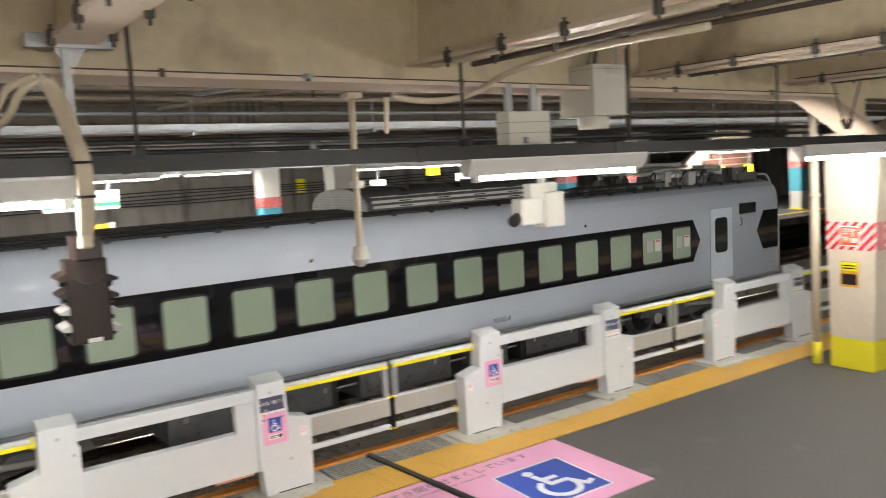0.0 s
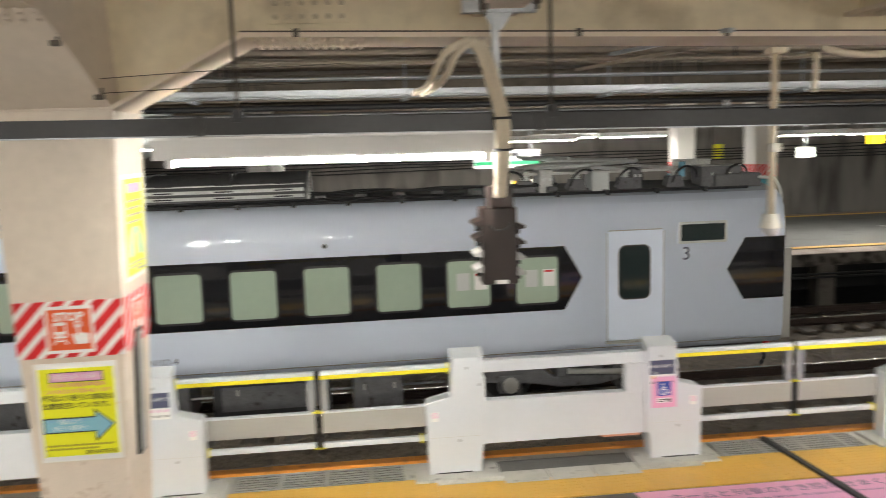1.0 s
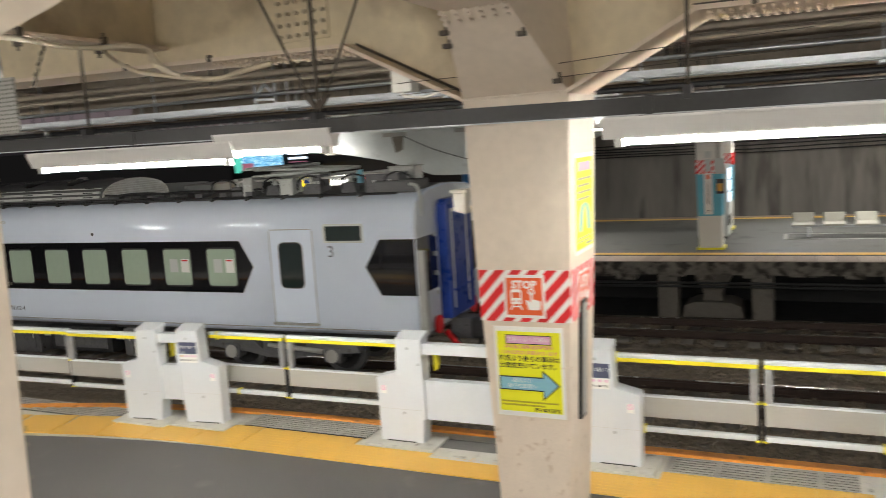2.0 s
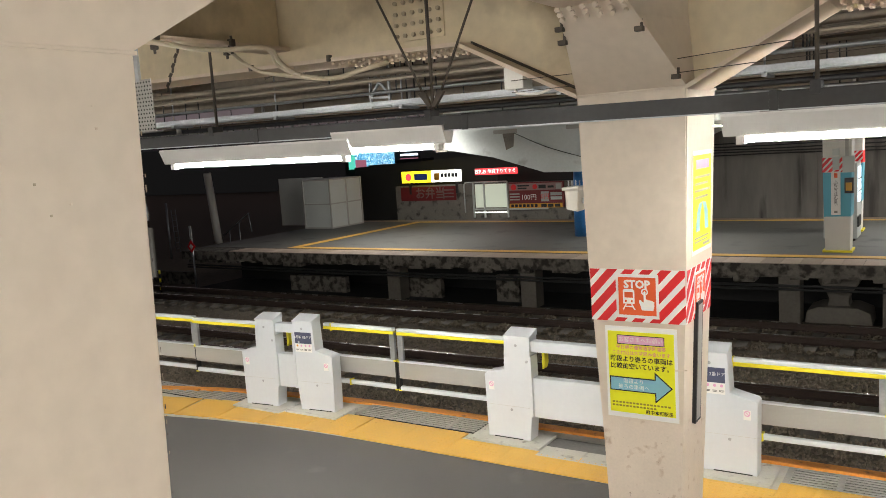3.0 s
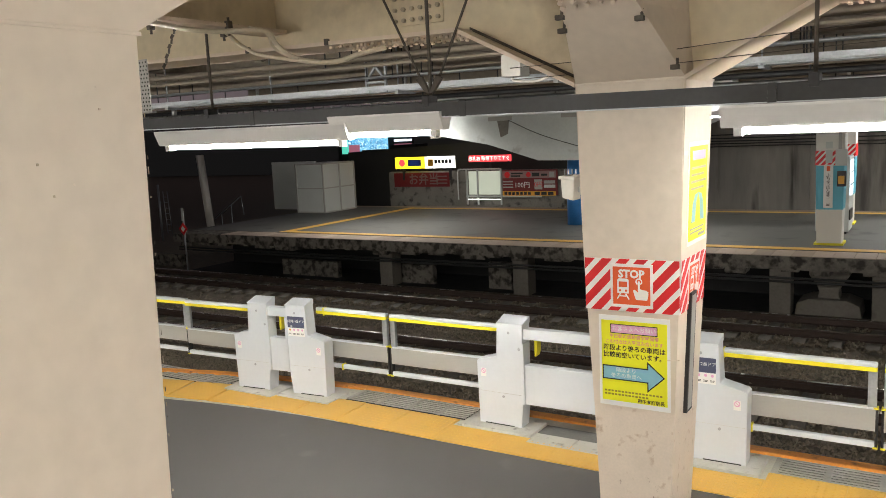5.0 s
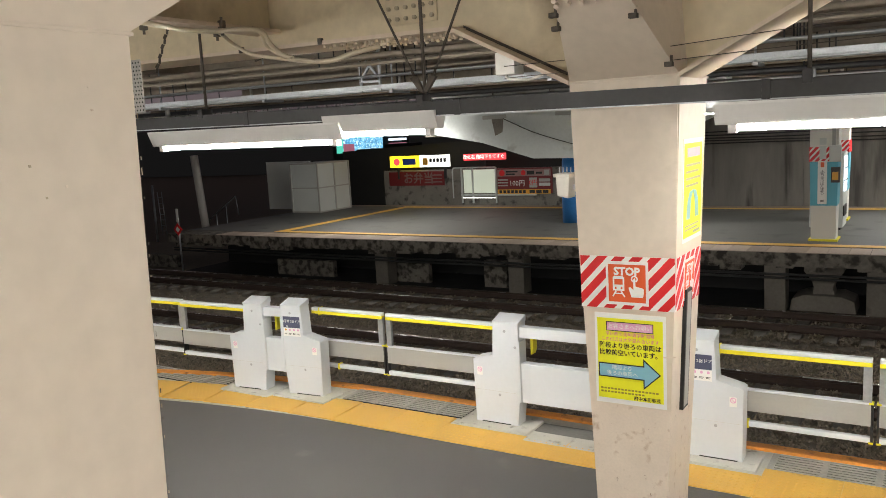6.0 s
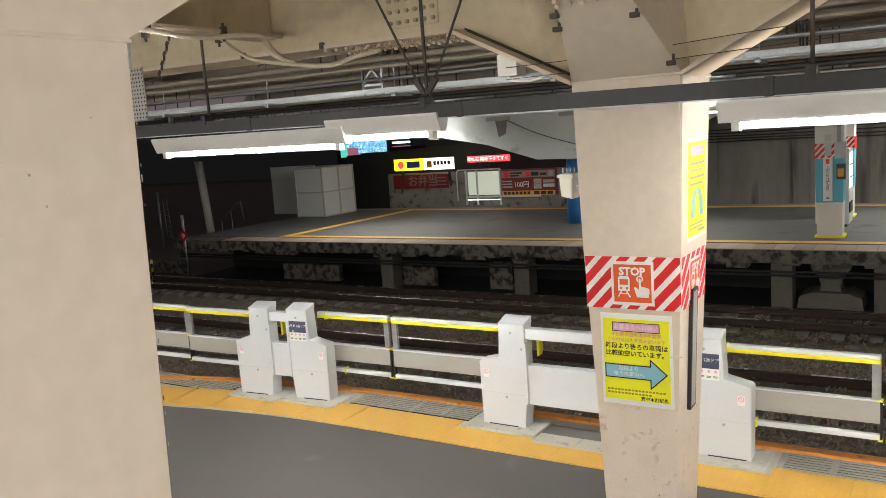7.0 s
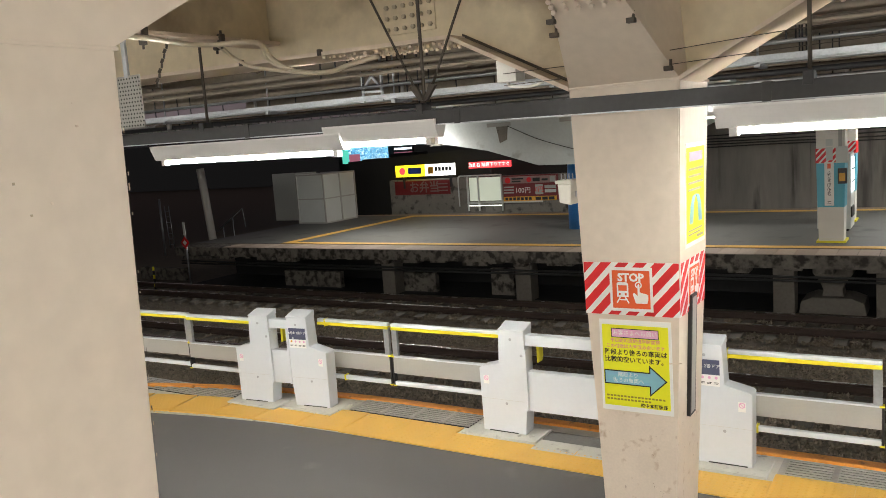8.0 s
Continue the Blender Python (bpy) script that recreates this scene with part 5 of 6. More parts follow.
sl_bm = prism(bmesh.new(), [(-1.0, -1.42), (1.0, -1.42), (1.0, -1.29), (0.7, -1.262), (-0.7, -1.262), (-1.0, -1.29)], "x", -0.11, 0.11, 0.006)
sl_me = bpy.data.meshes.new("sleeper")
sl_bm.to_mesh(sl_me)
sl_bm.free()
sl_me.materials.append(SLEEPER)
for yc, lab in ((12.47, "track with rusty rails on concrete sleepers beside the platform"), (16.85, "track with rusty rails on concrete sleepers by the far platform")):
    t = thing("railway_track", lab, "railway track", "tracks", (0, yc, 0))
    for s in (-0.566, 0.501):
        part("rail", prism(bmesh.new(), [(s - 0.03, -1.262), (s + 0.095, -1.262), (s + 0.095, -1.25), (s + 0.045, -1.235), (s + 0.045, -1.15), (s + 0.065, -1.135), (s + 0.065, -1.104), (s, -1.104), (s, -1.135), (s + 0.02, -1.15), (s + 0.02, -1.235), (s - 0.03, -1.25)], "x", -100, 60), RUST, t)
        part("rail_head", B((-100, s + 0.004, -1.104), (60, s + 0.061, -1.1)), RAILTOP, t, "polished running surface")
    for k in range(68):
        o = new("sleeper", sl_me)
        o.parent = t
        o.matrix_basis = pose(-24 + k * 0.62, 0, 0)


# ---------- train ----------
def train():
    t = thing("train_car", "pale blue express train car with black window band, leaving", "train")
    L = 20.0
    sec = [(0.10, 0.93), (0.02, 1.02), (0.0, 1.2), (0.0, 2.72), (0.03, 2.92), (0.10, 3.06), (0.24, 3.16), (0.6, 3.24), (1.45, 3.29), (2.3, 3.24), (2.66, 3.16), (2.80, 3.06), (2.87, 2.92), (2.9, 2.72), (2.9, 1.2), (2.88, 1.02), (2.80, 0.93)]
    bm = bmesh.new()
    prism(bm, sec, "x", -L, 0)
    for f in bm.faces:
        f.smooth = len(f.verts) == 4 and abs(f.normal.x) < 0.5
    body = part("body", bm, BODY, t)
    bm = bmesh.new()
    m = facing((0, 0, 0), (1, 0, 0), (0, 0, 1))
    flat(bm, [[(-L, 1.61), (-3.30, 1.61), (-3.045, 2.06), (-3.30, 2.51), (-L, 2.51)]], m, 0.0, 0.006)
    part("window_band", bm, BAND, t, "gloss black window band with a pointed end")
    part("end_hexagon", flat(bmesh.new(), [[(-0.62, 1.61), (0.0, 1.61), (0.0, 2.51), (-0.61, 2.51), (-0.88, 2.06)]], m, 0.0, 0.006), BAND, t, "gloss black pointed end panel")

    def rounded(x0, z0, x1, z1, r):
        out = []
        for cx, cz, a in ((x1 - r, z0 + r, -1.5708), (x1 - r, z1 - r, 0), (x0 + r, z1 - r, 1.5708), (x0 + r, z0 + r, 3.14159)):
            out += [(cx + r * math.cos(a + k * 0.3927), cz + r * math.sin(a + k * 0.3927)) for k in range(5)]
        return out

    for k in range(17):
        x = -4.015 - 0.965 * k
        w = part("window", flat(bmesh.new(), [rounded(x, 1.70, x + 0.64, 2.40, 0.08)], m, 0.006, 0.009), INK, t)
        part("pane", flat(bmesh.new(), [rounded(x + 0.025, 1.73, x + 0.615, 2.37, 0.05)], m, 0.009, 0.012), PANE, w, "green-tinted pane with drawn blind")
        if k < 2:
            for q, sx in enumerate((0.15, 0.40)):
                part("sticker", flat(bmesh.new(), [rect(x + sx, 1.96, x + sx + 0.18, 2.20)], m, 0.012, 0.0135), PAPER if q else PANEL, w)
            part("sticker_bar", flat(bmesh.new(), [rect(x + 0.42, 2.16, x + 0.55, 2.185)], m, 0.0135, 0.0145), RED, w)
    d = part("door", flat(bmesh.new(), [rounded(-2.67, 1.13, -1.85, 2.68, 0.05)], m, 0.0, 0.006), BODY, t, "closed plug door with a tall window")
    part("door_gap", layered([stroke(p, q, 0.014) for p, q in (((-2.68, 1.12), (-2.68, 2.66)), ((-2.65, 2.69), (-1.87, 2.69)), ((-1.84, 2.66), (-1.84, 1.12)))], m, 0.0, 0.003), GATE_GREY, d)
    part("door_sill", B((-2.7, -0.05, 1.08), (-1.82, 0.02, 1.11)), GATE_GREY, d)
    part("door_window", flat(bmesh.new(), [rounded(-2.49, 1.72, -2.06, 2.46, 0.09)], m, 0.006, 0.010), DARKPANE, d)
    part("window_seal", flat(bmesh.new(), [rounded(-2.51, 1.70, -2.04, 2.48, 0.1)], m, 0.006, 0.008), INK, d)
    part("display_frame", flat(bmesh.new(), [rounded(-1.62, 2.46, -0.89, 2.77, 0.02)], m, 0.0, 0.008), PANEL, t)
    part("display_glass", flat(bmesh.new(), [rounded(-1.585, 2.495, -0.925, 2.735, 0.015)], m, 0.008, 0.011), DARKPANE, t)
    writing("car_number", "3", 0.27, m @ pose(-1.5, 2.31, 0.004), NAVY, t, thick=0.0008)
    writing("unit_number", "N102-4", 0.125, m @ pose(-8.77, 1.21, 0.004), NAVY, t, thick=0.0008)
    for x in (-6.6, -12.4):
        part("side_vent", flat(bmesh.new(), [ring(x, 2.66, 0.03, 12)], m, 0.0, 0.004), INK, t)
    part("sill_line", B((-L, -0.004, 1.02), (0, 0.001, 1.032)), GATE_GREY, t)
    # End wall with its sheeted gangway.
    e = facing((0, 0, 0), (0, 1, 0), (0, 0, 1))
    part("end_wall", flat(bmesh.new(), [[(0.08, 0.95), (2.82, 0.95), (2.88, 1.2), (2.88, 2.72), (2.78, 3.05), (2.3, 3.22), (1.45, 3.27), (0.6, 3.22), (0.12, 3.05), (0.02, 2.72), (0.02, 1.2)]], e, 0.0, 0.02), BODY_END, t)
    for y0 in (0.02, 2.08):
        part("end_band", flat(bmesh.new(), [rect(y0, 1.61, y0 + 0.8, 2.51)], e, 0.02, 0.026), BAND, t)
    gw = part("gangway", prism(bmesh.new(), [(0.88, 1.05), (2.02, 1.05), (2.02, 2.95), (1.9, 3.05), (1.0, 3.05), (0.88, 2.95)], "x", 0.02, 0.20, 0.02), SHEET, t, "gangway covered with blue plastic sheet")
    part("sheet_tape", flat(bmesh.new(), [rect(1.05, 1.2, 1.10, 2.85), rect(1.72, 1.2, 1.77, 2.85), rect(1.05, 2.82, 1.77, 2.88)], e, 0.201, 0.206), PAPER, gw)
    part("sheet_rope", flat(bmesh.new(), [rect(0.88, 1.50, 2.02, 1.53)], e, 0.201, 0.212), BLUE, gw)
    for y in (0.62, 2.25):
        part("tail_disc", flat(bmesh.new(), [ring(y, 1.02, 0.155, 20)], e, 0.06, 0.09), RED, t, "red tail disc")
        part("disc_stem", B((0.0, y - 0.02, 1.0), (0.06, y + 0.02, 1.04)), STEEL, t)
    for y in (0.03, 2.78):
        part("corner_fairing", B((0.0, y, 0.98), (0.14, y + 0.09, 2.32), 0.012), GATE_GREY, t)
    for k in range(4):
        part("end_lug", B((0.02, 0.70, 1.5 + k * 0.32), (0.07, 0.78, 1.57 + k * 0.32), 0.006), PANEL, t)
    part("end_pipe", sweep(bmesh.new(), arc([(0.05, 0.24, 2.85), (0.06, 0.22, 3.1), (-0.02, 0.28, 3.31), (-0.2, 0.4, 3.35)]), 0.025, 8), PANEL, t)
    cp = part("coupler", B((0.0, 1.26, 0.62), (0.42, 1.64, 0.98), 0.03), UNDER, t)
    part("coupler_head", B((0.40, 1.2, 0.64), (0.62, 1.7, 1.0), 0.05), DARKSTEEL, cp)
    part("red_cock", sweep(bmesh.new(), [(0.1, 0.85, 0.85), (0.3, 0.83, 0.62)], 0.05, 8), RED, t)
    for y in (1.0, 1.9):
        part("brake_hose", sweep(bmesh.new(), arc([(0.05, y, 0.8), (0.22, y, 0.68), (0.3, y, 0.45), (0.24, y, 0.3)]), 0.03, 8), CABLE, t)
    # Roof.
    part("roof_mat", prism(bmesh.new(), [(0.48, 3.218), (0.7, 3.262), (1.45, 3.302), (2.2, 3.262), (2.42, 3.218), (1.45, 3.250)], "x", -L, -0.1), ROOFGREY, t)
    arch = [(1.45 - 0.92 * math.cos(k * math.pi / 20), 3.262 + 0.37 * math.sin(k * math.pi / 20) ** 0.8) for k in range(21)]
    ac = part("cooling_unit", prism(bmesh.new(), arch, "x", -11.05, -6.80), ROOFGREY, t, "dark arched roof cooling unit with pale louvres")
    for x0, x1 in ((-11.08, -11.05), (-6.80, -6.77)):
        part("unit_end", prism(bmesh.new(), [(y * 0.99 + 0.0145, z + 0.004) for y, z in arch], "x", x0, x1), ROOFKIT, ac, "ribbed metal end of the cooling unit")
        for k in range(7):
            z = 3.29 + k * 0.045
            hw = 0.90 * math.sqrt(max(0.05, 1 - ((z - 3.262) / 0.40) ** 2))
            part("end_rib", B((x0 - 0.012 if x0 < -8 else x1, 1.45 - hw, z), (x0 if x0 < -8 else x1 + 0.012, 1.45 + hw, z + 0.012)), PANEL, ac)
    for k, (y, z) in enumerate(((0.525, 3.30), (0.54, 3.385), (0.60, 3.475))):
        part("cooling_louver", B((-10.95, y - 0.025, z), (-6.85, y + 0.02, z + (0.045 if k < 2 else 0.018))), PANEL, ac)
        for q in range(5):
            part("louver_gap", B((-10.45 + q * 0.8, y - 0.03, z + 0.012), (-10.2 + q * 0.8, y - 0.02, z + 0.03)), INK, ac)
    for k in range(3):
        part("unit_seam", B((-10.15 + k * 1.15, 0.70, 3.55), (-10.12 + k * 1.15, 2.2, 3.645)), DARKSTEEL, ac)
    # Cable runs and low stands along the roof edge.
    part("roof_edge_rail", sweep(bmesh.new(), [(-L, 0.33, 3.215), (-0.4, 0.33, 3.215)], 0.022, 6), DARKSTEEL, t)
    part("roof_edge_rail", sweep(bmesh.new(), [(-L, 0.42, 3.262), (-4.6, 0.42, 3.262)], 0.016, 6), CABLE, t)
    for k in range(26):
        x = -L + 0.4 + k * 0.74
        part("roof_stand", B((x, 0.29, 3.165), (x + 0.06, 0.47, 3.245), 0.008), DARKSTEEL, t)
    for y, z, sw in ((0.50, 3.30, 0.0), (0.58, 3.315, 1.2), (0.66, 3.325, 2.1)):
        part("roof_cable", sweep(bmesh.new(), arc([(-L + q * 0.62, y + 0.03 * math.sin(q * 1.7 + sw), z + 0.022 * math.sin(q * 2.3 + sw)) for q in range(13)] if sw < 1 else [(-7.0 + q * 0.42, y + 0.03 * math.sin(q * 1.9 + sw), z + 0.03 * abs(math.sin(q * 1.1 + sw))) for q in range(10)], 4), 0.021, 6), CABLE, t)
    for k in range(7):
        part("cable_cleat", B((-6.7 + k * 0.55, 0.44, 3.24), (-6.55 + k * 0.55, 0.74, 3.315), 0.01), ROOFGREY if k % 2 else UNDER, t)
    # Folded current collector on its insulators.
    pg = part("pantograph_base", B((-3.75, 0.62, 3.395), (-1.35, 0.72, 3.43)), ROOFKIT, t, "folded current collector on insulators")
    part("base_bar", B((-3.75, 2.18, 3.395), (-1.35, 2.28, 3.43)), ROOFKIT, pg)
    for x in (-3.72, -2.95, -2.2, -1.45):
        part("cross_bar", B((x, 0.58, 3.41), (x + 0.07, 2.32, 3.46)), ROOFKIT, pg)
        for y in (0.67, 2.23):
            ins = part("insulator", sweep(bmesh.new(), [(x + 0.035, y, 3.315), (x + 0.035, y, 3.40)], 0.042, 10), PANEL, pg)
            for q in range(3):
                part("insulator_shed", sweep(bmesh.new(), [(x + 0.035, y, 3.325 + q * 0.026), (x + 0.035, y, 3.335 + q * 0.026)], 0.066, 10), PANEL, ins)
            part("insulator_foot", prism(bmesh.new(), [(x - 0.12, 3.12), (x + 0.19, 3.12), (x + 0.13, 3.32), (x - 0.06, 3.32)], "y", y - 0.1, y + 0.1, 0.01), UNDER, ins)
    for a, b, rr in (((-3.5, 0.85, 3.47), (-1.75, 1.25, 3.545), 0.030), ((-3.5, 2.05, 3.47), (-1.75, 1.65, 3.545), 0.030), ((-1.75, 1.25, 3.545), (-3.35, 0.7, 3.60), 0.024), ((-1.75, 1.65, 3.545), (-3.35, 2.2, 3.60), 0.024), ((-3.35, 0.45, 3.625), (-3.35, 2.45, 3.625), 0.028), ((-3.08, 0.45, 3.625), (-3.08, 2.45, 3.625), 0.028), ((-3.5, 1.45, 3.48), (-2.3, 1.45, 3.53), 0.05)):
        part("frame_tube", sweep(bmesh.new(), [a, b], rr, 8), PANEL if rr < 0.05 else ROOFKIT, pg)
    for x, y, sx, sz, mt in ((-3.5, 0.52, 0.20, 0.16, ROOFKIT), (-2.72, 0.50, 0.26, 0.12, PANEL), (-2.1, 0.56, 0.16, 0.18, UNDER), (-1.05, 0.50, 0.62, 0.15, UNDER), (-1.0, 1.3, 0.5, 0.22, ROOFKIT)):
        bq = part("roof_box", B((x, y, 3.13), (x + sx, y + 0.34, 3.30 + sz), 0.02), mt, pg)
        part("box_lid", B((x - 0.01, y - 0.01, 3.295 + sz), (x + sx + 0.01, y + 0.35, 3.312 + sz), 0.004), ROOFKIT, bq)
        for q in (0.25, 0.7):
            part("box_catch", B((x + q * sx, y - 0.012, 3.25 + sz * 0.4), (x + q * sx + 0.035, y, 3.29 + sz * 0.4)), PANEL, bq)
    for k, x in enumerate((-4.15, -3.05, -2.35, -1.5, -0.7)):
        part("roof_lead", sweep(bmesh.new(), arc([(x, 0.5, 3.23), (x + 0.06, 0.45, 3.39), (x + 0.22, 0.5, 3.46), (x + 0.40, 0.6, 3.40), (x + 0.46, 0.66, 3.28)]), 0.017, 6), CABLE, pg)
    part("arrester", sweep(bmesh.new(), [(-1.25, 0.72, 3.30), (-1.25, 0.72, 3.52)], 0.05, 10), SKYB, pg, "pale blue surge arrester")
    pg.matrix_basis = pose(0, 0, 0.08)
    part("front_box", B((-0.85, 0.45, 3.12), (-0.12, 1.0, 3.33), 0.03), ROOFGREY, pg)
    # Underframe.
    part("underframe", B((-L + 0.1, 0.35, 0.82), (-0.1, 2.55, 0.95)), UNDER, t)
    for x0, x1, z0, mt in ((-6.3, -5.6, 0.30, UNDER), (-8.2, -6.6, 0.34, DARKSTEEL), (-9.4, -8.5, 0.26, UNDER), (-11.6, -9.8, 0.36, UNDER), (-13.2, -12.0, 0.30, DARKSTEEL), (-14.6, -13.5, 0.34, UNDER)):
        bq = part("equipment_box", B((x0, 0.18, z0), (x1, 1.1, 0.84), 0.03), mt, t)
        part("box_door", B((x0 + 0.12, 0.165, z0 + 0.08), (x1 - 0.12, 0.18, 0.76), 0.006), UNDER, bq)
        for s in (0.2, 0.8):
            part("latch", B((x0 + s * (x1 - x0), 0.155, z0 + 0.3), (x0 + s * (x1 - x0) + 0.03, 0.166, z0 + 0.38)), GATE_GREY, bq)
    for xb in (-2.95, -17.05):
        bg = part("bogie_frame", prism(bmesh.new(), [(xb - 1.6, 0.50), (xb - 1.5, 0.68), (xb - 0.6, 0.66), (xb - 0.4, 0.5), (xb + 0.4, 0.5), (xb + 0.6, 0.66), (xb + 1.5, 0.68), (xb + 1.6, 0.50), (xb + 0.7, 0.42), (xb + 0.3, 0.34), (xb - 0.3, 0.34), (xb - 0.7, 0.42)], "y", 0.45, 0.62, 0.02), UNDER, t)
        part("bolster", B((xb - 0.35, 0.4, 0.5), (xb + 0.35, 2.5, 0.8), 0.03), UNDER, bg)
        part("air_spring", sweep(bmesh.new(), [(xb, 0.55, 0.66), (xb, 0.55, 0.84)], 0.26, 14), DARKSTEEL, bg)
        part("damper", sweep(bmesh.new(), [(xb - 0.2, 0.38, 0.60), (xb + 0.9, 0.38, 0.52)], 0.045, 8), GATE_GREY, bg)
        for xw in (xb - 1.05, xb + 1.05):
            for y in (0.86, 1.97):
                wh = part("wheel", sweep(bmesh.new(), [(xw, y - 0.0, 0.43), (xw, y + 0.12, 0.43)], 0.43, 28), UNDER, t)
                part("wheel_disc", sweep(bmesh.new(), [(xw, y - 0.012, 0.43), (xw, y, 0.43)], 0.33, 24), DARKSTEEL, wh)
            part("axle", sweep(bmesh.new(), [(xw, 0.5, 0.43), (xw, 2.4, 0.43)], 0.08, 10), UNDER, t)
            part("axle_box", B((xw - 0.17, 0.42, 0.3), (xw + 0.17, 0.66, 0.58), 0.05), UNDER, bg)
            part("axle_cover", sweep(bmesh.new(), [(xw, 0.40, 0.43), (xw, 0.44, 0.43)], 0.12, 14), GATE_GREY, bg)
            part("coil_spring", sweep(bmesh.new(), [(xw + 0.24, 0.53, 0.42), (xw + 0.24, 0.53, 0.66)], 0.075, 10), DARKSTEEL, bg)
    part("under_pipe", sweep(bmesh.new(), [(-14.5, 0.3, 0.6), (-5.0, 0.3, 0.6)], 0.018, 6), STEEL, t)
    return t


car = train()

# ---------- far platform ----------
FX0, FX1, FY0, FY1 = -22.3, 42.0, 18.15, 27.1
tagged(part("far_platform", B((FX0, FY0 + 0.9, -0.36), (FX1, FY1, 0.0)), FARFLOOR), "worn asphalt floor of the opposite platform", "platform", kind="structure")
fe = tagged(part("far_platform_edge", B((FX0, FY0, -0.30), (FX1, FY0 + 0.9, -0.012)), EDGE), "stained concrete edge beam of the opposite platform", "platform edge", kind="structure")
pv_bm = B((0.006, 0, 0), (0.394, 0.78, 0.014), 0.003)
pv = bpy.data.meshes.new("paver")
pv_bm.to_mesh(pv)
pv_bm.free()
pv.materials.append(PAVER)
for k in range(100):
    o = new("paver", pv)
    o.parent = fe
    o.matrix_basis = pose(-20.0 + 0.4 * k, FY0 + 0.02, -0.012)
part("yellow_line", B((FX0 + 4.0, FY0 + 0.92, -0.004), (FX1, FY0 + 1.22, 0.008)), TACTILE, fe)
part("yellow_back_line", B((-18.0, FY1 - 0.75, -0.004), (FX1, FY1 - 0.45, 0.008)), TACTILE, fe)
part("yellow_cross_line", prism(bmesh.new(), [(-18.30, FY0 + 0.92), (-17.95, FY0 + 0.92), (-18.0, FY1 - 0.45), (-18.35, FY1 - 0.45)], "z", -0.003, 0.0085), TACTILE, fe)
part("back_edge", B((-22, FY1 - 0.4, -0.008), (FX1, FY1, 0.01)), PAVER, fe)
# Black sheets paint the shade under the platform, where lamp light would leak in.
tagged(part("under_platform_void", B((FX0 + 0.2, 20.6, -1.4), (FX1, 20.8, -0.36)), BLACK), "black sheet standing in for the darkness under the opposite platform", "wall", kind="structure")
tagged(part("under_platform_shade", B((FX0 + 0.2, 18.6, -1.37), (FX1, 20.6, -1.352)), BLACK), "black sheet standing in for shade on the ground under the opposite platform", "ground", kind="structure")
chip_rng = random.Random(11)
for k in range(34):
    x, w = -22.0 + k * 0.9 + chip_rng.uniform(-0.2, 0.2), chip_rng.uniform(0.3, 0.75)
    part("edge_bracket", B((x, FY0 + 0.05, -0.30 - chip_rng.uniform(0.03, 0.14)), (x + w, FY0 + 0.5, -0.29), 0.012), EDGE, fe)
# Slabs take the darker edge concrete to stand in for weak lamplight here.
for x0, x1, z1 in ((-18.2, -15.9, -0.86), (-13.9, -12.4, -0.80), (-25.4, -23.0, -0.92), (-10.6, -9.9, -0.62)):
    solid("retaining_slab", B((x0, 19.0, -1.4), (x1, 19.2, z1), 0.02), EDGE, "stained concrete slab under the opposite platform, darkened for weak lamplight", "slab", "slabs under the opposite platform")
for x in (-13.65, -9.35, -3.05, -1.05, 4.05, 7.7, 11.4, 15.1, 18.8):
    solid("platform_pier", B((x - 0.22, 18.45, -1.4), (x + 0.22, 18.9, -0.29), 0.015), PIER, "stained concrete pier under the opposite platform", "pier", "piers of the opposite platform")
ft = thing("column_footing", "concrete footing with a flared cap under the platform", "footing")
part("flare", prism(bmesh.new(), [(-2.52, -0.36), (-1.72, -0.36), (-1.72, -0.5), (-1.88, -0.72), (-1.93, -0.86), (-1.90, -1.02), (-2.34, -1.02), (-2.31, -0.86), (-2.36, -0.72), (-2.52, -0.5)], "y", 18.8, 19.3, 0.02), PIER, ft)
part("block", prism(bmesh.new(), [(-2.78, -1.4), (-1.45, -1.4), (-1.50, -1.10), (-1.75, -1.0), (-2.5, -1.0), (-2.73, -1.10)], "y", 18.6, 19.5, 0.02), PIER, ft)
for z in (-0.47, -0.55):
    solid("edge_cable", sweep(bmesh.new(), arc([(-22, 18.12, z), (-12, 18.12, z - 0.03), (-2, 18.12, z), (10, 18.12, z - 0.02), (30, 18.12, z)], 4), 0.028, 6), CABLE, "black cable along the opposite platform edge", "cable", "edge cables")


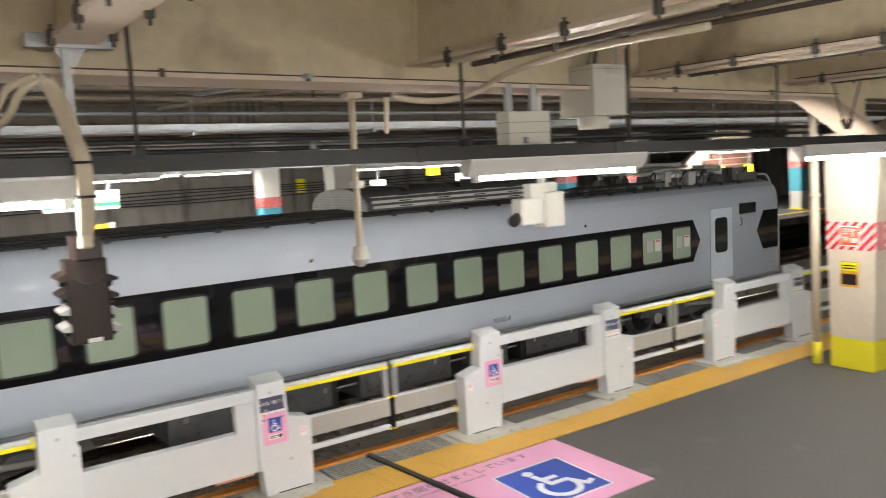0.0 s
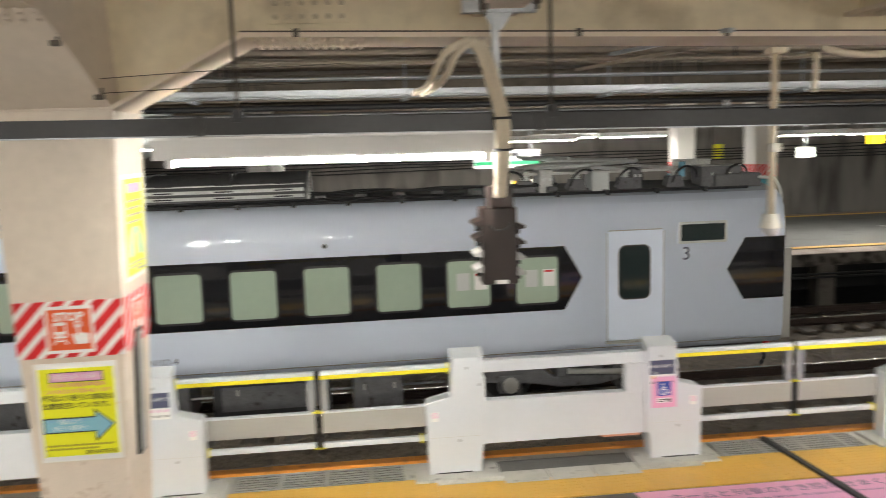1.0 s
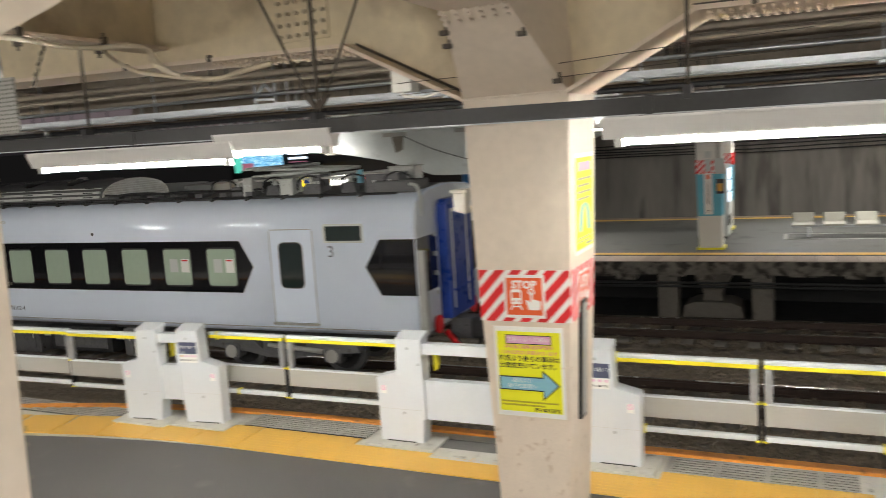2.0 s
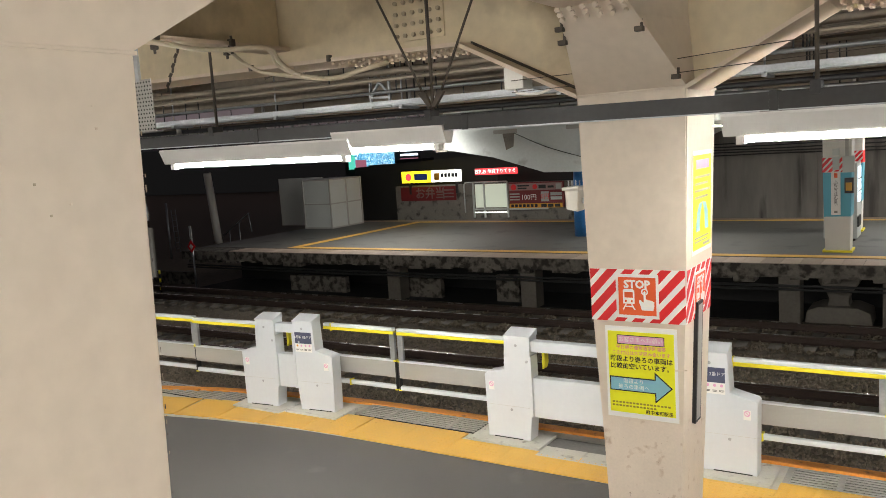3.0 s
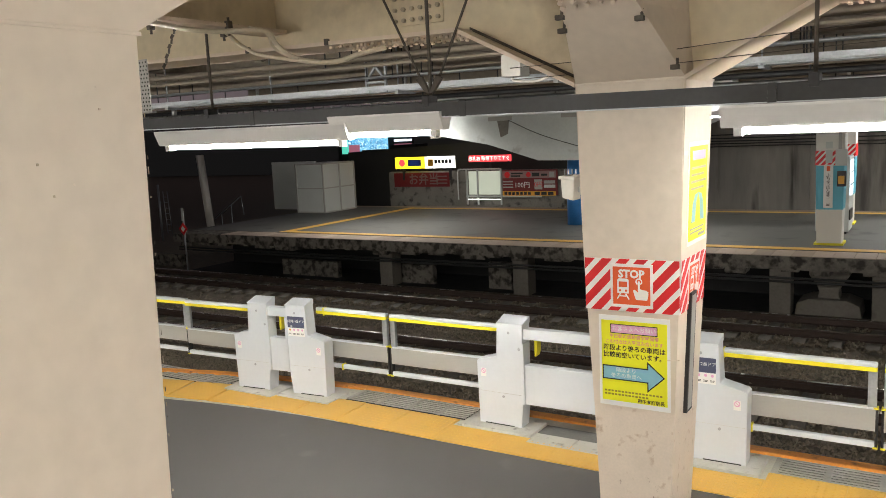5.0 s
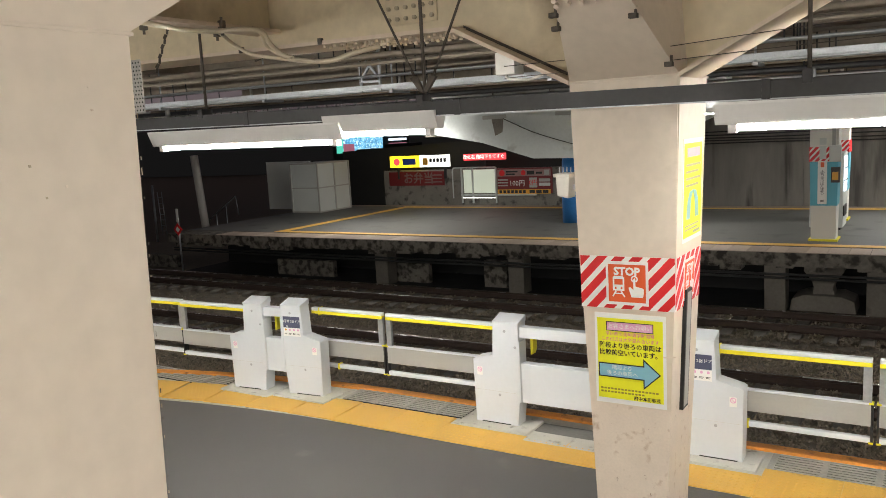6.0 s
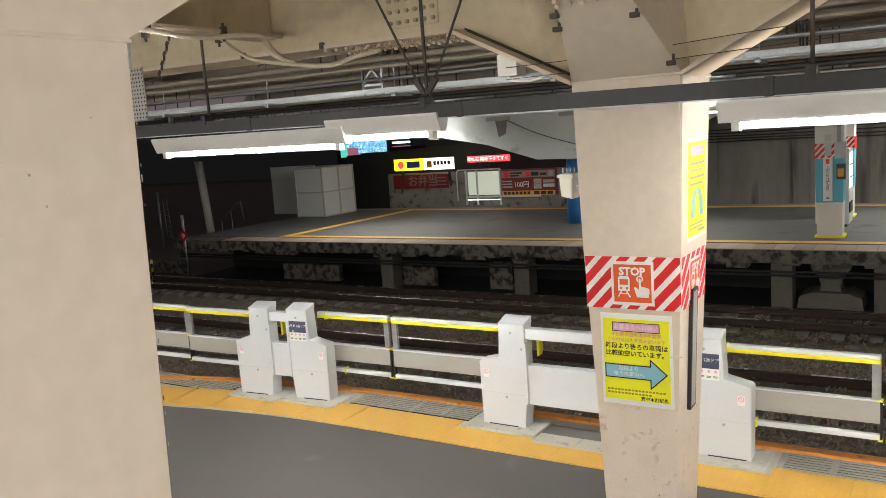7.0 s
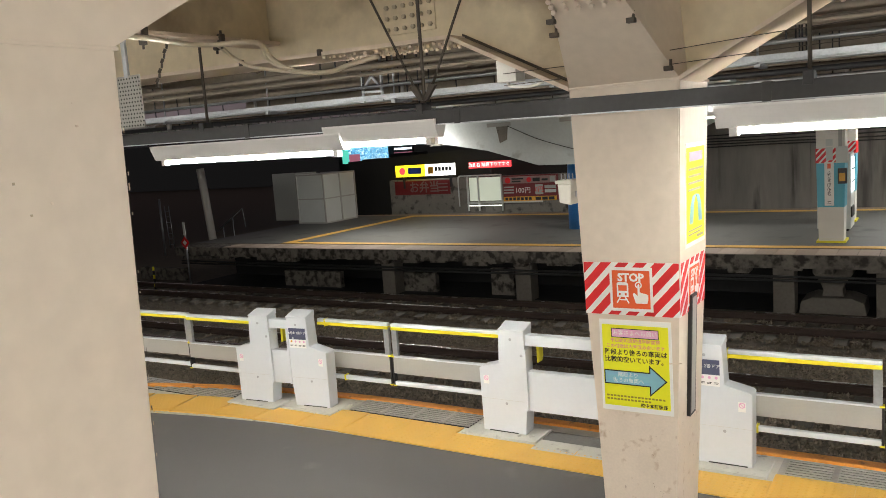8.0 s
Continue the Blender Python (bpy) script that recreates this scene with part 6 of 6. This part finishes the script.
def far_column(x, y, w=0.55, detail=False):
    c = thing("station_column", "white column with turquoise wrap and striped band on the opposite platform", "column", "columns of the opposite platform")
    h = w / 2
    part("foot_plate", B((x - h - 0.03, y - h - 0.03, 0.0), (x + h + 0.03, y + h + 0.03, 0.05), 0.008), YELLOW, c)
    part("shaft", taper(bmesh.new(), x - h * 0.93, x + h * 0.93, y - h * 0.93, y + h * 0.93, 0.03, x - h * 1.15, x + h * 1.15, y - h * 1.15, y + h * 1.15, 3.9), WHITECOL, c)
    part("turquoise_wrap", taper(bmesh.new(), x - h * 1.0, x + h * 1.0, y - h * 1.0, y + h * 1.0, 0.80, x - h * 1.06, x + h * 1.06, y - h * 1.06, y + h * 1.06, 1.81), TURQ, c)
    part("band", taper(bmesh.new(), x - h * 1.062, x + h * 1.062, y - h * 1.062, y + h * 1.062, 1.81, x - h * 1.08, x + h * 1.08, y - h * 1.08, y + h * 1.08, 2.13), PAPER, c)
    k = h * 1.085
    for m in (facing((x - k, y - k, 1.81), (1, 0, 0), (0, 0, 1)), facing((x + k, y - k, 1.81), (0, 1, 0), (0, 0, 1)), facing((x - k, y + k, 1.81), (0, -1, 0), (0, 0, 1))):
        for p in hazard(2 * k, 0.32, 0.13, 0.9):
            part("red_stripe", flat(bmesh.new(), [p], m, 0.0, 0.006), RED, c)
    if detail:
        m = facing((x - 0.02, y - h * 1.07, 0.9), (1, 0, 0), (0, 0, 1))
        s = part("name_plate", flat(bmesh.new(), [rect(-0.10, -0.05, 0.09, 0.92)], m, 0.0, 0.02), PAPER, c, "white station name plate with upright lettering")
        part("plate_mark", flat(bmesh.new(), [rect(-0.04, 0.78, 0.03, 0.89)], m, 0.02, 0.023), VERM, s)
        writing("name_lettering", "ふ\nち\nゅ\nう\nほ\nん\nま\nち", 0.095, m @ pose(-0.005, 0.44, 0.022), INK, s, space=0.72)
        part("plate_bar", flat(bmesh.new(), [rect(-0.04, 0.03, 0.03, 0.045), rect(-0.04, 0.0, 0.03, 0.012)], m, 0.02, 0.022), INK, s)
        for z in (1.28, 1.10, 0.96):
            part("small_plate", flat(bmesh.new(), [rect(-0.07, z, 0.07, z + 0.15)], m, 0.004, 0.012), PANEL, c)
        tb = part("telephone_box", B((x + 0.16, y - h * 1.07 - 0.12, 1.34), (x + 0.34, y - h * 1.07, 1.68), 0.01), BROWN, c)
        part("orange_telephone", B((x + 0.19, y - h * 1.07 - 0.17, 1.40), (x + 0.31, y - h * 1.07 - 0.12, 1.58), 0.01), AMBER, tb)
        part("white_box", B((x + 0.12, y - h * 1.07 - 0.12, 1.80), (x + 0.36, y - h * 1.07, 2.16), 0.01), PANEL, c)
        part("cable_duct", B((x + 0.17, y - h * 1.12 - 0.05, 2.16), (x + 0.24, y - h * 1.12, 3.6)), GATE_GREY, c)
    return c


for x, y, d in ((-2.27, 20.15, True), (10.5, 20.15, False), (22.7, 20.15, False), (-2.4, 24.0, False), (9.9, 23.8, False), (22.6, 23.8, False), (33.0, 20.15, False)):
    far_column(x, y, detail=d)

vend = thing("vending_machine", "white drinks machine with a lit front on the opposite platform", "vending machine")
part("cabinet", B((-2.8, 21.8, 0.06), (-2.05, 22.7, 1.9), 0.02), PANEL, vend)
part("lit_window", B((-2.05, 21.86, 0.95), (-2.03, 22.54, 1.8)), LITVEND, vend)
part("shelf_line", B((-2.035, 21.86, 1.2), (-2.02, 22.54, 1.23)), INK, vend)
part("shelf_line", B((-2.035, 21.86, 1.5), (-2.02, 22.54, 1.53)), INK, vend)
part("tray", B((-2.05, 21.8, 0.35), (-2.02, 22.4, 0.6)), INK, vend)
part("feet", B((-2.75, 21.85, 0.0), (-2.1, 22.55, 0.06)), INK, vend)

sb = thing("seat_row", "row of cream plastic seats on the opposite platform", "bench", "seat rows of the opposite platform")
for x0, y0, x1, y1 in ((-0.2, -0.55, 2.92, -0.47), (-0.2, 0.47, 2.92, 0.55), (-0.2, -0.47, -0.12, 0.47), (2.84, -0.47, 2.92, 0.47)):
    part("floor_line", B((x0, y0, 0.0), (x1, y1, 0.010)), GATE_GREY, sb)
part("beam", B((0.0, -0.05, 0.24), (2.65, 0.05, 0.29)), STEEL, sb)
for x in (0.35, 2.15):
    part("leg", B((x, -0.2, 0.01), (x + 0.06, 0.2, 0.25)), STEEL, sb)
for k in range(4):
    part("seat", prism(bmesh.new(), [(-0.24, 0.29), (0.22, 0.31), (0.27, 0.58), (0.22, 0.60), (0.15, 0.37), (-0.2, 0.345), (-0.25, 0.33)], "x", k * 0.71, 0.50 + k * 0.71, 0.04), CREAMSEAT, sb)
sb.matrix_basis = pose(-0.54, 22.1, 0)
copy_thing(sb, pose(6.25, 22.6, 0))
copy_thing(sb, pose(16.0, 22.4, 0))
copy_thing(sb, pose(26.0, 22.4, 0))

gs = thing("hanging_sign", "white hanging station sign with a green stripe", "sign")
part("board", B((3.25, 21.95, 2.20), (5.05, 22.1, 2.69), 0.01), PAPER, gs)
part("green_stripe", B((3.25, 21.945, 2.29), (5.05, 21.95, 2.38)), GREEN, gs)
part("orange_mark", B((4.0, 21.942, 2.28), (4.18, 21.945, 2.39)), VERM, gs)
part("text_bar", B((4.0, 21.945, 2.52), (4.5, 21.95, 2.6)), INK, gs)
for x in (3.5, 4.8):
    part("hanger", B((x, 22.0, 2.68), (x + 0.05, 22.05, 4.46)), STEEL, gs)
yb = thing("notice_board", "amber notice board on a white post", "notice board")
part("board", B((4.25, 21.9, 0.62), (4.76, 21.95, 1.83), 0.01), AMBER, yb)
part("post", B((4.76, 21.88, 0.0), (4.86, 21.98, 1.86)), WHITECOL, yb)
part("post", B((4.17, 21.88, 0.0), (4.25, 21.98, 1.86)), WHITECOL, yb)
part("text_bar", B((4.32, 21.893, 1.6), (4.68, 21.9, 1.66)), PAPER, yb)
for x, y, z in ((12.4, 21.6, 2.2), (15.8, 21.8, 2.25), (18.5, 21.9, 2.2)):
    ls = thing("hanging_lamp_box", "small lit box sign hung over the opposite platform", "sign", "lit box signs")
    part("box", B((x, y, z), (x + 0.45, y + 0.12, z + 0.28), 0.01), LITSIGN, ls)
    part("hanger", B((x + 0.2, y + 0.04, z + 0.28), (x + 0.24, y + 0.08, 4.46)), STEEL, ls)
for x, y, z, m in ((14.9, 22.2, 2.5, LITYEL), (29.2, 21.5, 1.75, LITYEL), (31.2, 21.5, 1.75, LITYEL)):
    ls = thing("exit_sign", "lit yellow exit sign hung over the opposite platform", "sign", "yellow exit signs")
    part("box", B((x, y, z), (x + 0.42, y + 0.12, z + 0.32), 0.01), m, ls)
    part("hanger", B((x + 0.22, y + 0.04, z + 0.32), (x + 0.27, y + 0.08, 4.46)), STEEL, ls)
gn = thing("wall_notice", "bright green notice on the concrete wall", "notice")
part("sheet", B((13.56, 29.60, 2.0), (13.92, 29.75, 2.55)), POSTER, gn)

# Concrete wall behind the opposite platform, with cable runs.
wall = tagged(part("wall_far", B((-9.0, 29.75, -1.4), (42, 30.1, 4.5)), WALL), "streaked dark concrete wall behind the opposite platform", "wall", kind="structure")
for k in range(11):
    x = -9 + k * 4.5
    part("wall_pilaster", B((x, 29.62, -1.4), (x + 0.5, 29.75, 4.4)), WALL, wall)
for k in range(5):
    z = 1.95 + k * 0.11
    part("wall_cable", sweep(bmesh.new(), arc([(-9 + q * 3.6, 29.58, z + 0.03 * math.sin(q * 2.1 + k)) for q in range(15)], 3), 0.022, 5), CABLE, wall)
tagged(part("wall_east", B((41.7, 7.3, -1.4), (42, 31, 4.6)), WALL), "dark end wall beyond the far stairs", "wall", kind="structure")

# Stairs down to the opposite platform, east side.
stt = thing("staircase", "cream-sided staircase with brick-red cladding on the opposite platform", "staircase")
part("side_wall", prism(bmesh.new(), [(24.5, 0.0), (33.0, 0.0), (33.0, 3.9), (31.0, 3.9)], "y", 22.5, 22.7), CREAM, stt)
for k in range(9):
    part("cladding_course", B((25.6 + k * 0.55, 22.44, 0.15 + k * 0.28), (33.0, 22.5, 0.38 + k * 0.28)), BRICK, stt)

# Stair soffit and shop fronts at the western end of the opposite platform.
sf = thing("stair_soffit", "grey-white underside of a staircase, stained, over the opposite platform", "staircase")
part("soffit", prism(bmesh.new(), [(-13.8, 4.5), (-13.8, 2.82), (-12.05, 2.50), (-10.36, 1.98), (-8.6, 1.95), (-6.5, 2.6), (-4.8, 3.3), (-4.8, 4.5)], "y", 21.9, 24.5), SOFFIT, sf)
part("soffit_end", B((-14.2, 22.0, 2.75), (-13.8, 24.4, 4.5)), CONC, sf)
for x in (-12.0, -9.6):
    part("vent_grille", B((x, 21.87, 3.20), (x + 0.8, 21.9, 3.32)), GATE_GREY, sf)
part("stain", prism(bmesh.new(), [(-11.7, 3.2), (-11.3, 3.2), (-11.35, 2.8), (-11.6, 2.7)], "y", 21.893, 21.9), CONC, sf)
part("cable", sweep(bmesh.new(), arc([(-11.3, 21.87, 3.2), (-10.3, 21.87, 2.75), (-9.2, 21.87, 2.4), (-8.6, 21.87, 2.25)]), 0.012, 5), CABLE, sf)
bp = thing("wrapped_pillar", "round pillar wrapped in blue sheet", "pillar")
part("wrap", sweep(bmesh.new(), [(-9.5, 22.6, 0.0), (-9.5, 22.6, 1.2), (-9.45, 22.6, 2.2)], 0.26, 16), BLUEPIPE, bp)

low = tagged(part("wall_west", B((-20.4, 28.2, -1.4), (-9, 28.5, 1.35)), CONC), "low grey wall with posters at the western end", "wall", kind="structure")
# Faint emission lifts this backdrop from black; it is no lamp.
tagged(part("backdrop", B((-120, 75, -1.4), (10, 75.4, 4.9)), NIGHT), "faintly glowing backdrop standing in for the night beyond the station", "backdrop", kind="structure")
tagged(part("backdrop_sky", B((-120, 76, 6), (0, 76.4, 40)), SKYGLOW), "dim city glow in the night sky", "backdrop", kind="structure")
# Near-black colour keeps the shed in night darkness beside the platform lamps.
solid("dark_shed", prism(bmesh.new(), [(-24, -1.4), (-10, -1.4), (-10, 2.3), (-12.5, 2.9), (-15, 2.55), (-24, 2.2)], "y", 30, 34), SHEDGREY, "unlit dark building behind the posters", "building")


def lit_board(name, label, x0, x1, z0, z1, y, m, cat="sign"):
    b = thing(name, label, cat)
    part("face", B((x0, y, z0), (x1, y + 0.12, z1), 0.01), m, b)
    return b


b = lit_board("shop_sign", "lit yellow and white shop sign with a round emblem", -19.9, -18.4, 1.49, 1.97, 28.0, LITYEL)
part("white_half", B((-18.4, 28.0, 1.49), (-17.0, 28.12, 1.97)), LITSIGN, b)
part("emblem", flat(bmesh.new(), [ring(-19.55, 1.73, 0.15)], facing((0, 28.0, 0), (1, 0, 0), (0, 0, 1)), 0.0, 0.012), LITRED, b)
part("emblem_bar", B((-19.25, 27.988, 1.6), (-18.6, 28.0, 1.86)), BLUE, b)
for k in range(5):
    part("text_bar", B((-17.92 + k * 0.17, 27.985, 1.68), (-17.80 + k * 0.17, 28.0, 1.84)), INK, b)
part("photo_block", B((-18.25, 27.985, 1.58), (-18.0, 28.0, 1.86)), AMBER, b)
for x in (-19.6, -17.3):
    part("stay", B((x, 28.08, 1.0), (x + 0.06, 28.24, 1.6)), DARKSTEEL, b)
b = lit_board("direction_sign", "lit red banner sign with white lettering", -16.3, -14.45, 1.71, 1.96, 28.0, LITRED)
writing("sign_lettering", "改札右 階段下りてすぐ", 0.18, facing((-15.38, 27.985, 1.83), (1, 0, 0), (0, 0, 1)), LITSIGN, b)
part("stay", B((-15.4, 28.04, 1.35), (-15.34, 28.1, 1.72)), DARKSTEEL, b)
b = thing("banner", "dim red banner with pale lettering on the low wall", "banner")
part("cloth", B((-20.1, 28.15, 0.72), (-17.35, 28.19, 1.3)), FADEDRED, b)
writing("banner_lettering", "お弁当", 0.5, facing((-18.6, 28.14, 1.0), (1, 0, 0), (0, 0, 1)), DIMLETTER, b, bold=0.01)
for k in range(3):
    part("text_bar", B((-17.95, 28.145, 0.84 + k * 0.14), (-17.45, 28.15, 0.89 + k * 0.14)), DIMLETTER, b)
b = thing("price_board", "dark red price board with white panels on the low wall", "sign")
part("board", B((-14.87, 28.12, 0.38), (-12.55, 28.19, 1.36)), FADEDRED, b)
part("head_panel", B((-14.88, 28.11, 1.04), (-12.60, 28.12, 1.31), 0.004), mat("dull_pink_panel", (0.30, 0.17, 0.16), 0.5), b)
for cx, cr in ((-14.66, 0.12), (-13.74, 0.10)):
    part("emblem", flat(bmesh.new(), [ring(cx, 1.17, cr)], facing((0, 28.11, 0), (1, 0, 0), (0, 0, 1)), 0.0, 0.01), RED, b)
for x0, x1, z0, z1 in ((-14.48, -13.98, 1.19, 1.25), (-14.48, -14.1, 1.09, 1.15), (-13.58, -13.28, 1.10, 1.24), (-13.2, -12.95, 1.12, 1.2)):
    part("text_bar", B((x0, 28.10, z0), (x1, 28.11, z1)), INK, b)
part("code_block", B((-12.86, 28.10, 1.07), (-12.66, 28.11, 1.27)), GATE_GREY, b)
for k in range(3):
    part("text_bar", B((-14.85, 28.11, 0.66 + k * 0.11), (-14.42, 28.12, 0.71 + k * 0.11)), GATE_GREY, b)
writing("price_lettering", "100円", 0.27, facing((-14.02, 28.105, 0.76), (1, 0, 0), (0, 0, 1)), PAPER, b)
part("price_card", B((-13.50, 28.11, 0.60), (-13.17, 28.12, 0.98), 0.004), GATE_GREY, b)
writing("price_lettering", "0円", 0.24, facing((-13.33, 28.105, 0.78), (1, 0, 0), (0, 0, 1)), RED, b)
for k in range(2):
    part("white_panel", B((-13.1, 28.11, 0.66 + k * 0.16), (-12.63, 28.12, 0.78 + k * 0.16), 0.004), PANEL if k == 0 else GATE_GREY, b)
part("foot_panel", B((-14.88, 28.11, 0.36), (-12.62, 28.12, 0.53)), AMBER, b)
for k in range(7):
    part("text_bar", B((-14.8 + k * 0.17, 28.10, 0.39), (-14.68 + k * 0.17, 28.11, 0.50)), INK, b)
for k in range(3):
    part("dark_tag", B((-13.5 + k * 0.28, 28.10, 0.385), (-13.27 + k * 0.28, 28.11, 0.505), 0.004), INK, b)
b = thing("glazed_shelter", "small lit glazed shelter with pale frames", "shelter")
part("lit_pane", B((-16.4, 28.1, 0.4), (-14.95, 28.14, 1.33)), mat("dim_lit_pane", (0.42, 0.45, 0.36), emit=0.55), b)
for x in (-16.5, -16.0, -14.95):
    part("mullion", B((x, 28.04, 0.0), (x + 0.06, 28.1, 1.42)), PANEL, b)
part("sill", B((-16.5, 28.02, 0.30), (-13.2, 28.1, 0.36)), PANEL, b)
part("head_rail", sweep(bmesh.new(), arc([(-16.86, 28.02, 0.2), (-16.86, 28.02, 1.28), (-16.78, 28.02, 1.40), (-16.6, 28.02, 1.42), (-14.9, 28.02, 1.42)], 4), 0.028, 8), PANEL, b)
part("lit_strip", B((-16.4, 28.0, 0.20), (-14.95, 28.02, 0.235)), LITSIGN, b)
cub = thing("hoarding_box", "white panelled hoarding box on the opposite platform", "hoarding")
part("core", B((-22.2, 24.35, 0.0), (-20.8, 26.3, 1.95)), PANEL, cub)
for x0, x1 in ((-22.22, -20.78),):
    for z in (0.0, 0.95, 1.90):
        part("rail", B((x0, 24.31, z), (x1, 24.35, z + 0.05)), GATE_GREY, cub)
        part("rail", B((-20.8, 24.33, z), (-20.76, 26.3, z + 0.05)), GATE_GREY, cub)
for x in (-22.22, -20.83):
    part("stile", B((x, 24.305, 0.0), (x + 0.05, 24.35, 1.95)), GATE_GREY, cub)
for y in (25.3, 26.25):
    part("stile", B((-20.8, y, 0.0), (-20.755, y + 0.05, 1.95)), GATE_GREY, cub)
part("wing", B((-24.6, 25.5, 0.0), (-22.2, 25.6, 2.0)), PANEL, cub)

# Line-side things at the dark western end.
po = thing("lamp_pole", "pale concrete pole, lit from above", "pole")
part("pole", sweep(bmesh.new(), [(-26.9, 24.0, -1.4), (-27.3, 24.0, 2.45)], 0.17, 12), WHITECOL, po)
ld = thing("ladder", "steel ladder on a slim pole by the line", "ladder")
part("pole", sweep(bmesh.new(), [(-30.2, 24.0, -1.4), (-30.2, 24.0, 1.2)], 0.05, 8), STEEL, ld)
for s in (0.2, 0.48):
    part("stile", sweep(bmesh.new(), [(-30.0 + s, 24.0, -1.0), (-30.1 + s, 24.0, 0.9)], 0.02, 6), STEEL, ld)
for k in range(7):
    part("rung", sweep(bmesh.new(), [(-29.8 - 0.01 * k, 24.0, -0.85 + k * 0.25), (-29.52 - 0.01 * k, 24.0, -0.85 + k * 0.25)], 0.012, 5), STEEL, ld)
mk = thing("line_marker", "red diamond marker on a post by the track", "marker")
part("post", sweep(bmesh.new(), [(-21.6, 18.05, -1.4), (-21.6, 18.05, 0.75)], 0.03, 8), STEEL, mk)
part("diamond", prism(bmesh.new(), [(-21.6, -0.05), (-21.4, 0.16), (-21.6, 0.37), (-21.8, 0.16)], "y", 18.0, 18.02), RED, mk)
part("inner_diamond", prism(bmesh.new(), [(-21.6, 0.06), (-21.5, 0.16), (-21.6, 0.26), (-21.7, 0.16)], "y", 17.995, 18.0), PAPER, mk)
part("plate", B((-21.63, 18.0, 0.42), (-21.53, 18.02, 0.85)), PANEL, mk)
rl = thing("handrail", "dark metal handrail of steps off the platform", "handrail")
part("rail", sweep(bmesh.new(), [(-26.0, 23.4, -0.2), (-24.4, 23.4, 0.75), (-24.3, 23.4, 0.0)], 0.025, 6), STEEL, rl)
for x in (-25.6, -25.0):
    part("post", sweep(bmesh.new(), [(x, 23.4, -1.3), (x, 23.4, 0.05 + (x + 26) * 0.59 - 0.25)], 0.022, 6), STEEL, rl)
bo = thing("striped_post", "yellow and black striped post by the track", "post")
for k in range(6):
    part("stripe", sweep(bmesh.new(), [(-22.6, 17.4, -1.4 + k * 0.14), (-22.6, 17.4, -1.27 + k * 0.14)], 0.035, 8), YELLOW if k % 2 else INK, bo)
sc = thing("advert_screen", "bright blue and green advertising screen on a distant building", "screen")
part("screen", B((-35.9, 45, 1.75), (-32.6, 45.2, 3.05)), LITSCREEN, sc)
part("green_edge", B((-36.5, 45, 1.72), (-35.9, 45.2, 3.05)), LITGREEN, sc)
part("pink_block", B((-35.85, 44.97, 1.78), (-34.9, 45.0, 2.35)), LITDUSK, sc)
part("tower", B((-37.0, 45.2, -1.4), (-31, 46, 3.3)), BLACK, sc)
for k in range(3):
    part("window_block", B((-31.9, 44.9, 2.15 + k * 0.3), (-30.5, 45, 2.30 + k * 0.3)), LITVEND if k else LITDUSK, sc)
# Roofs coloured near-black as unlit night silhouettes.
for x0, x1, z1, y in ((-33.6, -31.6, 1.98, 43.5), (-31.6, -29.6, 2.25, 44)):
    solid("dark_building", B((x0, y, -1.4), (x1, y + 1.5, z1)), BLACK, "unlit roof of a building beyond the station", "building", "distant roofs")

# Lattice girders at the open western end.
for y, z in ((14.0, 3.44), (19.5, 3.95)):
    tr = thing("lattice_girder", "grey steel lattice girder across the open end", "girder", "lattice girders")
    for dz in (0.0, 0.34):
        part("chord", bar(bmesh.new(), (-26, y, z + dz), (-9, y, z + dz), 0.07, 0.07), ROOFKIT, tr)
    for x in (-13.8, -9.6):
        part("hanger", bar(bmesh.new(), (x, y, z + 0.3), (x, y, 4.46), 0.05, 0.05), ROOFKIT, tr)
    for k in range(30):
        x = -25.5 + k * 0.54
        part("diagonal", bar(bmesh.new(), (x, y, z), (x + 0.27, y, z + 0.34), 0.04, 0.04), ROOFKIT, tr)
        part("diagonal", bar(bmesh.new(), (x + 0.27, y, z + 0.34), (x + 0.54, y, z), 0.04, 0.04), ROOFKIT, tr)


def motions():
    rows = [(0.0, 17.42, 11.22, -1.10, 0.30), (0.5, 11.79, 11.10, -1.09, 0.38), (1.0, 6.14, 11.02, -1.06, 0.22), (1.5, 0.375, 11.03, -1.06, 0.23), (2.0, -5.67, 11.10, -1.03, 0.22), (2.5, -11.85, 11.05, -1.03, 0.22), (3.0, -18.2, 11.02, -1.03, 0.22)]
    rows += [(t, -18.2 - 12.8 * (t - 3.0) - 0.2 * (t - 3.0) ** 2, 11.02, -1.03, 0.22) for t in (4.0, 5.0, 6.0, 7.0, 8.0)]
    walk(car, [(t, pose(x, y, z, 0, tilt, 2.1)) for t, x, y, z, tilt in rows])


motions()
